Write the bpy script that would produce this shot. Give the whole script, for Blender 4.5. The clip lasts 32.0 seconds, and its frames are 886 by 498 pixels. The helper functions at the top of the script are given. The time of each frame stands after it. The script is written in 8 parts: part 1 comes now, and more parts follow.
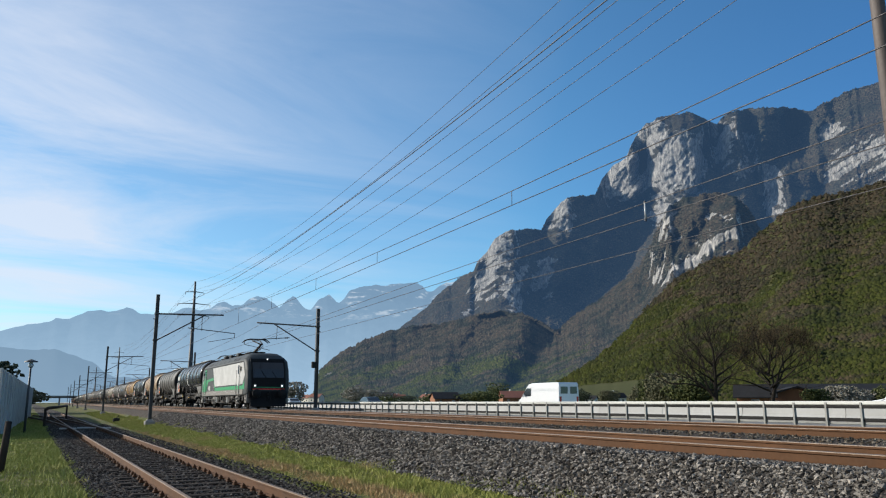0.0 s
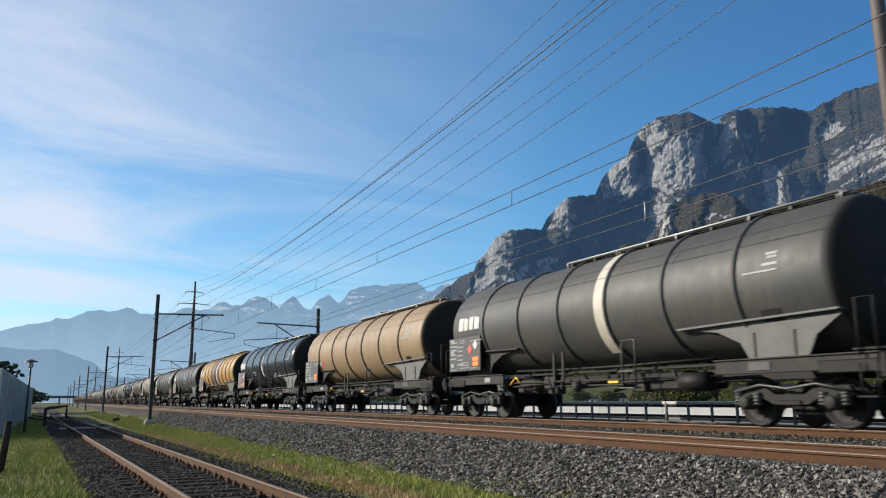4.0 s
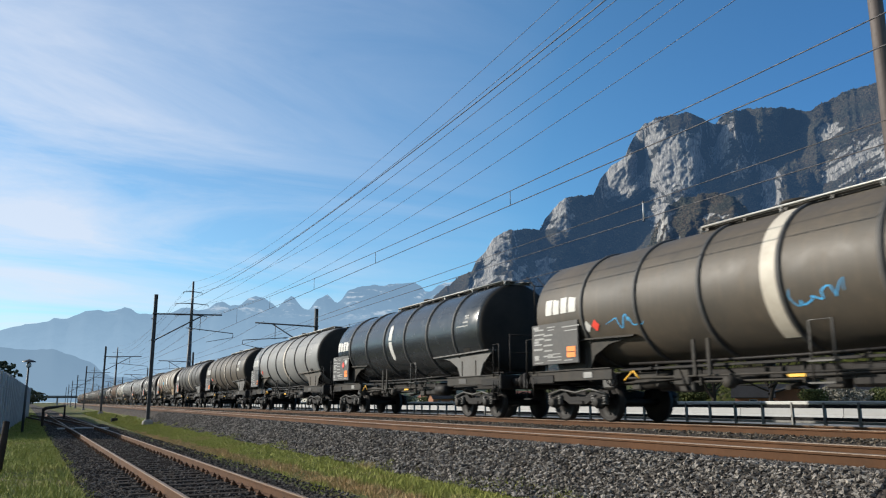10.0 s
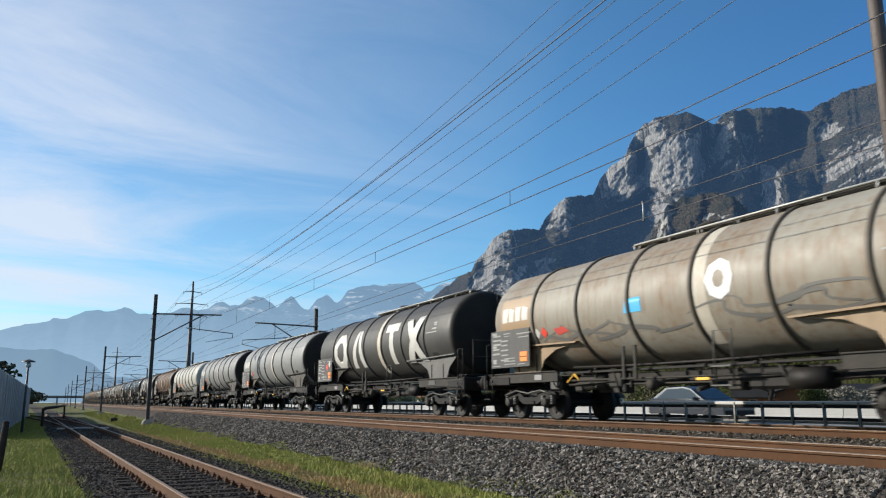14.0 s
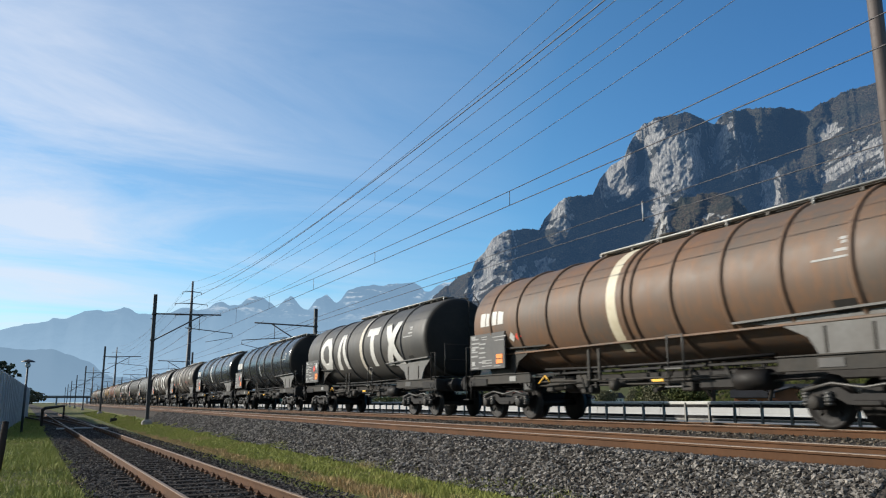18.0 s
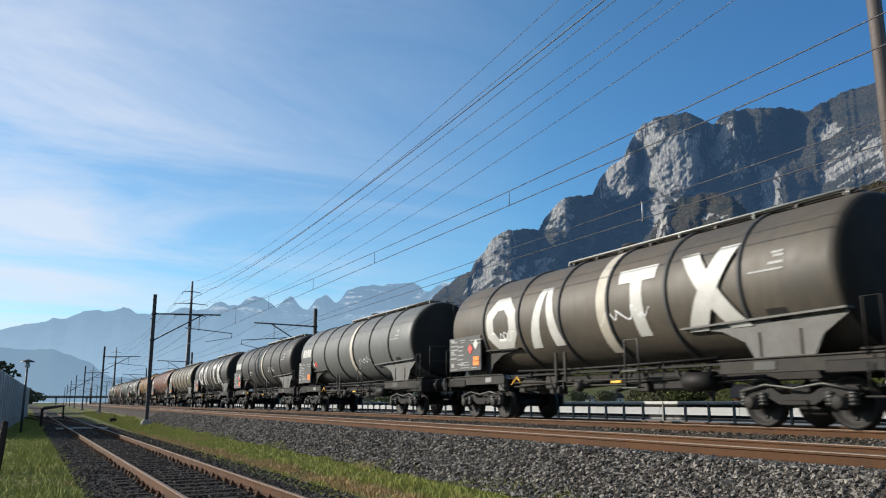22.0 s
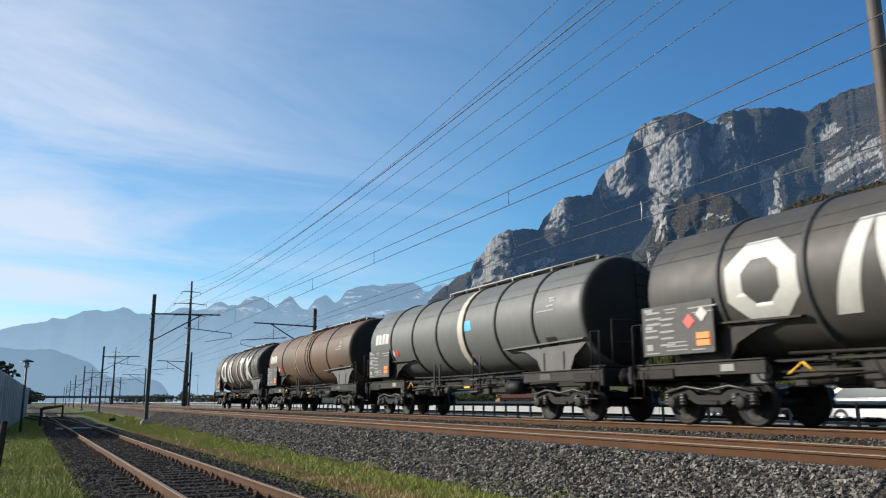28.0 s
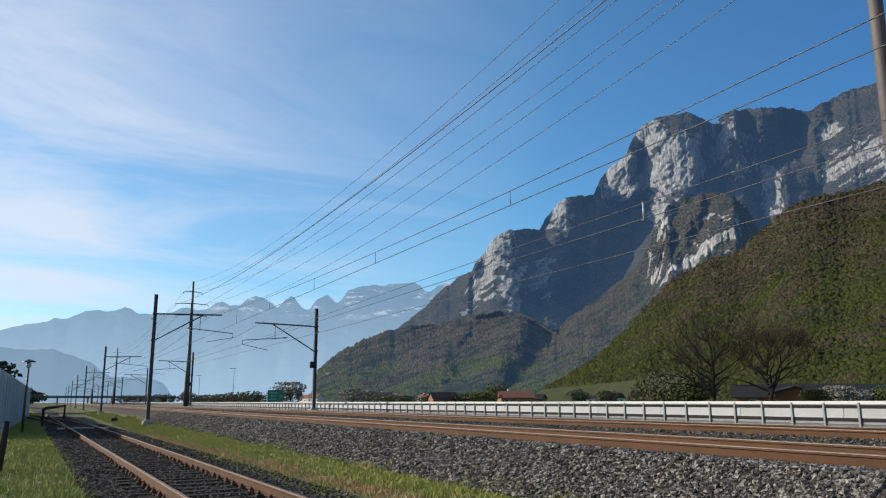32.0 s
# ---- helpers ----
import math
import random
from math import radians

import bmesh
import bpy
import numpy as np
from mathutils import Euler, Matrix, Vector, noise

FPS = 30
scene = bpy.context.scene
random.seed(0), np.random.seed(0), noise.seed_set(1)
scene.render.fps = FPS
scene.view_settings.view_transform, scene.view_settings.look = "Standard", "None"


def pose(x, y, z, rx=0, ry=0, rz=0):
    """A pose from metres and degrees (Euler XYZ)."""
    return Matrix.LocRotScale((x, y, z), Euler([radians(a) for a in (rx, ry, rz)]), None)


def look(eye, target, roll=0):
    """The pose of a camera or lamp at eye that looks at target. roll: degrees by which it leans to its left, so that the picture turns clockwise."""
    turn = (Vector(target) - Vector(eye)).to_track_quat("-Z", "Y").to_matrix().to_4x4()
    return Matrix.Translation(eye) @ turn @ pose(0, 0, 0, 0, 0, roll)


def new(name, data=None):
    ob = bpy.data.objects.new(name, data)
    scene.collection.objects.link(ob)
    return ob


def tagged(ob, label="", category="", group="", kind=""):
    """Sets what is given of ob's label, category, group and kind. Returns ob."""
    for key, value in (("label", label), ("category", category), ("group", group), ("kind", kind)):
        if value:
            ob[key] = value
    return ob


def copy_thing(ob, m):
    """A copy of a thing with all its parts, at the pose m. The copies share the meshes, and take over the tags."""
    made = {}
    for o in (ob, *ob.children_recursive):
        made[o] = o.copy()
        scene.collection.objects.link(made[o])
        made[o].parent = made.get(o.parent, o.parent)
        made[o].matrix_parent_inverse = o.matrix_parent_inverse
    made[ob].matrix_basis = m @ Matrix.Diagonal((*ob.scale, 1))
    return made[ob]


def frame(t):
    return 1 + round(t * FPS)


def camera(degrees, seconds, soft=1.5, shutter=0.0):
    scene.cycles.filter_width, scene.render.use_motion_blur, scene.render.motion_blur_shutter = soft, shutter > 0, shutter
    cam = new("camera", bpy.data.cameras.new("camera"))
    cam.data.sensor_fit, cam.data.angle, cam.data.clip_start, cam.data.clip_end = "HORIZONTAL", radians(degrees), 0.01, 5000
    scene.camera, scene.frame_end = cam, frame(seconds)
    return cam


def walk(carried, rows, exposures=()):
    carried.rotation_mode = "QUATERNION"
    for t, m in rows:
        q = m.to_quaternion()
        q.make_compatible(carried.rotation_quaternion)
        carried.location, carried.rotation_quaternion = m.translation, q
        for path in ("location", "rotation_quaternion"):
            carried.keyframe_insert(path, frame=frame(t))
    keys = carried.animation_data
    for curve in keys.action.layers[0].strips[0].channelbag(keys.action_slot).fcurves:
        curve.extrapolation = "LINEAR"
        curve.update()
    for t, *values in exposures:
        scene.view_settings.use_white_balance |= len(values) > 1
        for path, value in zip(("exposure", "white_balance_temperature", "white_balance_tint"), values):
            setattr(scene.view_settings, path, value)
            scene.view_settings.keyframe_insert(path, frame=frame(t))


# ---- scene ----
# ---- camera: stands on a tripod, drifts a fraction of a degree ----
EYE = (0.0, 0.0, 1.6)
cam = camera(59.8, 32.0, soft=1.15, shutter=0.12)


def aim(yaw, pitch=11.195, roll=-0.155):
    y, p = radians(yaw), radians(pitch)
    way = Vector((math.sin(y) * math.cos(p), math.cos(y) * math.cos(p), math.sin(p)))
    return look(EYE, Vector(EYE) + way, roll)


YAW = 26.40
walk(cam, [(t, aim(YAW + d)) for t, d in ((0, 0.0), (5.5, 0.012), (7, 0.063), (9, 0.113), (13, 0.14), (16.5, 0.155),
                                          (19, 0.18), (24, 0.21), (28.5, 0.239), (30, 0.197), (31.3, 0.176), (32, 0.126))])
scene.view_settings.exposure = 0.50

# ---- sky and sun ----
SUN_AZ, SUN_EL = 52.0, 23.0      # degrees to the left of the line's direction, degrees up
sun_way = Vector((-math.cos(radians(SUN_EL)) * math.sin(radians(SUN_AZ)), math.cos(radians(SUN_EL)) * math.cos(radians(SUN_AZ)), math.sin(radians(SUN_EL))))
lamp = bpy.data.lights.new("sun", "SUN")
lamp.energy, lamp.angle, lamp.color = 5.0, radians(0.53), (1.0, 0.93, 0.82)
sun = new("sun", lamp)
sun.matrix_world = look(sun_way * 100, (0, 0, 0))

world = bpy.data.worlds.new("sky")
scene.world = world
world.use_nodes = True


def sky_nodes():
    nt = world.node_tree
    nt.nodes.clear()
    N = lambda kind, **kw: node(nt, kind, **kw)
    sky = nt.nodes.new("ShaderNodeTexSky")
    sky.sky_type, sky.sun_disc = "NISHITA", False
    sky.sun_elevation, sky.sun_rotation = radians(SUN_EL), radians(-SUN_AZ)
    sky.altitude, sky.air_density, sky.dust_density, sky.ozone_density = 450, 1.0, 0.7, 2.0
    tc = nt.nodes.new("ShaderNodeTexCoord")
    sep = nt.nodes.new("ShaderNodeSeparateXYZ")
    nt.links.new(tc.outputs["Generated"], sep.inputs[0])
    # cirrus on a high flat layer: the view direction over its height
    zz = math_node(nt, "ADD", math_node(nt, "MAXIMUM", sep.outputs["Z"], 0.0), 0.12)
    cx = math_node(nt, "DIVIDE", sep.outputs["X"], zz)
    cy = math_node(nt, "DIVIDE", sep.outputs["Y"], zz)
    comb = nt.nodes.new("ShaderNodeCombineXYZ")
    nt.links.new(cx, comb.inputs[0]), nt.links.new(cy, comb.inputs[1])
    mp = nt.nodes.new("ShaderNodeMapping")
    mp.inputs["Rotation"].default_value = (0, 0, radians(12))
    mp.inputs["Scale"].default_value = (0.42, 0.95, 1)
    nt.links.new(comb.outputs[0], mp.inputs[0])
    big = nt.nodes.new("ShaderNodeTexNoise")
    big.inputs["Scale"].default_value, big.inputs["Detail"].default_value = 1.1, 9.0
    big.inputs["Roughness"].default_value, big.inputs["Distortion"].default_value = 0.62, 1.1
    nt.links.new(mp.outputs[0], big.inputs["Vector"])
    cover = ramp_node(nt, big.outputs["Fac"], ((0.38, 0), (0.70, 1)))
    # thin veil that thickens towards the sun's side
    side = math_node(nt, "MULTIPLY_ADD", sep.outputs["X"], -1.75, 0.95)
    side = clamp_node(nt, side)
    low = ramp_node(nt, sep.outputs["Z"], ((0.0, 0.75), (0.12, 1.0), (0.30, 0.9), (0.75, 0.6)))
    fac = math_node(nt, "MULTIPLY", math_node(nt, "MULTIPLY", cover, side), low)
    fac = math_node(nt, "MULTIPLY_ADD", side, 0.13, fac)
    fac = math_node(nt, "MINIMUM", math_node(nt, "MULTIPLY", fac, 0.85), 0.8)
    mix = nt.nodes.new("ShaderNodeMix")
    mix.data_type = "RGBA"
    nt.links.new(fac, mix.inputs[0])
    tint = nt.nodes.new("ShaderNodeMix")
    tint.data_type, tint.blend_type = "RGBA", "MULTIPLY"
    tint.inputs[0].default_value = 1.0
    nt.links.new(sky.outputs[0], tint.inputs[6])
    plug(nt, mix_node(nt, ramp_node(nt, sep.outputs["X"], ((0.50, 0), (0.85, 1))), mix_node(nt, side, SKY_TINT, SKY_WARM), SKY_DEEP), tint.inputs[7])
    nt.links.new(tint.outputs[2], mix.inputs[6])
    mix.inputs[7].default_value = CLOUD
    bg = nt.nodes.new("ShaderNodeBackground")
    bg.inputs["Strength"].default_value = SKY_STRENGTH
    nt.links.new(mix.outputs[2], bg.inputs[0])
    out = nt.nodes.new("ShaderNodeOutputWorld")
    nt.links.new(bg.outputs[0], out.inputs[0])


SKY_DEEP, SKY_WARM = (0.32, 0.69, 1.0, 1), (0.66, 0.96, 1.08, 1)
SKY_TINT, CLOUD, SKY_STRENGTH = (0.58, 1.0, 1.19, 1), (5.1, 5.5, 6.3, 1), 0.106


# ---- node helpers ----
def node(nt, kind, **kw):
    n = nt.nodes.new(kind)
    for k, v in kw.items():
        n.inputs[k].default_value = v
    return n


def plug(nt, value, socket):
    if isinstance(value, bpy.types.NodeSocket):
        nt.links.new(value, socket)
    else:
        socket.default_value = value


def math_node(nt, op, a, b=0.0, c=0.0):
    n = nt.nodes.new("ShaderNodeMath")
    n.operation = op
    for s, v in zip(n.inputs, (a, b, c)):
        plug(nt, v, s)
    return n.outputs[0]


def clamp_node(nt, a):
    n = nt.nodes.new("ShaderNodeClamp")
    plug(nt, a, n.inputs[0])
    return n.outputs[0]


def ramp_node(nt, a, stops):
    """A grey ramp as a float, or a colour ramp when the stops hold colours."""
    n = nt.nodes.new("ShaderNodeValToRGB")
    el = n.color_ramp.elements
    while len(el) < len(stops):
        el.new(0.5)
    for e, (p, v) in zip(el, stops):
        e.position = p
        e.color = (v, v, v, 1) if not isinstance(v, tuple) else (*v[:3], 1)
    plug(nt, a, n.inputs[0])
    return n.outputs[0]


def mix_node(nt, fac, a, b, blend="MIX"):
    n = nt.nodes.new("ShaderNodeMix")
    n.data_type, n.blend_type = "RGBA", blend
    plug(nt, fac, n.inputs[0])
    for v, s in ((a, n.inputs[6]), (b, n.inputs[7])):
        plug(nt, (*v[:3], 1) if isinstance(v, tuple) else v, s)
    return n.outputs[2]


def noise_node(nt, scale, detail=4.0, rough=0.55, vec=None, distort=0.0):
    n = nt.nodes.new("ShaderNodeTexNoise")
    n.inputs["Scale"].default_value, n.inputs["Detail"].default_value = scale, detail
    n.inputs["Roughness"].default_value, n.inputs["Distortion"].default_value = rough, distort
    if vec is not None:
        nt.links.new(vec, n.inputs["Vector"])
    return n.outputs["Fac"]


def coords(nt, scale=(1, 1, 1), space="Object"):
    tc = nt.nodes.new("ShaderNodeTexCoord")
    mp = nt.nodes.new("ShaderNodeMapping")
    mp.inputs["Scale"].default_value = scale
    if space == "World":
        geo = nt.nodes.new("ShaderNodeNewGeometry")
        nt.links.new(geo.outputs["Position"], mp.inputs[0])
    else:
        nt.links.new(tc.outputs[space], mp.inputs[0])
    return mp.outputs[0]


def surface(name, colour, rough=0.6, metal=0.0, bump=None, bump_dist=0.01, bump_strength=0.5, spec=0.5, coat=0.0):
    """A principled material whose colour, roughness and bump come from the functions given."""
    m = bpy.data.materials.new(name)
    m.use_nodes = True
    nt = m.node_tree
    bsdf = nt.nodes["Principled BSDF"]
    for value, key in ((colour, "Base Color"), (rough, "Roughness"), (metal, "Metallic"), (spec, "Specular IOR Level"), (coat, "Coat Weight")):
        v = value(nt) if callable(value) else value
        if key == "Base Color" and isinstance(v, tuple):
            v = (*v[:3], 1)
        plug(nt, v, bsdf.inputs[key])
    if bump:
        b = nt.nodes.new("ShaderNodeBump")
        b.inputs["Distance"].default_value, b.inputs["Strength"].default_value = bump_dist, bump_strength
        nt.links.new(bump(nt), b.inputs["Height"])
        nt.links.new(b.outputs[0], bsdf.inputs["Normal"])
    return m


def worn(name, base, dark, scale=3.0, fine=40.0, rough=0.5, metal=0.0, amount=0.6, bump_strength=0.3, spec=0.5, squash=(1, 1, 1), jitter=0.12):
    """Paint or metal with stains at a large and a fine scale, a little different on each object."""
    def colour(nt):
        v = coords(nt, squash)
        info = nt.nodes.new("ShaderNodeObjectInfo")
        a = noise_node(nt, scale, 6, 0.6, v)
        b = noise_node(nt, fine, 3, 0.6, v)
        f = math_node(nt, "MULTIPLY", ramp_node(nt, a, ((0.35, 0), (0.7, 1))), amount)
        f = clamp_node(nt, math_node(nt, "ADD", f, math_node(nt, "MULTIPLY_ADD", b, 0.35, -0.17)))
        c = mix_node(nt, f, base, dark)
        g = math_node(nt, "MULTIPLY_ADD", info.outputs["Random"], jitter, 1 - jitter / 2)
        hs = nt.nodes.new("ShaderNodeHueSaturation")
        nt.links.new(g, hs.inputs["Value"]), nt.links.new(c, hs.inputs["Color"])
        return hs.outputs[0]

    def rr(nt):
        return math_node(nt, "MULTIPLY_ADD", noise_node(nt, fine * 0.5, 3, 0.6, coords(nt)), 0.3, rough - 0.15)
    return surface(name, colour, rr, metal, lambda nt: noise_node(nt, fine, 4, 0.6, coords(nt)), 0.004, bump_strength, spec)


sky_nodes()
# ---- mesh helpers ----
class Shape:
    """Collects vertices and faces of one part."""

    def __init__(self):
        self.v, self.f, self.s = [], [], []

    def add(self, verts, faces, smooth=False):
        n = len(self.v)
        self.v += [tuple(p) for p in verts]
        self.f += [tuple(i + n for i in face) for face in faces]
        self.s += [smooth] * len(faces)
        return self

    def box(self, c, size, bev=0.0, rot=None):
        hx, hy, hz = (s / 2 for s in size)
        if bev <= 0:
            vs = [(x * hx, y * hy, z * hz) for z in (-1, 1) for y in (-1, 1) for x in (-1, 1)]
            fs = [(0, 2, 3, 1), (4, 5, 7, 6), (0, 1, 5, 4), (2, 6, 7, 3), (0, 4, 6, 2), (1, 3, 7, 5)]
        else:
            b = min(bev, hx * 0.9, hy * 0.9, hz * 0.9)
            vs, key = [], {}
            for z in (-1, 1):
                for y in (-1, 1):
                    for x in (-1, 1):
                        for a in range(3):
                            p = [x * hx, y * hy, z * hz]
                            for k, s in enumerate((x, y, z)):
                                if k != a:
                                    p[k] -= s * b
                            key[(x, y, z, a)] = len(vs)
                            vs.append(tuple(p))
            fs = []
            for a in range(3):
                o = [k for k in range(3) if k != a]
                for s in (-1, 1):
                    quad = []
                    for i, j in ((-1, -1), (1, -1), (1, 1), (-1, 1)):
                        sg = [0, 0, 0]
                        sg[a], sg[o[0]], sg[o[1]] = s, i, j
                        quad.append(key[(*sg, a)])
                    flip = (s > 0) == (a == 1)
                    fs.append(tuple(quad[::-1] if flip else quad))
            for a in range(3):
                o = [k for k in range(3) if k != a]
                for i in (-1, 1):
                    for j in (-1, 1):
                        q = []
                        for s, ax in ((-1, o[0]), (-1, o[1]), (1, o[1]), (1, o[0])):
                            sg = [0, 0, 0]
                            sg[a], sg[o[0]], sg[o[1]] = s, i, j
                            q.append(key[(*sg, ax)])
                        fs.append(tuple(q))
            for z in (-1, 1):
                for y in (-1, 1):
                    for x in (-1, 1):
                        fs.append(tuple(key[(x, y, z, a)] for a in range(3)))
        m = rot.to_matrix() if rot else None
        vs = [tuple((m @ Vector(p)) + Vector(c)) if m else (p[0] + c[0], p[1] + c[1], p[2] + c[2]) for p in vs]
        return self.add(vs, fs)

    def tube(self, pts, r, n=8, caps=True, smooth=True):
        """A round bar along the points; r may be one radius or one a point."""
        pts = [Vector(p) for p in pts]
        rs = r if isinstance(r, (list, tuple)) else [r] * len(pts)
        vs, fs = [], []
        for i, p in enumerate(pts):
            d = (pts[min(i + 1, len(pts) - 1)] - pts[max(i - 1, 0)]).normalized()
            up = Vector((0, 0, 1)) if abs(d.z) < 0.9 else Vector((1, 0, 0))
            a = d.cross(up).normalized()
            b = a.cross(d)
            for k in range(n):
                w = 2 * math.pi * k / n
                vs.append(p + (a * math.cos(w) + b * math.sin(w)) * rs[i])
        for i in range(len(pts) - 1):
            for k in range(n):
                fs.append((i * n + k, i * n + (k + 1) % n, (i + 1) * n + (k + 1) % n, (i + 1) * n + k))
        self.add(vs, fs, smooth)
        if caps:
            m = len(self.v) - len(vs)
            self.f += [tuple(m + k for k in reversed(range(n))), tuple(m + (len(pts) - 1) * n + k for k in range(n))]
            self.s += [False, False]
        return self

    def lathe(self, profile, n=32, axis="y", c=(0, 0, 0), smooth=True, a0=0.0, a1=2 * math.pi):
        """Turns (along, radius) pairs about an axis through c."""
        full = abs(a1 - a0 - 2 * math.pi) < 1e-6
        cols = n if full else n + 1
        vs, fs = [], []
        for al, r in profile:
            for k in range(cols):
                w = a0 + (a1 - a0) * k / n
                p, q = r * math.cos(w), r * math.sin(w)
                vs.append({"y": (c[0] + p, c[1] + al, c[2] + q), "x": (c[0] + al, c[1] + p, c[2] + q), "z": (c[0] + p, c[1] + q, c[2] + al)}[axis])
        for i in range(len(profile) - 1):
            for k in range(n):
                k2 = (k + 1) % cols
                fs.append((i * cols + k, (i + 1) * cols + k, (i + 1) * cols + k2, i * cols + k2))
        return self.add(vs, fs, smooth)

    def prism(self, outline, lo, hi, axis="x", smooth=False):
        """Pushes a flat outline (pairs) along an axis from lo to hi. Pairs are (y, z), (x, z) or (x, y)."""
        def at(p, w):
            return {"x": (w, p[0], p[1]), "y": (p[0], w, p[1]), "z": (p[0], p[1], w)}[axis]
        n = len(outline)
        vs = [at(p, lo) for p in outline] + [at(p, hi) for p in outline]
        fs = [tuple(range(n - 1, -1, -1)), tuple(range(n, 2 * n))]
        fs += [(i, (i + 1) % n, n + (i + 1) % n, n + i) for i in range(n)]
        return self.add(vs, fs, smooth)

    def mesh(self, name, material):
        me = bpy.data.meshes.new(name)
        me.from_pydata(self.v, [], self.f)
        me.polygons.foreach_set("use_smooth", self.s)
        for m in (material if isinstance(material, (list, tuple)) else [material]):
            me.materials.append(m)
        me.update()
        bm = bmesh.new()
        bm.from_mesh(me)
        bmesh.ops.recalc_face_normals(bm, faces=bm.faces)
        bm.to_mesh(me)
        bm.free()
        return me


def part(name, shape, material, parent=None, label="", at=None):
    """Links a shape as one mesh object, under its thing when a parent is given."""
    ob = new(name, shape.mesh(name, material) if isinstance(shape, Shape) else shape)
    if parent is not None:
        ob.parent = parent
    if at is not None:
        ob.matrix_basis = at if isinstance(at, Matrix) else Matrix.Translation(at)
    return tagged(ob, label)


def thing(name, label, category, at=None, group="", kind=""):
    ob = new(name)
    ob.empty_display_size = 0.3
    if at is not None:
        ob.matrix_basis = at if isinstance(at, Matrix) else Matrix.Translation(at)
    return tagged(ob, label, category, group, kind)


def grid_mesh(name, xs, ys, height, material, smooth=True):
    """A sheet over the lines xs and ys with the height function z(x, y)."""
    X, Y = np.meshgrid(xs, ys)
    Z = height(X, Y)
    v = np.stack([X, Y, Z], -1).reshape(-1, 3)
    nx, ny = len(xs), len(ys)
    i = (np.arange(ny - 1)[:, None] * nx + np.arange(nx - 1)[None]).reshape(-1)
    f = np.stack([i, i + 1, i + nx + 1, i + nx], 1)
    return raw_mesh(name, v, f, material, smooth)


def raw_mesh(name, v, f, material, smooth=False):
    me = bpy.data.meshes.new(name)
    me.from_pydata(v.tolist(), [], f.tolist())
    me.polygons.foreach_set("use_smooth", [smooth] * len(f))
    me.materials.append(material)
    me.update()
    return me


def value_noise(x, y, seed=0):
    """Smooth noise in -1..1 for arrays, unit cell size."""
    xi, yi = np.floor(x).astype(np.int64), np.floor(y).astype(np.int64)
    fx, fy = x - xi, y - yi

    def h(a, b):
        n = (a * 374761393 + b * 668265263 + seed * 1442695041) & 0xFFFFFFFF
        n = ((n ^ (n >> 13)) * 1274126177) & 0xFFFFFFFF
        return ((n ^ (n >> 16)) & 0xFFFF) / 32767.5 - 1
    u, w = fx * fx * (3 - 2 * fx), fy * fy * (3 - 2 * fy)
    a = h(xi, yi) * (1 - u) + h(xi + 1, yi) * u
    b = h(xi, yi + 1) * (1 - u) + h(xi + 1, yi + 1) * u
    return a * (1 - w) + b * w


def fractal(x, y, octaves=5, seed=0, gain=0.5, ridged=False):
    s, amp, tot = 0, 1.0, 0
    for o in range(octaves):
        n = value_noise(x * 2 ** o + 17.3 * o, y * 2 ** o - 9.1 * o, seed + o)
        s = s + amp * ((1 - 2 * np.abs(n)) if ridged else n)
        tot += amp
        amp *= gain
    return s / tot


# scattered small pieces joined into one mesh
def scatter(name, centres, sizes, material, rng, kind="stone"):
    n = len(centres)
    if kind == "stone":
        base = np.array([(1, 0, 0), (0, 1, 0), (-1, 0, 0), (0, -1, 0), (0, 0, 1), (0, 0, -1)], float)
        tri = np.array([(0, 1, 4), (1, 2, 4), (2, 3, 4), (3, 0, 4), (1, 0, 5), (2, 1, 5), (3, 2, 5), (0, 3, 5)])
    else:      # the upper half of a crown, its rim in the leaves below
        base = np.array([(1, 0, -0.4), (0, 1, -0.4), (-1, 0, -0.4), (0, -1, -0.4), (0, 0, 0.9)], float)
        tri = np.array([(0, 1, 4), (1, 2, 4), (2, 3, 4), (3, 0, 4)])
    k = len(base)
    v = base[None] * rng.uniform(0.6, 1.25, (n, k, 1)) + rng.uniform(-0.15, 0.15, (n, k, 3))
    a = rng.uniform(0, 2 * np.pi, (n, 3))
    for ax in range(3):
        c, s = np.cos(a[:, ax])[:, None], np.sin(a[:, ax])[:, None]
        i, j = [(1, 2), (2, 0), (0, 1)][ax]
        if kind != "stone" and ax != 2:
            continue
        p, q = v[:, :, i].copy(), v[:, :, j].copy()
        v[:, :, i], v[:, :, j] = p * c - q * s, p * s + q * c
    v = v * np.asarray(sizes)[:, None, :] + np.asarray(centres)[:, None, :]
    f = (tri[None] + (np.arange(n) * k)[:, None, None]).reshape(-1, 3)
    return raw_mesh(name, v.reshape(-1, 3), f, material)
# ---- materials ----
def island(nt):
    return nt.nodes.new("ShaderNodeNewGeometry").outputs["Random Per Island"]


def stone_colour(a, b, c):
    def colour(nt):
        r = ramp_node(nt, island(nt), ((0.0, a), (0.45, b), (1.0, c)))
        return mix_node(nt, math_node(nt, "MULTIPLY", noise_node(nt, 60, 3, 0.6, coords(nt, space="World")), 0.5), r, tuple(x * 0.55 for x in a))
    return colour


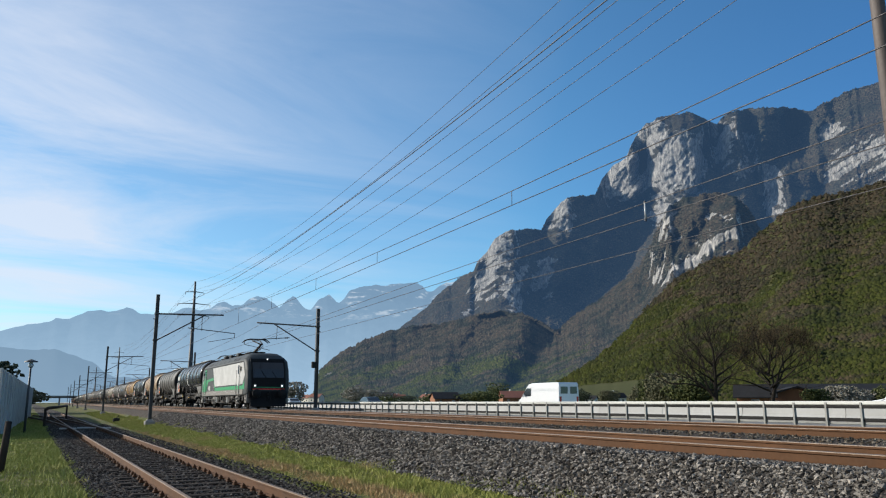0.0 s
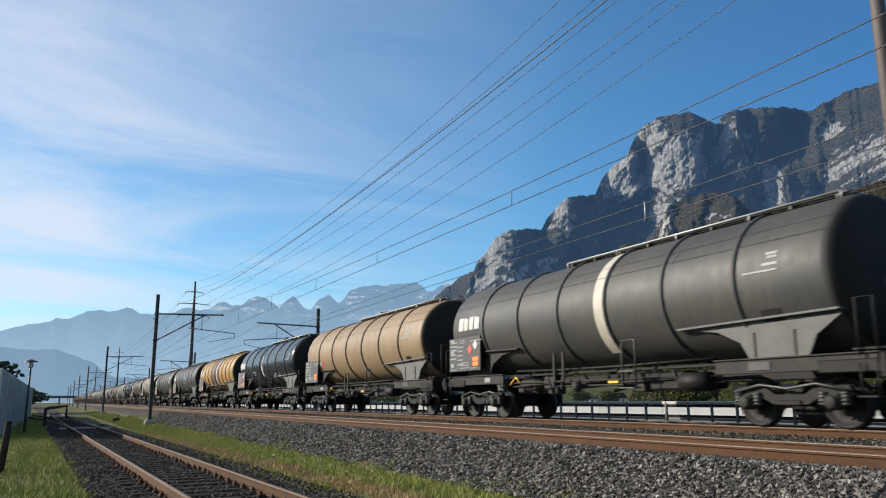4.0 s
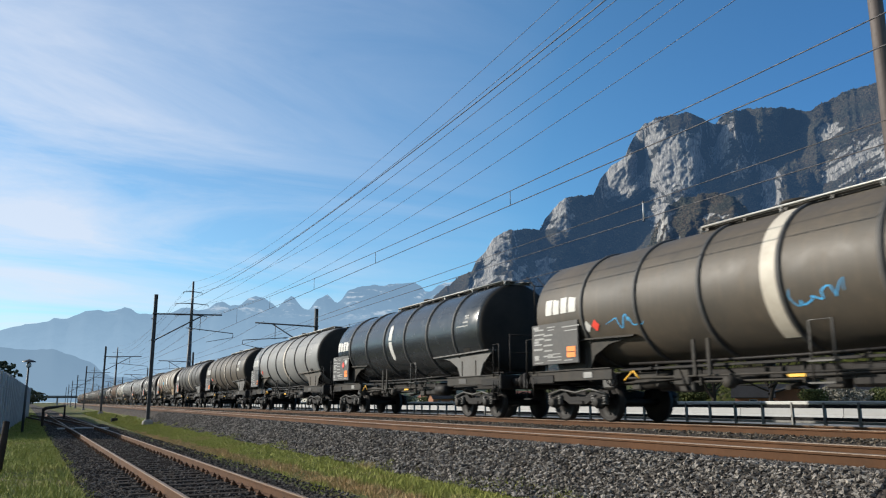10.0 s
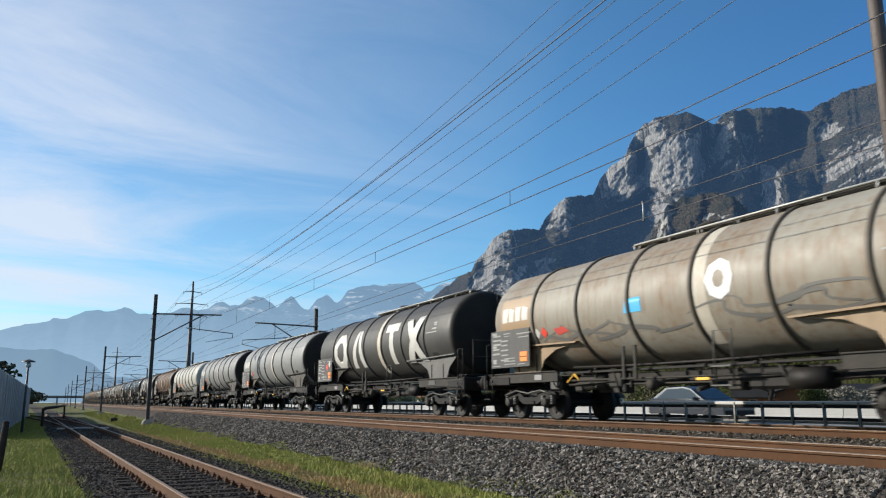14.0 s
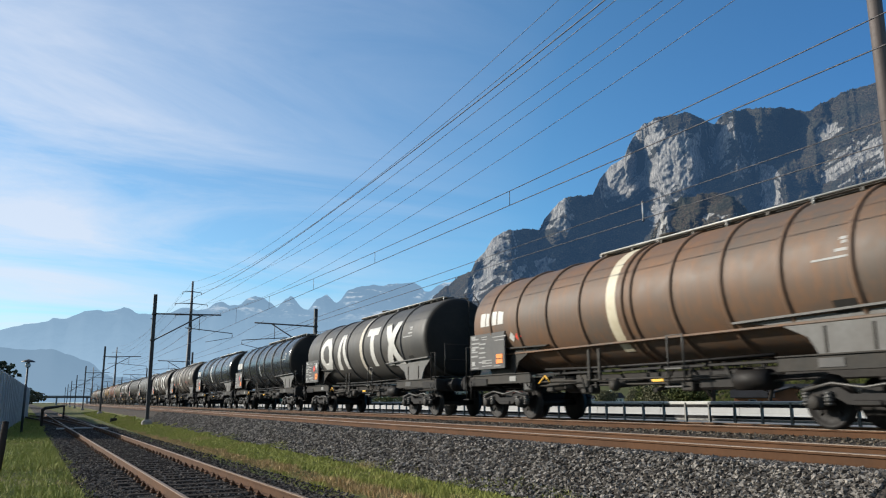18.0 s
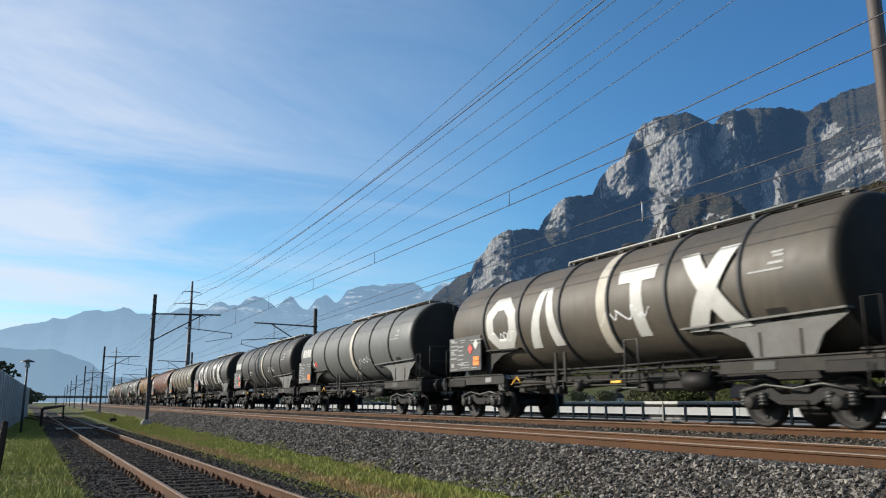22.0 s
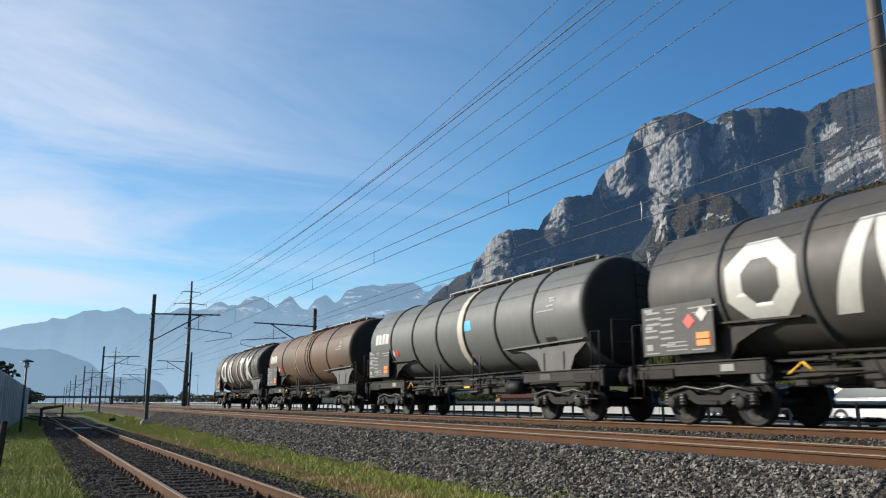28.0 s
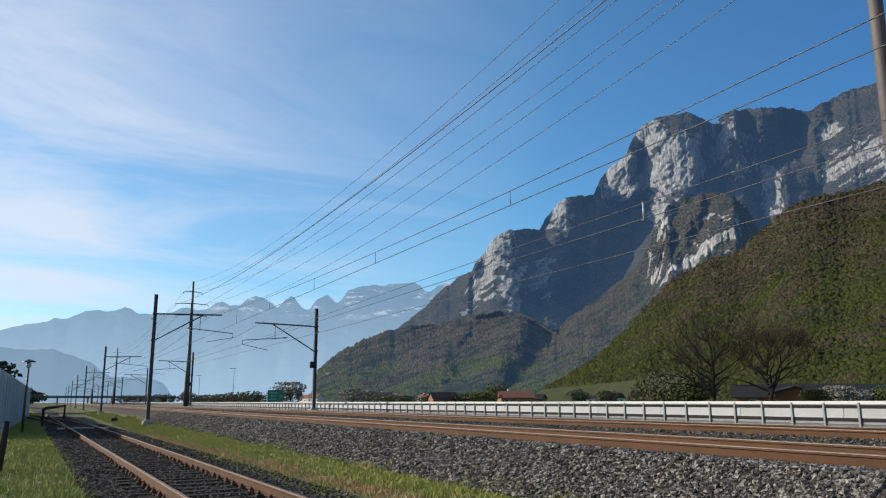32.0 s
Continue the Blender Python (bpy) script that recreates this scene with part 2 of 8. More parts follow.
def ground_colour(nt):
    v = coords(nt, space="World")
    a, b = noise_node(nt, 0.35, 6, 0.62, v), noise_node(nt, 5.0, 5, 0.65, v)
    green = mix_node(nt, b, (0.046, 0.060, 0.016), (0.080, 0.090, 0.028))
    dry = mix_node(nt, b, (0.105, 0.088, 0.036), (0.155, 0.125, 0.062))
    return mix_node(nt, ramp_node(nt, a, ((0.46, 0), (0.62, 1))), green, dry)


M_ground = surface("meadow", ground_colour, 0.95, bump=lambda nt: noise_node(nt, 14, 6, 0.7, coords(nt, space="World")), bump_dist=0.05, spec=0.1)


def gravel_colour(nt):
    v = coords(nt, space="World")
    cells = nt.nodes.new("ShaderNodeTexVoronoi")
    cells.inputs["Scale"].default_value = 22
    nt.links.new(v, cells.inputs["Vector"])
    grey = ramp_node(nt, cells.outputs["Color"], ((0.0, (0.02, 0.017, 0.015)), (0.5, (0.055, 0.048, 0.042)), (1.0, (0.12, 0.108, 0.096))))
    return mix_node(nt, noise_node(nt, 0.8, 4, 0.6, v), grey, (0.04, 0.031, 0.025))


def gravel_bump(nt):
    cells = nt.nodes.new("ShaderNodeTexVoronoi")
    cells.inputs["Scale"].default_value = 22
    nt.links.new(coords(nt, space="World"), cells.inputs["Vector"])
    return math_node(nt, "SUBTRACT", 1.0, cells.outputs["Distance"])


M_ballast = surface("ballast_bed", gravel_colour, 0.95, bump=gravel_bump, bump_dist=0.04, bump_strength=0.9, spec=0.15)
M_stone = surface("ballast_stones", stone_colour((0.026, 0.022, 0.019), (0.080, 0.070, 0.059), (0.35, 0.315, 0.275)), 0.9, spec=0.2)
M_stone_dark = surface("siding_stones", stone_colour((0.022, 0.018, 0.016), (0.05, 0.042, 0.036), (0.20, 0.18, 0.16)), 0.92, spec=0.15)
M_stone_brown = surface("track_stones", stone_colour((0.030, 0.023, 0.016), (0.080, 0.062, 0.044), (0.22, 0.19, 0.15)), 0.92, spec=0.15)
M_rail = worn("rusty_rail_side", (0.080, 0.036, 0.015), (0.042, 0.021, 0.010), 1.5, 30, 0.75, 0.15, 0.7, spec=0.2)
M_railtop = surface("polished_rail_head", lambda nt: mix_node(nt, noise_node(nt, 3, 4, 0.6, coords(nt)), (0.36, 0.29, 0.23), (0.24, 0.18, 0.14)), 0.45, 1.0)
M_railtop_dull = surface("dull_rail_head", lambda nt: mix_node(nt, noise_node(nt, 3, 4, 0.6, coords(nt)), (0.20, 0.135, 0.085), (0.13, 0.085, 0.055)), 0.6, 0.25, spec=0.3)
M_sleeper = worn("weathered_sleeper", (0.036, 0.029, 0.024), (0.018, 0.014, 0.012), 2, 25, 0.95, spec=0.08)
M_concrete = worn("concrete", (0.25, 0.24, 0.22), (0.15, 0.14, 0.125), 1.5, 18, 0.9)
M_barrier = worn("white_barrier_paint", (0.42, 0.42, 0.40), (0.31, 0.30, 0.27), 1.2, 14, 0.6, amount=0.4)
M_barrier_post = worn("grey_steel_post", (0.20, 0.20, 0.19), (0.12, 0.115, 0.11), 3, 30, 0.6, 0.3)
M_mast = worn("galvanised_mast", (0.062, 0.062, 0.064), (0.036, 0.033, 0.031), 1.5, 20, 0.6, 0.4)
M_mast_rust = worn("brown_steel_pole", (0.085, 0.069, 0.063), (0.052, 0.041, 0.037), 0.8, 14, 0.7, 0.2)
M_wire = surface("copper_wire", (0.045, 0.042, 0.045), 0.5, 0.6)
M_insulator = surface("glazed_insulator", (0.35, 0.36, 0.36), 0.25)
M_black = worn("black_frame_paint", (0.008, 0.007, 0.007), (0.022, 0.018, 0.014), 2.5, 22, 0.6, amount=0.5, spec=0.2)
M_frame = worn("dusty_underframe", (0.020, 0.019, 0.017), (0.046, 0.036, 0.026), 2.0, 25, 0.7, spec=0.25)
M_wheel = worn("wheel_steel", (0.014, 0.012, 0.011), (0.008, 0.007, 0.006), 3, 20, 0.65, 0.1, spec=0.25)
M_rail_light = worn("galvanised_handrail", (0.40, 0.40, 0.38), (0.25, 0.22, 0.18), 2, 25, 0.5, 0.3)
M_grate = worn("dusty_grating", (0.075, 0.072, 0.066), (0.13, 0.11, 0.085), 2, 25, 0.7)
M_axle = worn("greasy_axle_box", (0.060, 0.057, 0.052), (0.022, 0.019, 0.016), 5, 30, 0.5, 0.2)
# tank ends: grime on near-black paint that carries the ends' shade
M_dome = worn("grimy_shaded_tank_end", (0.014, 0.013, 0.012), (0.032, 0.027, 0.022), 1.2, 20, 0.7, spec=0.15)
M_band = worn("creamy_band", (0.44, 0.40, 0.33), (0.28, 0.24, 0.185), 2, 20, 0.6, amount=0.6)
M_saddle = worn("dusty_saddle_plate", (0.085, 0.083, 0.078), (0.05, 0.042, 0.034), 1.5, 20, 0.65)
M_print = worn("dusty_print", (0.26, 0.26, 0.25), (0.16, 0.152, 0.138), 6, 40, 0.6)
M_white = worn("white_lettering", (0.46, 0.45, 0.42), (0.28, 0.255, 0.215), 3, 25, 0.55, amount=0.35)
M_orange = surface("orange_placard", (0.85, 0.20, 0.02), 0.5)
M_red = surface("red_placard", (0.62, 0.05, 0.03), 0.5)
M_blue = surface("blue_panel", (0.05, 0.35, 0.62), 0.5)
M_yellow = surface("yellow_lever", (0.70, 0.38, 0.03), 0.5)
M_rubber = surface("black_rubber", lambda nt: mix_node(nt, noise_node(nt, 9, 4, 0.6, coords(nt)), (0.009, 0.009, 0.010), (0.016, 0.015, 0.014)), 0.75, spec=0.15)
M_glass = surface("dark_window_glass", (0.012, 0.014, 0.016), 0.06, 0.0, spec=0.6)
M_board = worn("dark_data_panel", (0.032, 0.032, 0.032), (0.063, 0.056, 0.049), 3, 25, 0.65)


def tank_paint(name, base, stain, rough=0.45, amount=0.6, streak=0.6, metal=0.0):
    """Tank paint: large stains, runs of dirt down the shell, a darker belly of road dirt along the bottom edge of the plates."""
    def colour(nt):
        v = coords(nt)
        a = noise_node(nt, 0.55, 6, 0.62, v)
        runs = noise_node(nt, 1.0, 5, 0.65, coords(nt, (7, 5.5, 0.35)))
        fine = noise_node(nt, 22, 4, 0.6, v)
        f = math_node(nt, "MULTIPLY", ramp_node(nt, a, ((0.38, 0), (0.72, 1))), amount)
        f = math_node(nt, "ADD", f, math_node(nt, "MULTIPLY", ramp_node(nt, runs, ((0.48, 0), (0.78, 1))), streak))
        f = clamp_node(nt, math_node(nt, "ADD", f, math_node(nt, "MULTIPLY_ADD", fine, 0.2, -0.1)))
        c = mix_node(nt, f, base, stain)
        info = nt.nodes.new("ShaderNodeObjectInfo")
        hs = nt.nodes.new("ShaderNodeHueSaturation")
        plug(nt, math_node(nt, "MULTIPLY_ADD", info.outputs["Random"], 0.16, 0.92), hs.inputs["Value"])
        nt.links.new(c, hs.inputs["Color"])
        return hs.outputs[0]

    def rr(nt):
        return clamp_node(nt, math_node(nt, "MULTIPLY_ADD", noise_node(nt, 2.2, 5, 0.6, coords(nt)), 0.28, rough - 0.14 + (0.03 if rough > 0.4 else 0.0)))
    return surface(name, colour, rr, metal, lambda nt: noise_node(nt, 1.6, 3, 0.5, coords(nt)), 0.012, 0.15, spec=0.5 if rough < 0.3 else 0.32)


PAINT = {
    "black": tank_paint("glossy_black_tank", (0.017, 0.020, 0.022), (0.035, 0.035, 0.034), 0.24, 0.4, 0.25),
    "dark": tank_paint("dark_grey_tank", (0.039, 0.038, 0.036), (0.072, 0.063, 0.051), 0.52),
    "brown": tank_paint("brown_grey_tank", (0.054, 0.047, 0.038), (0.098, 0.077, 0.054), 0.52, 0.7, 0.5),
    "grey": tank_paint("light_grey_tank", (0.185, 0.188, 0.184), (0.135, 0.125, 0.112), 0.5, 0.4, 0.4),
    "midgrey": tank_paint("mid_grey_tank", (0.117, 0.121, 0.117), (0.086, 0.078, 0.070), 0.5, 0.4, 0.4),
    "beige": tank_paint("pale_beige_tank", (0.235, 0.222, 0.186), (0.155, 0.096, 0.052), 0.5, 0.65, 0.75),
    "white": tank_paint("cream_white_tank", (0.36, 0.35, 0.315), (0.26, 0.23, 0.18), 0.45, 0.35, 0.35),
    "yellow": tank_paint("ochre_yellow_tank", (0.32, 0.190, 0.056), (0.19, 0.092, 0.028), 0.48, 0.45, 0.55),
    "tan": tank_paint("tan_tank", (0.25, 0.175, 0.10), (0.14, 0.085, 0.05), 0.52, 0.5, 0.5),
    "rust": tank_paint("rusty_brown_tank", (0.088, 0.066, 0.050), (0.165, 0.080, 0.036), 0.55, 0.7, 0.7),
    "red": tank_paint("red_brown_tank", (0.156, 0.066, 0.047), (0.094, 0.055, 0.039), 0.5, 0.6, 0.5),
    "olive": tank_paint("olive_brown_tank", (0.117, 0.101, 0.070), (0.172, 0.140, 0.094), 0.5, 0.6, 0.5),
}
# ---- the plan, in metres: x across the line, y along it ----
NEAR_X, NEAR_Z = 8.95, 1.01        # near main track: centre, rail top
FAR_X, FAR_Z = 12.93, 1.11         # far main track, on which the train runs
SIDING_Z = 0.25
BARRIER_X = 18.2
ROAD_X0, ROAD_X1, ROAD_Z = 20.5, 46.0, 0.66


def siding_x(y):
    return 2.62 - 0.0245 * (y - 12.0)


def bank(x, y):
    """The height of the ground: grass, siding bed, ballast bank of the main line, motorway, fields."""
    px = [-4500, -60, -3, 0.2, 0.9, 4.2, 4.8, 6.3, 7.30, 7.65, 8.4, 9.5, 10.2, 10.8, 11.5, 12.3, 13.5, 14.4, 15.2, 17.6, 18.7, 20.4, 46, 52, 120, 4500]
    pz = [0.0, 0.0, 0.0, 0.02, 0.0, 0.0, 0.10, 0.22, 0.84, 0.84, 0.78, 0.78, 0.90, 0.97, 0.97, 0.88, 0.88, 0.94, 0.93, 0.93, 0.88, 0.62, 0.62, -0.2, -0.3, -0.3]
    return np.interp(x, px, pz)


def ground_height(X, Y):
    z = bank(X, Y)
    rough = 0.05 * fractal(X * 0.9, Y * 0.9, 4, 3) + 0.02 * fractal(X * 4, Y * 4, 2, 8)
    soft = (X < 6.2) & ((X < 0.4) | (X > 4.5))
    return z + np.where(soft & (np.abs(Y) < 150), rough, 0)


xs = np.concatenate([[-4600, -2500, -1200, -600, -300, -120, -60, -30, -15], np.arange(-8, 8, 0.25), np.arange(8, 20, 0.25), [20.4, 25, 35, 46, 52, 80, 120, 250, 500, 900, 1600, 2600, 4600]])
ys = np.concatenate([[-1200, -600, -300, -120, -60, -30, -12], np.arange(-4, 60, 0.35), np.arange(60, 140, 2.0), [150, 180, 220, 280, 360, 460, 600, 900, 1400, 2200, 3200, 4700]])
tagged(part("ground", grid_mesh("ground", xs, ys, ground_height, M_ground), M_ground), "grassy valley floor with dry patches beside the railway", "ground", kind="structure")


def strip(name, x0, x1, dz, material, label, category, y0=-300, y1=1500, step=None, follow=None):
    """A layer of gravel or asphalt that lies on the ground between two lines, with a thickness."""
    ys = np.concatenate([np.arange(y0, -10, 20.0), np.arange(-10, 80, 2.0), np.arange(80, 300, 10.0), np.arange(300, y1 + 1, 60.0)])
    n = max(8, int((x1 - x0) / 0.3))
    v, f = [], []
    for y in ys:
        for k in range(n + 1):
            x = x0 + (x1 - x0) * k / n
            edge = -0.12 if k in (0, n) else 0
            v.append((x + (follow(y) if follow else 0), y, float(bank(np.array(x + (follow(12.0) if follow else 0)), y)) + dz + edge))
    for i in range(len(ys) - 1):
        for k in range(n):
            a = i * (n + 1) + k
            f.append((a, a + 1, a + n + 2, a + n + 1))
    ob = part(name, raw_mesh(name, np.array(v), np.array(f), material, True), material)
    return tagged(ob, label, category, kind="structure")


strip("ballast_bed", 6.35, 15.3, 0.03, M_ballast, "grey crushed-stone ballast bank of the double track", "ballast")
strip("siding_bed", -1.95, 1.95, 0.03, M_ballast, "dark fine gravel bed under the siding track", "ballast", follow=siding_x)


def asphalt(nt):
    v = coords(nt, space="World")
    return mix_node(nt, noise_node(nt, 0.5, 5, 0.6, v), (0.13, 0.13, 0.128), (0.19, 0.187, 0.18))


M_asphalt = surface("asphalt", asphalt, 0.85, bump=lambda nt: noise_node(nt, 60, 3, 0.6, coords(nt, space="World")), bump_dist=0.006, spec=0.3)
strip("road", ROAD_X0, ROAD_X1, 0.04, M_asphalt, "grey asphalt motorway behind the barrier", "road")


# ---- rails ----
def rail_shape(y0, y1, path, z, side, head):
    """One rail: foot, web and head, following path(y); head=True gives the running face alone."""
    prof = [(-0.065, -0.165), (0.065, -0.165), (0.065, -0.155), (0.012, -0.135), (0.012, -0.045), (0.034, -0.035), (0.034, -0.006), (0.028, 0.0), (-0.028, 0.0), (-0.034, -0.006), (-0.034, -0.035), (-0.012, -0.045), (-0.012, -0.135), (-0.065, -0.155)]
    if head:
        prof = [(-0.0355, -0.009), (0.0355, -0.009), (0.0355, -0.005), (0.029, 0.002), (-0.029, 0.002), (-0.0355, -0.005)]
    ys = [y0 + (y1 - y0) * i / 24 for i in range(25)]
    v, f, n = [], [], len(prof)
    for y in ys:
        for a, b in prof:
            v.append((path(y) + side + a, y, z + b))
    for i in range(len(ys) - 1):
        for k in range(n):
            f.append((i * n + k, i * n + (k + 1) % n, (i + 1) * n + (k + 1) % n, (i + 1) * n + k))
    s = Shape()
    return s.add(v, f)


def track(name, label, path, z, y0, y1, top):
    t = thing(name, label, "railway track", kind="structure")
    for side in (-0.752, 0.752):
        r = part("rail", rail_shape(y0, y1, path, z, side, False), M_rail, t, "rust-brown steel rail")
        part("rail_head", rail_shape(y0, y1, path, z, side, True), top, r, "bright worn running surface" if top is M_railtop else "dull running surface")
    return t


near_track = track("railway_track", "near main track with rust-brown rails on ballast", lambda y: NEAR_X, NEAR_Z, -150, 900, M_railtop)
far_track = track("railway_track", "far main track with polished rails on ballast", lambda y: FAR_X, FAR_Z, -700, 1000, M_railtop)
siding_track = track("railway_track", "rusty siding track beside the grass", siding_x, SIDING_Z, -20, 110, M_railtop_dull)
# ---- mountains ----
# directions are x/y slopes seen from the camera's place, heights are rise per metre of y
def ridge_line(pts):
    a = np.array(pts)
    return lambda s: np.interp(s, a[:, 0], a[:, 1])


cliff_top = ridge_line(((0.38, 0.07), (0.416, 0.094), (0.443, 0.111), (0.464, 0.130), (0.482, 0.145), (0.505, 0.165), (0.525, 0.180), (0.547, 0.193), (0.554, 0.209), (0.572, 0.224), (0.584, 0.243), (0.603, 0.256), (0.618, 0.262), (0.644, 0.266), (0.671, 0.267), (0.682, 0.288), (0.705, 0.312), (0.722, 0.326), (0.751, 0.334), (0.779, 0.336), (0.795, 0.366), (0.818, 0.392), (0.850, 0.413), (0.871, 0.450), (0.891, 0.475), (0.925, 0.496), (0.966, 0.511), (1.001, 0.520), (1.035, 0.517), (1.071, 0.509), (1.090, 0.529), (1.124, 0.545), (1.187, 0.561), (1.251, 0.574), (1.337, 0.580), (1.371, 0.601), (1.428, 0.630), (1.486, 0.656), (1.604, 0.702), (1.906, 0.80), (3.0, 0.95)))
apron_top = ridge_line(((0.302, -0.004), (0.309, 0.027), (0.313, 0.0415), (0.322, 0.049), (0.342, 0.0646), (0.366, 0.078), (0.386, 0.086), (0.416, 0.098), (0.444, 0.105), (0.489, 0.110), (0.520, 0.1175), (0.556, 0.127), (0.594, 0.134), (0.631, 0.132), (0.667, 0.120), (0.703, 0.099), (0.734, 0.076), (0.776, 0.040), (0.83, -0.004)))
rib_top = ridge_line(((0.545, -0.004), (0.598, 0.042), (0.639, 0.072), (0.697, 0.111), (0.725, 0.130), (0.771, 0.157), (0.830, 0.195), (0.868, 0.225), (0.896, 0.264), (0.917, 0.303), (0.940, 0.338), (0.985, 0.358), (1.04, 0.372), (1.10, 0.375), (1.135, 0.355), (1.16, 0.32), (1.18, 0.27), (1.20, 0.20), (1.21, 0.10), (1.22, 0.0)))
spur_top = ridge_line(((0.60, -0.006), (0.637, 0.0045), (0.668, 0.017), (0.710, 0.036), (0.777, 0.071), (0.838, 0.1185), (0.889, 0.163), (0.942, 0.2055), (1.024, 0.245), (1.110, 0.269), (1.158, 0.309), (1.207, 0.340), (1.257, 0.372), (1.325, 0.397), (1.430, 0.421), (1.561, 0.462), (1.847, 0.553), (4.0, 0.75)))
EYE_Z = 1.6


def soft_window(v, lo, hi, edge):
    return np.clip((v - lo) / edge + 0.5, 0, 1) * np.clip((hi - v) / edge + 0.5, 0, 1)


def gully_depth(s, h, line, left, right, depth):
    """A hollow that runs along a line of (height, direction): a flank on the left recedes, one on the right comes forward again."""
    a = np.array(line)
    d = s + 0.022 * fractal(s * 30, h * 26, 4, 91) - np.interp(h, a[:, 0], a[:, 1])
    left = np.interp(h, a[:, 0], left) if isinstance(left, tuple) else left
    k = np.clip(np.where(d < 0, 1 + d / left, 1 - d / right), 0, 1)
    return depth * k * k * (3 - 2 * k)


def mountain_sheet(top_line, s0, s1, cols, rows, foot, crest, steep=(), hollows=(), faces=(), rough=(30, 10, 4), jag=0.004, seed=0, bare=0.0):
    """A slope over direction and height share: gentle woods, steep where cliffs stand, with a falling back side."""
    s = np.linspace(s0, s1, cols)[None, :]
    t = np.linspace(0, 1, rows)[:, None]
    top = top_line(s) + jag * fractal(s * 80, s * 0 + seed, 5, 5 + seed) * np.clip(top_line(s) / 0.08, 0, 1)
    h = -0.006 + (top + 0.006) * t
    gentle = np.ones_like(h)
    wob = 0.012 * fractal(s * 40, h * 30, 3, 12 + seed)
    for a, b, lo, hi, f in steep:
        gentle = gentle * (1 - f * soft_window(s + wob, a, b, 0.03) * soft_window(h + wob, lo, hi, 0.03))
    cum = np.cumsum(gentle, 0)
    run_ = (cum - cum[:1]) / rows
    yf, yc = np.interp(s, *zip(*foot)), np.interp(s, *zip(*crest))
    y = yf + (yc - yf) * run_
    # metres along the slope and up it
    al, up = np.arctan(s) * y * np.sqrt(1 + s * s), h * y * 1.2 + 0.55 * (y - yf)
    edge = np.clip((1 - t) / 0.04, 0, 1) * 0.8 + 0.2
    skirt = np.clip(t / 0.12, 0, 1)
    a, b, c = rough
    crag = 1 - gentle
    push = a * fractal((al + 0.7 * up) / 230, (up - 0.3 * al) / 300, 5, 31 + seed, 0.5) + b * fractal((al + 0.5 * up) / 60, up / 70, 4, 41 + seed, 0.55)
    push = push + crag * (24 * fractal((al - 0.45 * up) / 80, up / 210, 6, 51 + seed, 0.62, ridged=True) + 7 * fractal((al - 0.3 * up) / 22, up / 90, 4, 55 + seed, 0.62))
    push = push + c * fractal(al / 20, up / 22, 3, 61 + seed)
    for line, left, right, depth in hollows:
        push = push - gully_depth(s, h, line, left, right, depth)
    y = y - push * edge * skirt
    n1 = fractal((al - 0.5 * up) / 40, up / 110, 6, 71 + seed, 0.62)
    n2 = fractal((al + 0.3 * up) / 14, up / 40, 4, 73 + seed, 0.62)
    rock = -0.9 + 0 * h
    for a0, b0, lo, hi, f in faces:
        win = np.minimum(np.minimum((s - a0) / 0.025, (b0 - s) / 0.025), np.minimum((h - lo) / 0.03, (hi - h) / 0.025))
        rock = np.maximum(rock, np.where(win > 0, np.minimum(win, 0.9) * f, np.maximum(win, -0.9)))
    rock = np.clip(0.34 + bare + 1.35 * (rock + 0.95 * n1 + 0.95 * n2), 0, 1)
    x, z = s * y, EYE_Z + h * y
    # the side that falls away behind the crest
    ks = np.arange(1, 7)[:, None]
    yb = y[-1:] * (1 + 0.035 * ks)
    zb = z[-1:] - (z[-1:] + 20) * (ks / 6.0) ** 1.4
    return (np.vstack([x, x[-1:] + 0.035 * ks * x[-1:]]), np.vstack([y, yb]), np.vstack([z, zb]), np.vstack([rock, np.repeat(rock[-1:], 6, 0) * 0]))


def link_sheet(name, sheet, material, label, share="bare_rock"):
    X, Y, Z, st = sheet
    nr, nc = X.shape
    i = (np.arange(nr - 1)[:, None] * nc + np.arange(nc - 1)[None]).reshape(-1)
    me = raw_mesh(name, np.stack([X, Y, Z], -1).reshape(-1, 3), np.stack([i, i + 1, i + nc + 1, i + nc], 1), material, True)
    at = me.attributes.new(share, "FLOAT", "POINT")
    at.data.foreach_set("value", np.ascontiguousarray(st, dtype=np.float32).reshape(-1))
    return tagged(part(name, me, material), label, "mountain", kind="structure")


def cliff_colour(nt):
    v = coords(nt, space="World")
    n2 = noise_node(nt, 0.06, 6, 0.7, v)
    n3 = noise_node(nt, 0.08, 8, 0.78, coords(nt, (1, 1, 0.4), "World"))
    at = nt.nodes.new("ShaderNodeAttribute")
    at.attribute_name = "bare_rock"
    bare = math_node(nt, "ADD", at.outputs["Fac"], math_node(nt, "MULTIPLY_ADD", n2, 0.9, -0.45))
    rock = ramp_node(nt, bare, ((0.40, 0), (0.60, 1)))
    stone = ramp_node(nt, n3, ((0.36, (0.055, 0.055, 0.056)), (0.48, (0.15, 0.146, 0.138)), (0.62, (0.33, 0.312, 0.285))))
    scrub = mix_node(nt, n2, (0.026, 0.028, 0.020), (0.050, 0.044, 0.031))
    return mix_node(nt, rock, scrub, stone)


def cliff_bump(nt):
    return math_node(nt, "ADD", noise_node(nt, 0.06, 8, 0.72, coords(nt, space="World")), noise_node(nt, 0.035, 6, 0.7, coords(nt, (1, 1, 0.25), "World")))


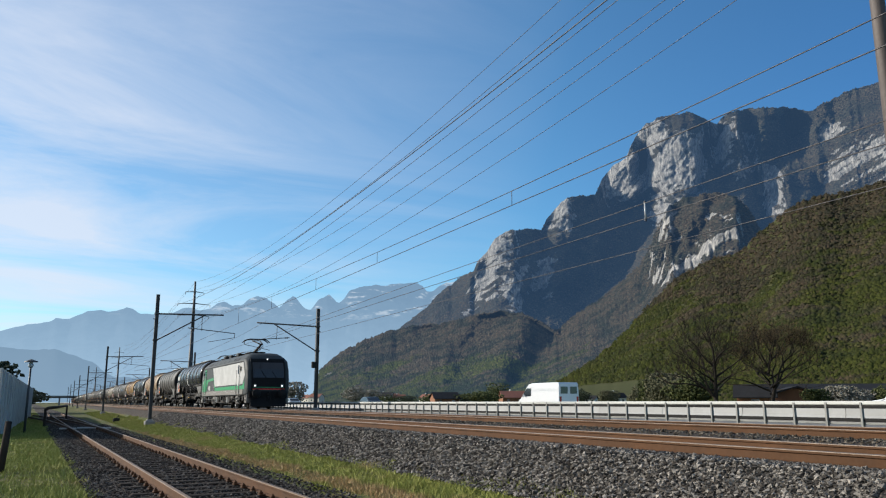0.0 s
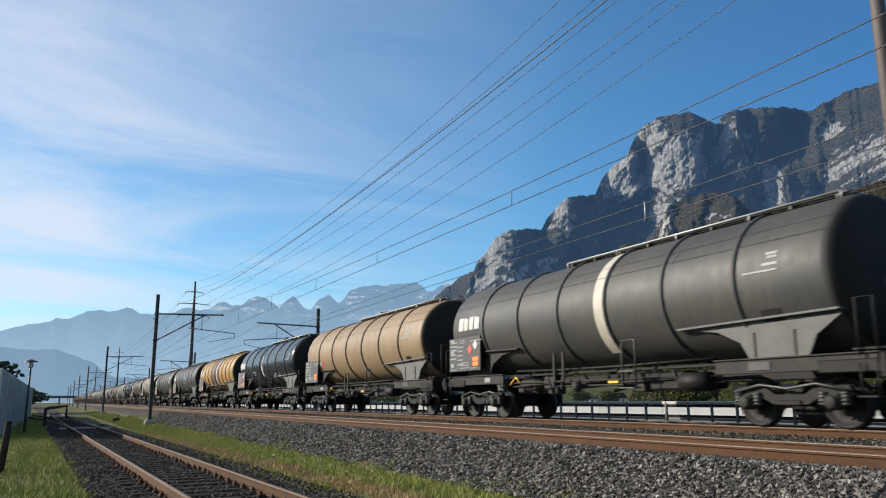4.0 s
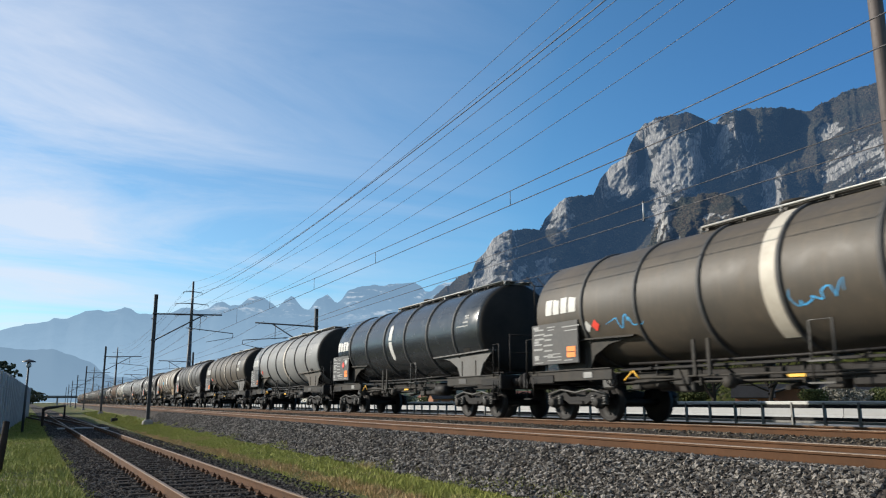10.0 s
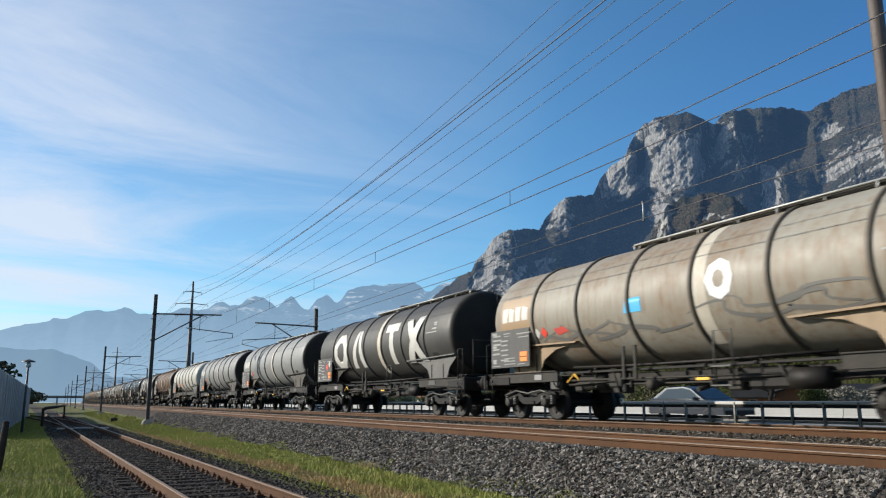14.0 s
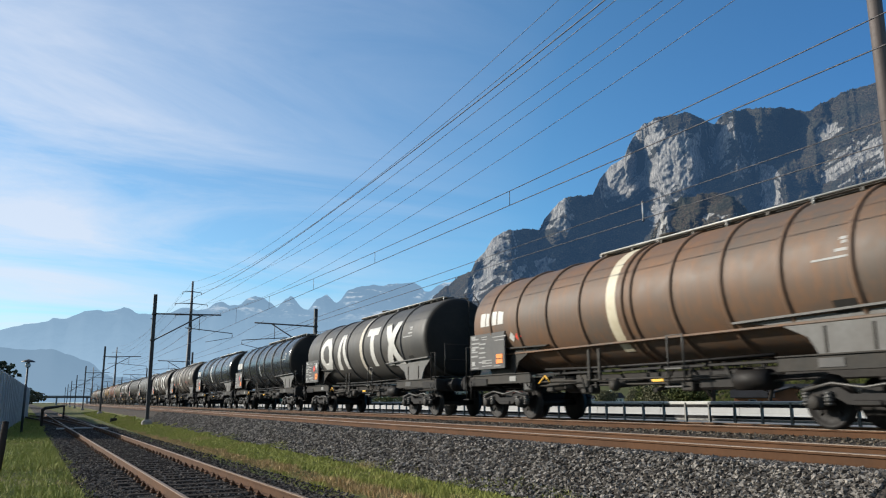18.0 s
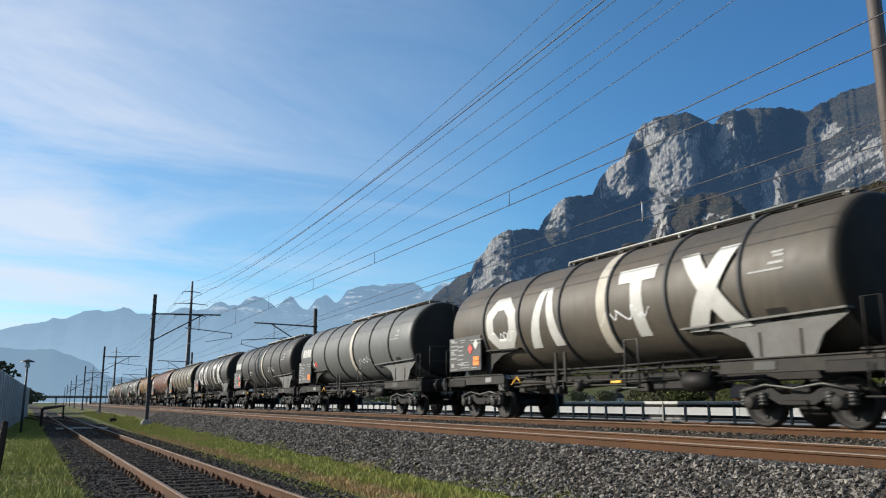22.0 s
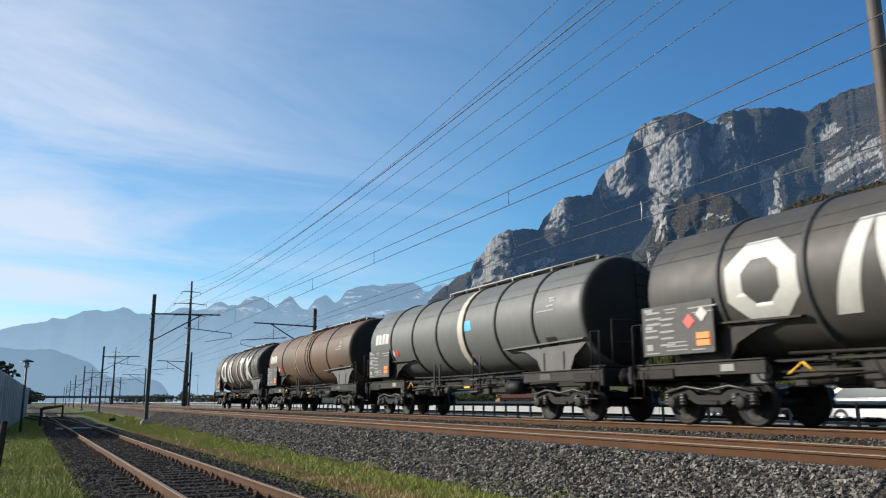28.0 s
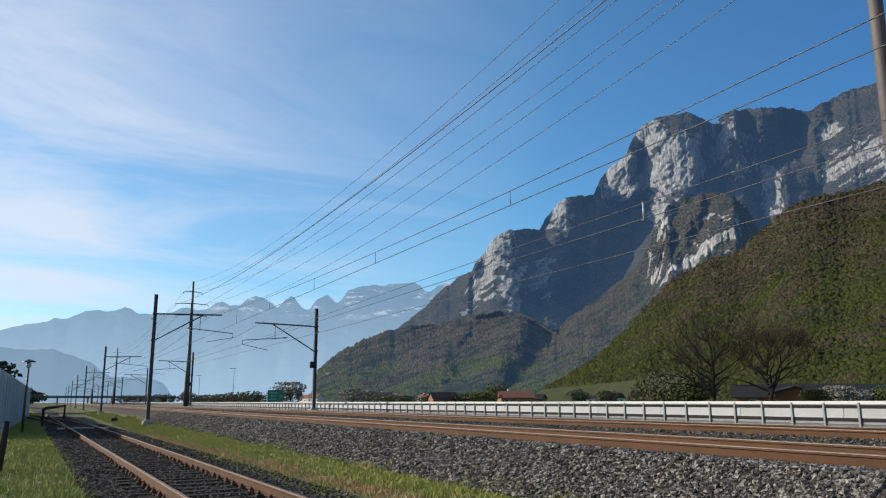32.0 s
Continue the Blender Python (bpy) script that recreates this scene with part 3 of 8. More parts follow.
def wood_colour(green_to, dark=0.6, value=1.0):
    """Bare brown woods with firs in patches; fresh leaves up to the height given."""
    def colour(nt):
        v = coords(nt, space="World")
        pos = nt.nodes.new("ShaderNodeSeparateXYZ")
        nt.links.new(v, pos.inputs[0])
        r = island(nt)
        n1, n2 = noise_node(nt, 0.008, 6, 0.68, v), noise_node(nt, 0.03, 5, 0.65, v)
        brown = ramp_node(nt, r, ((0.0, (0.052, 0.048, 0.034)), (0.4, (0.078, 0.062, 0.040)), (0.75, (0.105, 0.080, 0.050)), (1.0, (0.066, 0.064, 0.040))))
        fresh = ramp_node(nt, r, ((0.0, (0.042, 0.050, 0.016)), (0.4, (0.064, 0.074, 0.018)), (0.8, (0.086, 0.094, 0.022)), (1.0, (0.066, 0.060, 0.026))))
        low = math_node(nt, "MULTIPLY_ADD", pos.outputs["Z"], -1.0 / green_to, 1.0)
        low = math_node(nt, "ADD", low, math_node(nt, "MULTIPLY_ADD", n1, 4.0, -2.0))
        low = math_node(nt, "ADD", low, math_node(nt, "MULTIPLY_ADD", n2, 1.2, -0.6))
        c = mix_node(nt, ramp_node(nt, low, ((0.30, 0), (0.60, 1))), brown, fresh)
        firs = ramp_node(nt, math_node(nt, "MULTIPLY_ADD", n2, 0.4, math_node(nt, "MULTIPLY", noise_node(nt, 0.011, 6, 0.68, v), 0.6)), ((0.49, 0), (0.56, dark)))
        c = mix_node(nt, firs, c, (0.020, 0.030, 0.021))
        hs = nt.nodes.new("ShaderNodeHueSaturation")
        hs.inputs["Value"].default_value = value
        nt.links.new(c, hs.inputs["Color"])
        return hs.outputs[0]
    return colour


def haze_glow(m, colour, strength):
    """Haze put into the emission: an even bluish glow all over a far slope."""
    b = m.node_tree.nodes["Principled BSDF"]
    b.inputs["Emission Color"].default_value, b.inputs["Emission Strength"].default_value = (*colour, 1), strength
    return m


# painted haze: stronger on cliffs and far woods, weaker on slope and rib
AIR_HAZE = (0.22, 0.50, 1.0)
M_cliff = haze_glow(surface("limestone_and_scrub", cliff_colour, 0.95, bump=cliff_bump, bump_dist=11.0, bump_strength=0.9, spec=0.05), AIR_HAZE, 0.064)
M_far_wood = haze_glow(surface("far_bare_woods", wood_colour(120), 0.95, spec=0.05), AIR_HAZE, 0.064)
M_slope = haze_glow(surface("wooded_slope_floor", cliff_colour, 0.95, bump=cliff_bump, bump_dist=4.0, spec=0.05), AIR_HAZE, 0.036)
M_wood = haze_glow(surface("bare_spring_woods", wood_colour(110, 0.8, 0.9), 0.95, spec=0.05), AIR_HAZE, 0.036)
M_wood_spur = surface("fresh_green_woods", wood_colour(260, 0.35, 0.62), 0.95, spec=0.05)


def plant_woods(sheet, count, base, grow_by, sink, material, label, name="woods", seed=5, open_field=None):
    """Tree crowns over all of a slope that is not bare rock."""
    MX, MY, MZ, MST = sheet
    rng = np.random.default_rng(seed)
    r, c = MX.shape
    ii = (rng.random(count) ** 0.9 * (r - 7)).astype(int)
    jj = (rng.random(count) * (c - 2)).astype(int)
    a, b = rng.random(count), rng.random(count)

    def at(A):
        return A[ii, jj] * (1 - a) * (1 - b) + A[ii + 1, jj] * a * (1 - b) + A[ii, jj + 1] * (1 - a) * b + A[ii + 1, jj + 1] * a * b
    x, y, z, st = at(MX), at(MY), at(MZ), at(MST)
    keep = st < 0.46
    if open_field is not None:
        keep &= ~open_field(x, y, z)
    x, y, z = x[keep], y[keep], z[keep]
    size = rng.uniform(0.5, 1.3, len(x)) * (base + np.hypot(x, y) * grow_by)
    sizes = np.stack([size, size, size * rng.uniform(0.5, 1.0, len(x))], 1)
    ob = part(name, scatter(name, np.stack([x, y, z + size * sink], 1), sizes, material, rng, "crown"), material)
    ob.data.polygons.foreach_set("use_smooth", [True] * len(ob.data.polygons))
    tagged(ob, label, "woods", kind="stuff")


# the limestone wall with its towers, beyond the wooded slopes
cliffs = mountain_sheet(
    cliff_top, 0.39, 2.1, 800, 230, ((0.39, 2300), (0.6, 1950), (0.9, 1650), (1.2, 1350), (1.6, 1000), (2.1, 800)), ((0.39, 3300), (0.6, 3000), (0.9, 2600), (1.2, 2150), (1.6, 1650), (2.1, 1300)),
    steep=((0.53, 0.64, 0.14, 0.30, 0.8), (0.64, 0.79, 0.16, 0.33, 0.6), (0.79, 1.04, 0.33, 0.49, 0.9), (1.045, 1.14, 0.40, 0.53, 0.85), (1.17, 1.25, 0.33, 0.45, 0.7), (1.33, 1.9, 0.42, 0.58, 0.75)),
    hollows=((((0.14, 0.74), (0.21, 0.82), (0.295, 0.885), (0.357, 0.902), (0.45, 0.872)), (0.16, 0.17, 0.12, 0.05, 0.012), 0.05, 150),
             (((0.34, 1.0), (0.41, 1.032), (0.46, 1.052), (0.52, 1.073)), (0.02, 0.03, 0.05, 0.07), 0.035, 130),
             (((0.25, 1.13), (0.33, 1.17), (0.416, 1.205), (0.50, 1.255), (0.57, 1.32)), (0.05, 0.05, 0.08, 0.11, 0.10), 0.06, 170),
             (((0.12, 0.64), (0.20, 0.672), (0.30, 0.683)), 0.035, 0.03, 60), (((0.12, 0.56), (0.20, 0.566), (0.26, 0.582)), 0.025, 0.02, 40), (((0.16, 0.735), (0.28, 0.755), (0.36, 0.785)), 0.05, 0.03, 70),
             (((0.36, 1.34), (0.45, 1.36), (0.58, 1.40)), 0.05, 0.05, 50)),
    faces=((0.545, 0.63, 0.135, 0.262, 0.5), (0.64, 0.685, 0.165, 0.215, 0.35), (0.675, 0.725, 0.27, 0.325, 0.45), (0.79, 0.87, 0.335, 0.42, 0.5), (0.865, 1.035, 0.345, 0.49, 0.55), (0.90, 0.95, 0.25, 0.36, 0.3),
           (1.05, 1.11, 0.42, 0.52, 0.45), (1.12, 1.17, 0.42, 0.50, 0.1), (1.185, 1.24, 0.35, 0.44, 0.4), (1.36, 1.62, 0.43, 0.56, 0.12), (1.5, 1.7, 0.37, 0.42, 0.0)),
    rough=(26, 13, 4), seed=3)
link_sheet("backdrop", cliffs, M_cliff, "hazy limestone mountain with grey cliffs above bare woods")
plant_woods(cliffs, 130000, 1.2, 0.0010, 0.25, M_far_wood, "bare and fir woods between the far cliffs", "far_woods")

# the long wooded slope at the mountain's foot
apron = mountain_sheet(
    apron_top, 0.302, 0.83, 330, 130, ((0.30, 1450), (0.5, 1000), (0.83, 700)), ((0.30, 2000), (0.34, 2080), (0.42, 2050), (0.6, 1650), (0.83, 1150)),
    hollows=((((0.0, 0.50), (0.08, 0.55), (0.13, 0.60)), 0.05, 0.05, 70), (((0.0, 0.40), (0.06, 0.43), (0.10, 0.47)), 0.04, 0.05, 45), (((0.0, 0.62), (0.10, 0.68)), 0.06, 0.05, 80)),
    faces=((0.305, 0.325, 0.01, 0.05, 0.0),), rough=(24, 7, 3), jag=0.003, seed=17, bare=-0.15)
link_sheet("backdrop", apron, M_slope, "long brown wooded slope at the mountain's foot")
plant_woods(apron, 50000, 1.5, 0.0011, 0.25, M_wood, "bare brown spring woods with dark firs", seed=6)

# the rocky rib between the shaded valley and the green spur
rib = mountain_sheet(
    rib_top, 0.55, 1.22, 360, 170, ((0.55, 800), (0.9, 520), (1.22, 400)), ((0.55, 1500), (0.75, 1550), (1.0, 1300), (1.22, 1000)),
    steep=((0.88, 1.12, 0.20, 0.33, 0.8),), hollows=((((0.10, 0.80), (0.20, 0.90), (0.28, 0.96)), 0.05, 0.05, 40), (((0.20, 0.96), (0.36, 1.05)), 0.03, 0.04, 35)),
    faces=((0.885, 0.96, 0.205, 0.245, -0.22), (0.94, 1.03, 0.23, 0.275, -0.24), (1.03, 1.11, 0.26, 0.33, -0.2), (0.905, 0.945, 0.28, 0.345, -0.25)), rough=(20, 10, 4), jag=0.005, seed=29)
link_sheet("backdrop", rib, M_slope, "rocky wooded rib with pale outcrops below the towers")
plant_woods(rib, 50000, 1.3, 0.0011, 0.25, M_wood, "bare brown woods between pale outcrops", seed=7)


def field_colour(nt):
    v = coords(nt, space="World")
    at = nt.nodes.new("ShaderNodeAttribute")
    at.attribute_name = "open_field"
    wood = mix_node(nt, noise_node(nt, 0.03, 5, 0.65, v), (0.030, 0.036, 0.014), (0.060, 0.058, 0.026))
    rows = noise_node(nt, 0.4, 3, 0.6, coords(nt, (1.0, 0.12, 1.0), "World"))
    field = mix_node(nt, rows, (0.040, 0.046, 0.020), (0.060, 0.062, 0.030))
    return mix_node(nt, at.outputs["Fac"], wood, field)


def field_edge(x, y, z):
    """Above nought inside the open vineyard at the spur's foot."""
    q = x / y
    return np.minimum(np.minimum((EYE_Z + y * (0.012 + (q - 0.60) * 0.085) - z) / 3, (q - 0.58) / 0.01), (0.95 - q) / 0.01)


M_spur = surface("spur_floor", field_colour, 0.95, spec=0.05)
spur = mountain_sheet(
    spur_top, 0.61, 3.6, 560, 150, ((0.61, 520), (0.7, 400), (0.9, 300), (1.2, 205), (1.7, 165), (3.6, 95)), ((0.61, 620), (0.7, 800), (0.9, 900), (1.2, 760), (1.7, 580), (3.6, 280)),
    hollows=((((0.0, 1.05), (0.15, 1.12), (0.30, 1.17)), 0.06, 0.06, 14), (((0.0, 0.88), (0.12, 0.93), (0.2, 0.97)), 0.05, 0.05, 25), (((0.0, 1.32), (0.2, 1.38), (0.4, 1.44)), 0.10, 0.10, 9)), rough=(17, 6, 2.5), seed=43)
spur = (*spur[:3], np.clip(field_edge(*spur[:3]) + 0.5, 0, 1))
link_sheet("mountain_spur", spur, M_spur, "wooded spur in fresh spring green before the cliffs", "open_field")
plant_woods((*spur[:3], 0 * spur[3]), 90000, 1.3, 0.0017, 0.25, M_wood_spur, "fresh green spring woods on the spur", seed=8, open_field=lambda x, y, z: field_edge(x, y, z) > 0)

# distant ranges: backdrops with the haze put into their emission
far_ridge = ridge_line(((-0.6, 0.05), (-0.09, 0.074), (-0.059, 0.080), (-0.037, 0.087), (-0.014, 0.091), (-0.006, 0.097), (0.003, 0.095), (0.020, 0.101), (0.026, 0.106), (0.057, 0.108), (0.069, 0.112), (0.079, 0.110), (0.089, 0.105), (0.115, 0.107), (0.141, 0.1156), (0.155, 0.113), (0.168, 0.117), (0.178, 0.125), (0.185, 0.127), (0.196, 0.1206), (0.207, 0.123), (0.217, 0.132), (0.228, 0.135), (0.239, 0.134), (0.255, 0.1214), (0.266, 0.133), (0.275, 0.1376), (0.289, 0.123), (0.299, 0.1214), (0.308, 0.1356), (0.324, 0.143), (0.336, 0.133), (0.344, 0.138), (0.354, 0.152), (0.373, 0.157), (0.389, 0.160), (0.415, 0.163), (0.454, 0.168), (0.463, 0.165), (0.470, 0.157), (0.482, 0.158), (0.491, 0.167), (0.514, 0.174), (0.70, 0.19), (1.0, 0.15)))
mid_ridge = ridge_line(((-1.5, 0.06), (-0.4, 0.07), (-0.08, 0.064), (-0.057, 0.0616), (-0.046, 0.060), (-0.023, 0.0587), (-0.006, 0.0617), (0.018, 0.053), (0.037, 0.046), (0.049, 0.037), (0.063, 0.029), (0.094, 0.0295), (0.117, 0.025), (0.127, 0.015), (0.131, 0.004), (0.14, -0.01)))


def distance_haze(low, high, snow):
    """Glowing far mountains: haze put into the emission, paler low down, a little relief left to the sun."""
    m = bpy.data.materials.new("painted_haze")
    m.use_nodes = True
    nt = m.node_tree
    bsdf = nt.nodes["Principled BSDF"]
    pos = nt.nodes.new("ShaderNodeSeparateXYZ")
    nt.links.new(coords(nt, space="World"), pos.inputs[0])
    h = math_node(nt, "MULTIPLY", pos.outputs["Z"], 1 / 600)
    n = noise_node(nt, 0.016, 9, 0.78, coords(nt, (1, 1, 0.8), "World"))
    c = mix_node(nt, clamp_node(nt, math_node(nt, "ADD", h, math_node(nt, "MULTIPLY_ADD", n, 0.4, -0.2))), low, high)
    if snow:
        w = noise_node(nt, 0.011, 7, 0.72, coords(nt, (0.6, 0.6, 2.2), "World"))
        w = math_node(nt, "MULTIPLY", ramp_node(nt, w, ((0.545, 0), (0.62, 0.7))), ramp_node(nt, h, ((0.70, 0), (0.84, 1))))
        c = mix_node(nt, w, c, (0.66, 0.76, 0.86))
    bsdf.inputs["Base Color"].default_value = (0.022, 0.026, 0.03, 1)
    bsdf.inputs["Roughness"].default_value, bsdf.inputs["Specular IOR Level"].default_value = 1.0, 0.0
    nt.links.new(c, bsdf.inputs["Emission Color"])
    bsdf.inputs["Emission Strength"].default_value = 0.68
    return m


M_far = distance_haze((0.36, 0.54, 0.72), (0.20, 0.33, 0.48), True)
M_mid = distance_haze((0.22, 0.345, 0.48), (0.19, 0.30, 0.425), False)


def range_mesh(name, ridge, y0, y1, s0, s1, cols, rows, material, amp, label):
    s = np.linspace(s0, s1, cols)[None, :]
    t = np.linspace(0, 1, rows)[:, None]
    top = ridge(s) + 0.0022 * fractal(s * 120, s * 0, 5, 15)
    y = y0 + (y1 - y0) * t + 0 * s
    z = 1.6 + top * y1 * (0.55 * t ** 1.1 + 0.45 * t ** 3.5)
    x = s * y
    d = amp * fractal(s * 34, z / 90, 6, 25, 0.6) * np.clip((1 - t) / 0.06, 0, 1) * np.clip(t / 0.1, 0, 1)
    z2 = 1.6 + (z - 1.6) * ((y + d) / y)
    v = np.stack([s * (y + d), y + d, z2], -1).reshape(-1, 3)
    i = (np.arange(rows - 1)[:, None] * cols + np.arange(cols - 1)[None]).reshape(-1)
    tagged(part(name, raw_mesh(name, v, np.stack([i, i + 1, i + cols + 1, i + cols], 1), material, True), material), label, "mountains", kind="structure")


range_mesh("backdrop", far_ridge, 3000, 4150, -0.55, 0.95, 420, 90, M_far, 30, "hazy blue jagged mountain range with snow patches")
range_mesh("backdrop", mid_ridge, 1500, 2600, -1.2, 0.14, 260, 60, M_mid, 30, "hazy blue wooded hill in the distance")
# ---- the goods train ----
TANK_R, TANK_Z, TANK_HALF = 1.43, 2.75, 6.9
BOGIE_Y, WHEEL_Y, WHEEL_R = 5.68, 0.92, 0.46


def wheelset_shape():
    s = Shape()
    for x in (-0.755, 0.755):
        o = 1 if x > 0 else -1
        prof = [(x - o * 0.07, 0.10), (x - o * 0.07, 0.488), (x - o * 0.045, 0.49), (x - o * 0.035, WHEEL_R + 0.004), (x + o * 0.065, WHEEL_R - 0.004), (x + o * 0.065, 0.40), (x + o * 0.035, 0.385), (x + o * 0.02, 0.16), (x + o * 0.075, 0.13), (x + o * 0.075, 0.0)]
        s.lathe(prof, 28, "x")
    s.tube([(-0.98, 0, 0), (0.98, 0, 0)], 0.085, 10)
    for x in (-0.79, 0.79):       # balance holes and bosses show the turning
        for w in range(4):
            s.box((x, 0.27 * math.cos(w * 1.571), 0.27 * math.sin(w * 1.571)), (0.035, 0.07, 0.07), 0.01)
    return s


def make_bogie(parent, y, sign):
    """A two-axle bogie: side frames with curved sole bars, axle boxes, spring nests, wheelsets."""
    s = Shape()
    s.box((0, 0, 0.62), (1.9, 0.42, 0.22), 0.03)
    s.box((0, 0, 0.80), (0.6, 0.6, 0.2), 0.03)
    bogie = part("bogie", s, M_black, parent, "black cast-steel bogie", (0, y, 0))
    for x in (-1.0, 1.0):
        f = Shape()
        f.prism([(-1.28, 0.60), (-1.18, 0.74), (-0.55, 0.74), (-0.32, 0.60), (0.32, 0.60), (0.55, 0.74), (1.18, 0.74), (1.28, 0.60), (1.22, 0.56), (0.66, 0.57), (0.36, 0.42), (-0.36, 0.42), (-0.66, 0.57), (-1.22, 0.56)], x - 0.06, x + 0.06, "x")
        f.box((x, 0, 0.45), (0.2, 0.5, 0.1), 0.02)
        part("side_frame", f, M_black, bogie)
        part("link_bar", Shape().tube([(x * 1.12, -1.2, 0.66), (x * 1.12, -0.6, 0.78), (x * 1.12, 0, 0.70), (x * 1.12, 0.6, 0.78), (x * 1.12, 1.2, 0.66)], 0.028, 6), M_axle, bogie)
        for yy in (-WHEEL_Y, WHEEL_Y):
            b = Shape().box((x * 1.09, yy, 0.46), (0.2, 0.27, 0.27), 0.05)
            b.lathe([(-0.13, 0.0), (-0.13, 0.10), (-0.10, 0.12), (0.0, 0.12)], 12, "x", (x * 1.09 + math.copysign(0.1, x), yy, 0.46)) if x > 0 else b.lathe([(0.0, 0.12), (-0.03, 0.12), (-0.05, 0.10), (-0.05, 0.0)], 12, "x", (x * 1.09 - 0.1, yy, 0.46))
            part("axle_box", b, M_frame, bogie)
            for dy in (-0.22, 0.22):
                c = Shape()
                c.tube([(x * 1.08, yy + dy, 0.40), (x * 1.08, yy + dy, 0.64)], 0.065, 8)
                for k in range(4):
                    c.lathe([(-0.016, 0.062), (-0.012, 0.082), (0.012, 0.082), (0.016, 0.062)], 8, "z", (x * 1.08, yy + dy, 0.43 + k * 0.06))
                part("spring", c, M_axle, bogie)
            br = Shape().box((x * 0.76, yy + math.copysign(0.52, -yy), 0.47), (0.09, 0.06, 0.32), 0.02)
            br.tube([(x * 0.76, yy + math.copysign(0.52, -yy), 0.6), (x * 0.8, yy + math.copysign(0.5, -yy), 0.85)], 0.02, 5)
            part("brake_block", br, M_black, bogie)
    for yy in (-WHEEL_Y, WHEEL_Y):
        w = part("wheelset", MESH["wheelset"], M_wheel, bogie, "steel wheelset with worn rims", (0, yy, WHEEL_R))
        w["rolls"] = 1
    return bogie


MESH = {"wheelset": wheelset_shape().mesh("wheelset", M_wheel)}


def shell(y0, y1, a0, a1, lift, n=10):
    """A curved patch of the tank's near or far flank; angles in degrees up from level, on the camera's side."""
    s = Shape()
    vs, fs = [], []
    m = max(1, int(abs(y1 - y0) / 0.6))
    for lay in (lift, -0.01):
        for j in range(m + 1):
            for i in range(n + 1):
                w = radians(a0 + (a1 - a0) * i / n)
                r = TANK_R + lay
                vs.append((-r * math.cos(w), y0 + (y1 - y0) * j / m, TANK_Z + r * math.sin(w)))
    c, h = n + 1, (m + 1) * (n + 1)
    for j in range(m):
        for i in range(n):
            fs.append((j * c + i, j * c + i + 1, (j + 1) * c + i + 1, (j + 1) * c + i))
    return s.add(vs[:h], fs, True)


def flank(points, lift=0.008):
    """A flat figure laid round the tank's flank: a convex ring of points (along, up in metres of arc), cut into strips that follow the curve."""
    us = [u for _, u in points]
    lo, hi = min(us), max(us)
    n = max(1, int((hi - lo) / 0.12 + 0.999))
    levels = sorted(set([lo + (hi - lo) * k / n for k in range(n + 1)] + us))
    ring = list(zip(points, points[1:] + points[:1]))
    vs = []
    for u in levels:
        cut = []
        for (ya, ua), (yb, ub) in ring:
            if min(ua, ub) - 1e-9 <= u <= max(ua, ub) + 1e-9:
                cut += [ya, yb] if abs(ua - ub) < 1e-9 else [ya + (yb - ya) * (u - ua) / (ub - ua)]
        for y in (min(cut), max(cut)):
            vs.append((-(TANK_R + lift) * math.cos(u / TANK_R), y, TANK_Z + (TANK_R + lift) * math.sin(u / TANK_R)))
    return Shape().add(vs, [(2 * i, 2 * i + 1, 2 * i + 3, 2 * i + 2) for i in range(len(levels) - 1)], True)


def base_tank(H):
    """The tank's shell as a turned profile with domed ends, for a half length."""
    R = TANK_R
    prof = [(-H - 0.20, 0.85), (-H - 0.145, 1.18), (-H - 0.09, 1.32), (-H - 0.02, 1.40), (-H + 0.08, R)]
    prof = prof + [(-a, r) for a, r in reversed(prof)]
    whole = [p for p in prof[:5]] + [(-H + 0.08 + (2 * H - 0.16) * k / 12, R) for k in range(1, 12)] + prof[5:]
    return Shape().lathe(whole, 56, "y", (0, 0, TANK_Z)).mesh("tank", PAINT["dark"])


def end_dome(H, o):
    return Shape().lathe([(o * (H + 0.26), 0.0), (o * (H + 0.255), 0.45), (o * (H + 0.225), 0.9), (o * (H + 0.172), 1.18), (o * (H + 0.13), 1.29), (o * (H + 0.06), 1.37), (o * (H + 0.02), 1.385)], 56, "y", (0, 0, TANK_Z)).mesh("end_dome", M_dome)


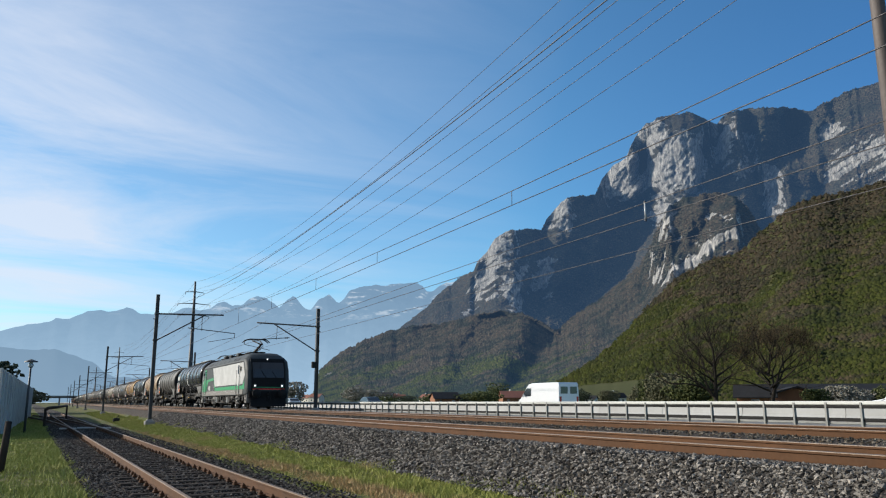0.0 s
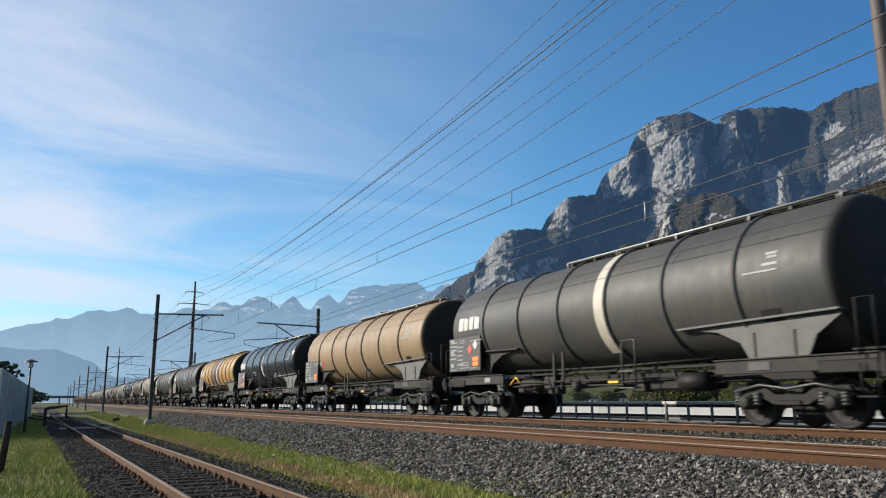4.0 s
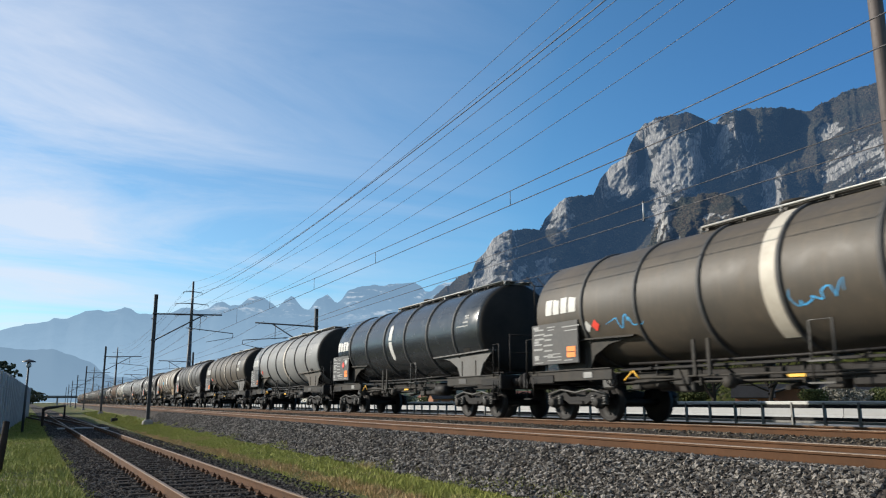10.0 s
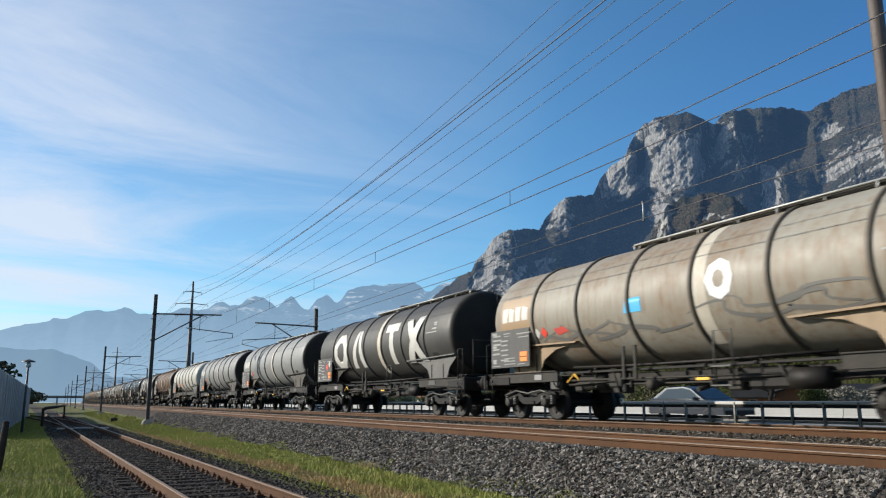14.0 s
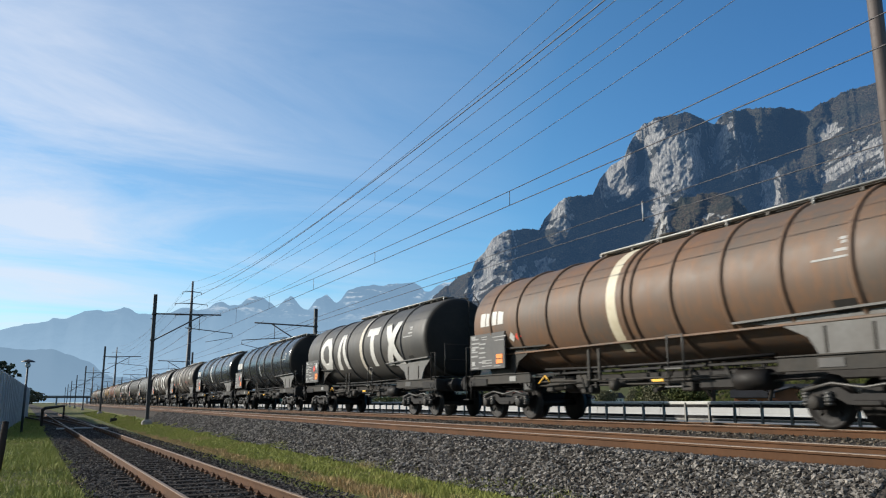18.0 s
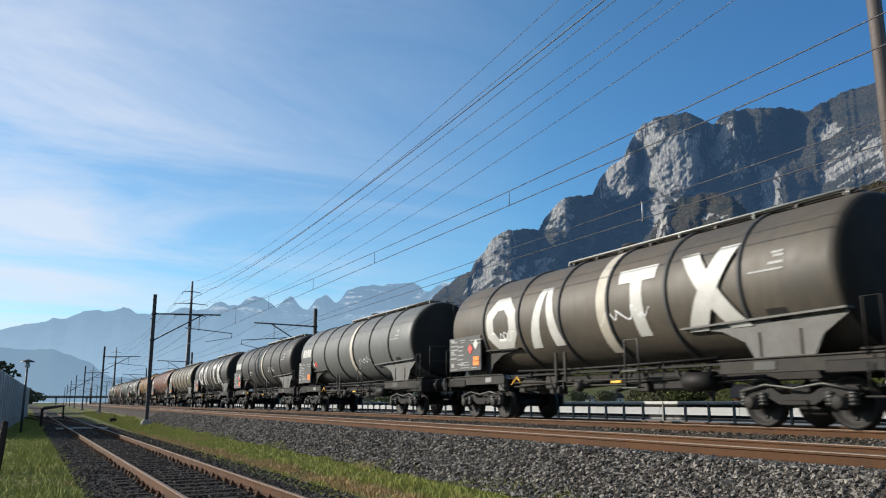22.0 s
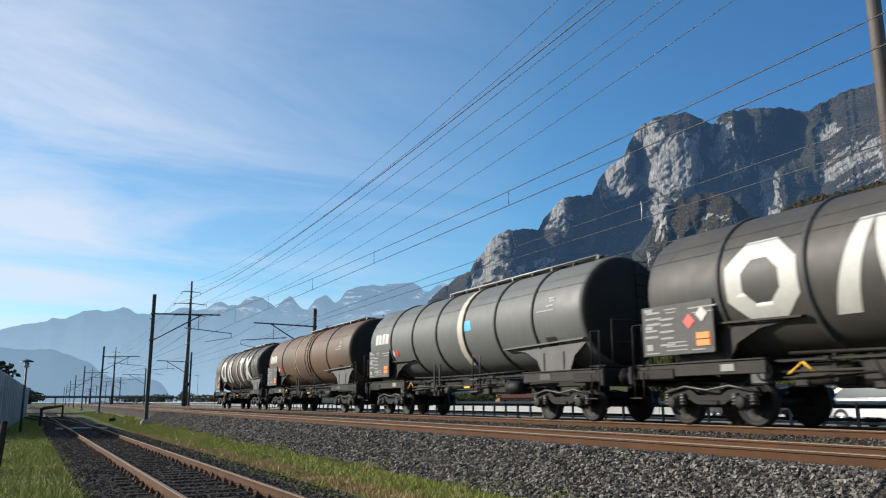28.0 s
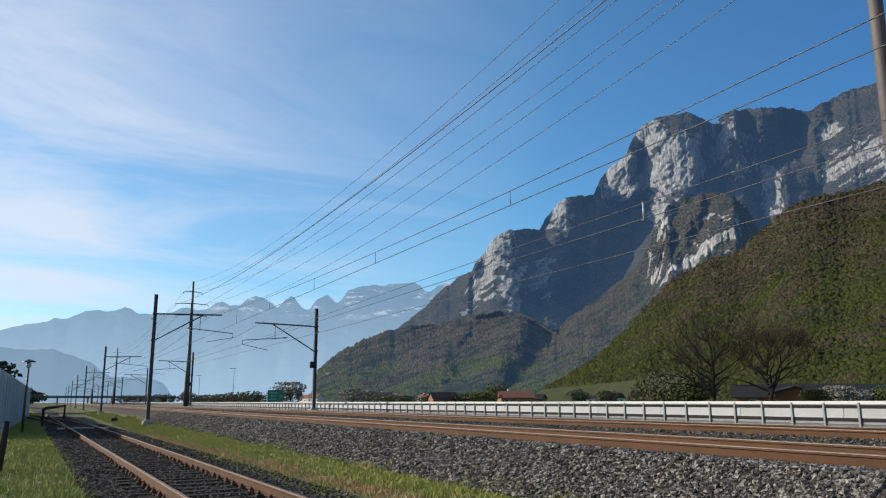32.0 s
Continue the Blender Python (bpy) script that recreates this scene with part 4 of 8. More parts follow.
def wagon_base():
    """One bogie tank wagon, its origin on the rail top under its middle; its leading end looks down the line."""
    w = thing("tank_wagon", "bogie tank wagon", "tank wagon")
    H, R, Z = TANK_HALF, TANK_R, TANK_Z
    part("tank", base_tank(H), PAINT["dark"], w, "cylindrical tank shell")
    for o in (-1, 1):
        part("end_dome", end_dome(H, o), M_dome, w, "grimy domed end, blackened for its shade")
    # sole bars, centre sill and cross bearers
    s = Shape()
    s.box((0, 0, 1.02), (0.42, 15.2, 0.28), 0.02)
    for y in (-7.1, 7.1):
        s.box((0, y, 1.05), (2.5, 1.3, 0.22), 0.02)
    for y in (-7.72, 7.72):
        s.box((0, y, 1.04), (2.7, 0.14, 0.42), 0.03)
    part("underframe", s, M_black, w, "black steel underframe")
    for x in (-1.18, 1.18):
        for y0, y1 in ((-7.65, -4.1), (4.1, 7.65)):
            s = Shape().box((x, (y0 + y1) / 2, 1.12), (0.08, y1 - y0, 0.26), 0.01)
            s.box((x, (y0 + y1) / 2, 1.26), (0.16, y1 - y0, 0.025))
            part("sole_bar", s, M_frame, w)
    # saddles: gusset plates that carry the tank over each bogie
    for o in (-1, 1):
        for x in (-1.0, 1.0):
            s = Shape()
            s.prism([(o * 3.2, 1.95), (o * 6.95, 2.02), (o * 6.95, 1.93), (o * 6.45, 1.62), (o * 6.25, 1.26), (o * 4.95, 1.26), (o * 4.75, 1.58), (o * 4.2, 1.82)], x * 1.16 - 0.02, x * 1.16 + 0.02, "x")
            s.prism([(o * 3.15, 1.97), (o * 7.0, 2.04), (o * 7.0, 2.0), (o * 3.2, 1.93)], x * 1.02, x * 1.30, "x")
            part("saddle", s, M_saddle if o < 0 else M_frame, w, "dusty dark steel saddle plate")
            for yy in (4.7, 5.6):
                part("rib", Shape().box((x * 1.17, o * (yy + 0.4), 1.52), (0.06, 0.05, 0.46), 0.01), M_frame, w)
        part("cradle", Shape().lathe([(o * 5.6 - 0.22, R + 0.015), (o * 5.6 + 0.22, R + 0.015)], 16, "y", (0, 0, Z), True, radians(205), radians(335)), M_frame, w)
    # slim longitudinal pipes, outlet valve, air tank, brake rods
    part("outlet_pipe", Shape().tube([(-1.15, 0.6, 0.85), (0, 0.6, 0.95), (1.15, 0.6, 0.85)], 0.075, 10).tube([(0, 0.6, 0.95), (0, 0.6, 1.4)], 0.11, 10), M_frame, w)
    for x in (-1.12, 1.12):
        v = Shape().lathe([(0, 0), (0, 0.11), (0.10, 0.13), (0.16, 0.13), (0.18, 0.05), (0.24, 0.05), (0.24, 0)], 12, "x", (x - (0.12 if x < 0 else 0.0), 0.6, 0.85))
        part("valve", v, M_frame, w)
    part("air_tank", Shape().lathe([(-0.55, 0), (-0.53, 0.1), (-0.45, 0.17), (0.45, 0.17), (0.53, 0.1), (0.55, 0)], 14, "y", (-0.62, 2.6, 0.86)), M_black, w)
    part("brake_cylinder", Shape().lathe([(-0.35, 0), (-0.35, 0.14), (0.1, 0.16), (0.25, 0.1), (0.4, 0.03), (0.4, 0)], 12, "y", (0.55, -2.3, 0.9)), M_black, w)
    for x, z in ((-0.95, 0.98), (-0.85, 0.86), (0.9, 0.95)):
        part("brake_rod", Shape().tube([(x, -4.0, z), (x, 4.0, z + 0.03)], 0.028, 6), M_frame, w)
    part("step_frame", Shape().tube([(-1.36, -1.9, 0.75), (-1.36, -1.9, 1.85), (-1.36, -1.45, 1.85), (-1.36, -1.45, 0.75)], 0.022, 6).box((-1.36, -1.68, 0.78), (0.22, 0.52, 0.03)).box((-1.36, -1.68, 1.15), (0.2, 0.5, 0.03)), M_axle, w, "side step with hoop rail")
    part("step_plate", Shape().box((-1.40, -1.15, 0.92), (0.03, 0.36, 0.06), 0.008), M_yellow, w, "yellow step edge")
    part("brake_gear", Shape().box((-0.7, -2.4, 0.92), (0.5, 1.1, 0.42), 0.05).lathe([(-0.4, 0), (-0.4, 0.2), (0.35, 0.2), (0.45, 0.1), (0.45, 0)], 14, "y", (-0.95, -3.3, 0.88)), M_black, w, "black brake gear case")
    part("brake_gear", Shape().lathe([(-0.5, 0), (-0.5, 0.19), (0.5, 0.19), (0.5, 0)], 14, "y", (-0.75, 3.1, 0.95)).box((-0.8, 2.1, 1.0), (0.35, 0.5, 0.4), 0.04), M_frame, w)
    part("load_lever_box", Shape().box((-1.12, 4.3, 0.95), (0.14, 0.4, 0.34), 0.03), M_axle, w)
    part("side_rail", Shape().box((-1.02, 0, 1.20), (0.05, 8.2, 0.06), 0.01).box((1.02, 0, 1.20), (0.05, 8.2, 0.06), 0.01), M_black, w)
    for y in (-2.2, -0.9, 1.6, 2.9):
        part("hanger", Shape().box((-0.9, y, 1.05), (0.06, 0.06, 0.5), 0.01).box((-0.6, y, 1.22), (1.0, 0.05, 0.06), 0.01), M_frame, w)
    for y in (0.95, 1.35):
        part("bracket", Shape().box((-1.30, y, 1.35), (0.05, 0.09, 0.75), 0.01), M_frame, w)
    part("lever", Shape().tube([(-1.34, 3.5, 0.95), (-1.34, 3.2, 1.15)], 0.02, 6).tube([(-1.34, 3.2, 1.15), (-1.34, 3.0, 0.98)], 0.02, 6), M_yellow, w, "yellow changeover lever")
    # brake gear and fittings that hang under the tank
    for y, z, a in ((-3.4, 0.82, 0.5), (-1.5, 0.80, 0.35), (2.0, 0.78, 0.45), (3.6, 0.84, 0.3)):
        part("fitting", Shape().box((-0.78, y, z), (0.3, a, 0.22), 0.03).tube([(-0.78, y, z + 0.1), (-0.78, y, z + 0.4)], 0.03, 6), M_frame, w)
    part("brake_lever", Shape().tube([(-0.98, -2.9, 0.7), (-0.98, -2.6, 1.25)], 0.03, 6).tube([(-0.98, -2.75, 0.95), (-0.98, -0.9, 0.92)], 0.022, 6), M_frame, w)
    part("brake_lever", Shape().tube([(-0.98, 1.9, 0.7), (-0.98, 2.2, 1.25)], 0.03, 6).tube([(-0.98, 2.05, 0.95), (-0.98, 3.9, 0.9)], 0.022, 6), M_frame, w)
    part("drain_pipe", Shape().tube([(-0.4, -0.6, 1.3), (-0.6, -0.6, 0.8), (-1.0, -0.6, 0.72)], 0.05, 8), M_frame, w)
    part("heating_pipe", Shape().tube([(-0.9, -3.8, 1.34), (-0.95, -1.0, 1.30), (-0.95, 1.4, 1.30), (-0.9, 3.8, 1.34)], 0.035, 6), M_black, w)
    part("hand_wheel", Shape().lathe([(-0.015, 0.17), (0.0, 0.19), (0.015, 0.17), (0.0, 0.15), (-0.015, 0.17)], 16, "x", (-1.2, 4.15, 1.02)).tube([(-1.2, 4.15, 0.86), (-1.2, 4.15, 1.18)], 0.012, 5), M_black, w)
    part("label_plate", Shape().box((-1.23, -5.2, 1.12), (0.012, 0.5, 0.16), 0.003), M_board, w)
    part("label_plate", Shape().box((-1.23, 5.0, 1.12), (0.012, 0.34, 0.14), 0.003), M_print, w)
    # walkway on top with hatch and folded rail
    s = Shape()
    for x in (-0.40, -0.2, 0.2, 0.40):
        s.box((x, -2.5, Z + R + 0.015), (0.16, 8.6, 0.03))
    for k in range(9):
        s.box((0, -6.6 + k * 1.02, Z + R - 0.03), (0.95, 0.05, 0.07))
    part("walkway", s, M_grate, w, "grating walkway along the tank top")
    s = Shape()
    for x in (-0.50, 0.50):
        s.tube([(x, -6.7, Z + R + 0.04), (x, 1.7, Z + R + 0.04)], 0.022, 6)
        for y in (-6.7, -4.6, -2.5, -0.4, 1.7):
            s.tube([(x, y, Z + R - 0.12), (x, y, Z + R + 0.04)], 0.02, 5)
    part("folded_handrail", s, M_rail_light, w, "pale galvanised folded handrail")
    part("hatch", Shape().lathe([(0, 0.3), (0.16, 0.3), (0.18, 0.33), (0.22, 0.33), (0.25, 0.0)], 16, "z", (0, -0.4, Z + R - 0.03)), M_frame, w, "round filling hatch")
    # end platform with handrails at the leading end, ladder, buffers, hook, hoses
    for o in (-1, 1):
        for x in (-0.875, 0.875):
            b = Shape().lathe([(0, 0), (0, 0.12), (o * 0.3, 0.11), (o * 0.3, 0.085), (o * 0.52, 0.085), (o * 0.55, 0.23), (o * 0.60, 0.22), (o * 0.62, 0)], 16, "y", (x, o * 7.8, 1.04))
            part("buffer", b, M_black, w, "round steel buffer")
        part("coupling_hook", Shape().tube([(0, o * 7.8, 1.02), (0, o * 8.15, 1.04), (0, o * 8.28, 1.15)], 0.05, 6).tube([(0.04, o * 8.1, 1.0), (0.1, o * 8.2, 0.62), (-0.1, o * 8.22, 0.6), (-0.04, o * 8.1, 1.0)], 0.025, 5), M_black, w)
        part("brake_hose", Shape().tube([(0.3, o * 7.8, 0.95), (0.33, o * 8.05, 0.72), (0.3, o * 8.3, 0.62), (0.2, o * 8.4, 0.75)], 0.03, 6), M_rubber, w)
        part("end_step", Shape().box((-1.32, o * 7.45, 0.55), (0.2, 0.34, 0.03)).tube([(-1.32, o * 7.3, 0.55), (-1.32, o * 7.3, 1.1)], 0.018, 5).tube([(-1.32, o * 7.6, 0.55), (-1.32, o * 7.6, 1.1)], 0.018, 5), M_black, w)
        for x in (-1.3, 1.3):
            part("grab_rail", Shape().tube([(x, o * 7.62, 1.1), (x, o * 7.62, 2.15), (x, o * 7.3, 2.15), (x, o * 7.3, 1.2)], 0.022, 6), M_black, w)
    part("platform", Shape().box((0, -7.45, 1.32), (2.5, 0.6, 0.04)), M_black, w)
    s = Shape()
    for x in (-0.95, 0.95):
        s.tube([(x, -7.68, 1.3), (x, -7.68, 2.45)], 0.022, 6)
    s.tube([(-0.95, -7.68, 2.42), (0.95, -7.68, 2.42)], 0.022, 6).tube([(-0.95, -7.68, 1.9), (0.95, -7.68, 1.9)], 0.02, 6)
    part("platform_rail", s, M_black, w)
    s = Shape()
    for x in (0.2, 0.6):
        s.tube([(x, -7.32, 1.3), (x, -7.30, 4.0), (x, -6.9, Z + R + 0.15)], 0.022, 6)
    for k in range(9):
        s.tube([(0.2, -7.32, 1.6 + k * 0.3), (0.6, -7.32, 1.6 + k * 0.3)], 0.014, 5)
    part("ladder", s, M_black, w)
    for y, sg in ((-BOGIE_Y, -1), (BOGIE_Y, 1)):
        make_bogie(w, y, sg)
    # data panel on the trailing end with plain bars for its writing
    bd = part("data_panel", Shape().box((-1.41, 6.10, 1.95), (0.05, 2.05, 1.06), 0.01), M_board, w, "dark data panel with white print")
    bars = ((7.35, 2.42, 0.2, 0.09), (7.35, 2.05, 0.18, 0.08), (6.95, 2.20, 0.34, 0.05), (6.95, 2.08, 0.26, 0.05), (6.95, 1.94, 0.34, 0.05), (6.95, 1.80, 0.3, 0.05), (6.95, 1.66, 0.36, 0.05), (7.28, 1.50, 0.34, 0.03), (6.75, 1.54, 0.5, 0.025), (6.3, 1.52, 0.3, 0.03), (6.85, 2.40, 0.3, 0.03), (6.85, 2.33, 0.24, 0.025), (6.2, 2.36, 0.62, 0.035), (6.2, 2.26, 0.45, 0.03), (7.25, 2.36, 0.34, 0.05), (7.25, 2.24, 0.4, 0.05), (7.25, 2.12, 0.36, 0.06), (7.3, 1.98, 0.3, 0.05), (7.3, 1.85, 0.34, 0.06), (6.75, 1.62, 0.5, 0.03), (6.75, 1.7, 0.44, 0.03), (7.35, 1.63, 0.16, 0.16))
    for y, z, a, b in bars:
        part("print_bar", Shape().box((-1.439, 6.10 + (y - 6.75) * 1.35, z - 0.02), (0.006, a * 1.2, b * 0.8)), M_print, bd)
    part("orange_plate", Shape().box((-1.444, 5.36, 1.70), (0.015, 0.36, 0.27), 0.004), M_orange, bd, "orange hazard plate")
    part("plate_bar", Shape().box((-1.453, 5.36, 1.70), (0.004, 0.34, 0.02)), M_black, bd)
    # small print near the leading end
    for k, (a, u) in enumerate(((0.26, 0.40), (0.22, 0.33), (0.34, 0.20), (0.80, 0.08))):
        h = 0.018 if a > 0.5 else 0.026
        part("print_bar", flank([(-5.95, u - h), (-5.95 + a, u - h), (-5.95 + a, u + h), (-5.95, u + h)]), M_print, w)
    return w


RINGS = (-4.93, -2.93, -0.98, 0.98, 2.93, 4.90)
MANY_RINGS = (-5.9, -4.5, -3.1, -1.7, -0.42, -0.12, 1.5, 2.95, 4.4, 5.85)
FEW_RINGS = (-3.9, -1.25, 1.35, 3.95)
MESH["ring"] = Shape().lathe([(-0.055, TANK_R - 0.01), (-0.05, TANK_R + 0.03), (-0.02, TANK_R + 0.05), (0.02, TANK_R + 0.05), (0.05, TANK_R + 0.03), (0.055, TANK_R - 0.01)], 48, "y", (0, 0, TANK_Z)).mesh("ring", M_board)
# ---- the electric engine; its leading end looks down the line (-y) ----
M_anth = worn("anthracite_engine_paint", (0.030, 0.035, 0.037), (0.044, 0.045, 0.044), 1.2, 18, 0.58, amount=0.4, spec=0.2, jitter=0)
M_egrey = worn("grey_engine_paint", (0.13, 0.135, 0.135), (0.09, 0.085, 0.075), 1.2, 18, 0.5, jitter=0)
M_skirt = worn("dusty_grey_skirt", (0.13, 0.122, 0.112), (0.08, 0.068, 0.055), 1.2, 18, 0.65, jitter=0)
M_ewhite = worn("grimy_white_panel", (0.42, 0.415, 0.40), (0.22, 0.21, 0.20), 0.55, 9, 0.5, amount=0.75, jitter=0)
M_green = worn("green_engine_paint", (0.010, 0.22, 0.075), (0.016, 0.16, 0.06), 1.2, 18, 0.42, amount=0.4, jitter=0)
M_nose = worn("black_cab_front", (0.006, 0.006, 0.007), (0.012, 0.011, 0.010), 1.2, 18, 0.6, amount=0.4, spec=0.12, jitter=0)
M_lampglow = surface("lit_headlamp", (0.9, 0.9, 0.85), 0.3)
M_lampglow.node_tree.nodes["Principled BSDF"].inputs["Emission Color"].default_value = (1, 0.95, 0.85, 1)
M_lampglow.node_tree.nodes["Principled BSDF"].inputs["Emission Strength"].default_value = 0.9


def engine_body():
    s = Shape()
    levels = ((0.95, 1.46, 8.92, 1.25), (1.05, 1.49, 9.03, 1.30), (1.40, 1.50, 9.06, 1.32), (2.05, 1.50, 9.02, 1.30), (2.65, 1.50, 8.86, 1.26), (3.20, 1.49, 8.55, 1.18),
              (3.34, 1.44, 8.42, 1.10), (3.50, 1.32, 8.22, 1.0), (3.66, 1.15, 7.98, 0.88), (3.80, 0.98, 7.65, 0.70), (3.85, 0.80, 7.30, 0.55))
    vs, fs = [], []
    for z, w, e, we in levels:
        arc = [(-(we + (w - we) * math.cos(radians(a))), e - 0.06 - 0.46 * (1 - math.sin(radians(a)))) for a in (0, 22, 45, 67, 90)]
        ring = arc + [(-we * 0.6, e - 0.01), (we * 0.6, e - 0.01)] + [(-x, y) for x, y in reversed(arc)]
        ring += [(w, 0.0)] + [(-x, -y) for x, y in ring] + [(-w, 0.0)]
        vs += [(x, y, z) for x, y in ring]
    n = 26
    for i in range(len(levels) - 1):
        for k in range(n):
            fs.append((i * n + k, i * n + (k + 1) % n, (i + 1) * n + (k + 1) % n, (i + 1) * n + k))
    fs += [tuple(range(n)), tuple((len(levels) - 1) * n + k for k in range(n))]
    return s.add(vs, fs)


def plate(outline, side, t=0.008, lift=0.0):
    """A painted field on the flank: outline in (y, z)."""
    x = side * (1.502 + lift)
    return Shape().prism(outline, x, x + side * t, "x")


def pantograph(parent, y, up):
    p = part("pantograph", Shape().box((0, y, 4.02), (1.1, 1.5, 0.06), 0.01), M_black, parent, "raised pantograph" if up else "folded pantograph")
    for x in (-0.4, 0.4):
        for yy in (-0.6, 0.6):
            part("insulator", Shape().lathe([(-0.16, 0.05), (-0.12, 0.085), (-0.08, 0.05), (-0.04, 0.085), (0.0, 0.05), (0.04, 0.085), (0.08, 0.05)], 10, "z", (x, y + yy, 3.95)), M_insulator, p)
    if up:
        knee, head = (y - 1.75, 4.52), (y - 0.05, 4.99)
    else:
        knee, head = (y + 1.45, 4.16), (y - 0.35, 4.28)
    s = Shape().tube([(0, y + (0.45 if up else -0.5), 4.06), (0, knee[0], knee[1])], [0.10, 0.07], 8)
    s.tube([(0.12, y + (0.25 if up else -0.3), 4.06), (0.1, knee[0] - 0.1, knee[1] - 0.08)], 0.02, 5)
    part("lower_arm", s, M_black, p)
    s = Shape()
    for x in (-0.28, 0.28):
        s.tube([(x * 0.25, knee[0], knee[1]), (x, head[0], head[1] - 0.1)], [0.05, 0.04], 6)
    s.tube([(-0.28, head[0], head[1] - 0.1), (0.28, head[0], head[1] - 0.1)], 0.025, 6)
    part("upper_arm", s, M_black, p)
    s = Shape()
    for d in (-0.26, 0.26):
        s.tube([(-0.95, head[0] + d, head[1] - 0.24), (-0.72, head[0] + d, head[1] - 0.05), (-0.5, head[0] + d, head[1]), (0.5, head[0] + d, head[1]), (0.72, head[0] + d, head[1] - 0.05), (0.95, head[0] + d, head[1] - 0.24)], 0.036, 6)
    for x in (-0.3, 0.3):
        s.tube([(x, head[0] - 0.26, head[1] - 0.03), (x, head[0] + 0.26, head[1] - 0.03)], 0.02, 5)
    part("collector_head", s, M_black, p)


def engine_bogie(parent, y):
    s = Shape().box((0, 0, 0.7), (2.1, 0.5, 0.3), 0.03)
    for x in (-1.08, 1.08):
        s.prism([(-2.1, 0.62), (-1.9, 0.78), (1.9, 0.78), (2.1, 0.62), (1.95, 0.52), (0.9, 0.5), (0.5, 0.34), (-0.5, 0.34), (-0.9, 0.5), (-1.95, 0.52)], x - 0.07, x + 0.07, "x")
    b = part("bogie", s, M_frame, parent, "dusty grey bogie", (0, y, 0))
    for yy in (-1.5, 1.5):
        w = part("wheelset", Shape().mesh("empty", M_wheel) if False else MESH["engine_wheelset"], M_wheel, b, "steel wheelset", (0, yy, 0.625))
        w["rolls"] = 1
        for x in (-1.14, 1.14):
            part("axle_box", Shape().box((x, yy, 0.6), (0.22, 0.42, 0.36), 0.05).lathe([(0, 0), (0, 0.13), (0.06, 0.15)] if x < 0 else [(0, 0.15), (0.06, 0.13), (0.06, 0)], 12, "x", (x - (0.16 if x < 0 else -0.1), yy, 0.6)), M_frame, b)
            for d in (-0.42, 0.42):
                c = Shape().tube([(x, yy + d, 0.5), (x, yy + d, 0.86)], 0.07, 8)
                for k in range(5):
                    c.lathe([(-0.016, 0.07), (0, 0.105), (0.016, 0.07)], 8, "z", (x, yy + d, 0.54 + k * 0.07))
                part("spring", c, M_black, b)
            part("sand_pipe", Shape().tube([(x, yy + math.copysign(0.8, yy), 0.75), (x * 0.85, yy + math.copysign(0.75, yy), 0.2), (x * 0.72, yy + math.copysign(0.68, yy), 0.1)], 0.025, 6), M_black, b)
    for x in (-1.2, 1.2):
        part("damper", Shape().tube([(x, -0.5, 0.55), (x, 0.5, 0.72)], 0.05, 8), M_egrey, b)


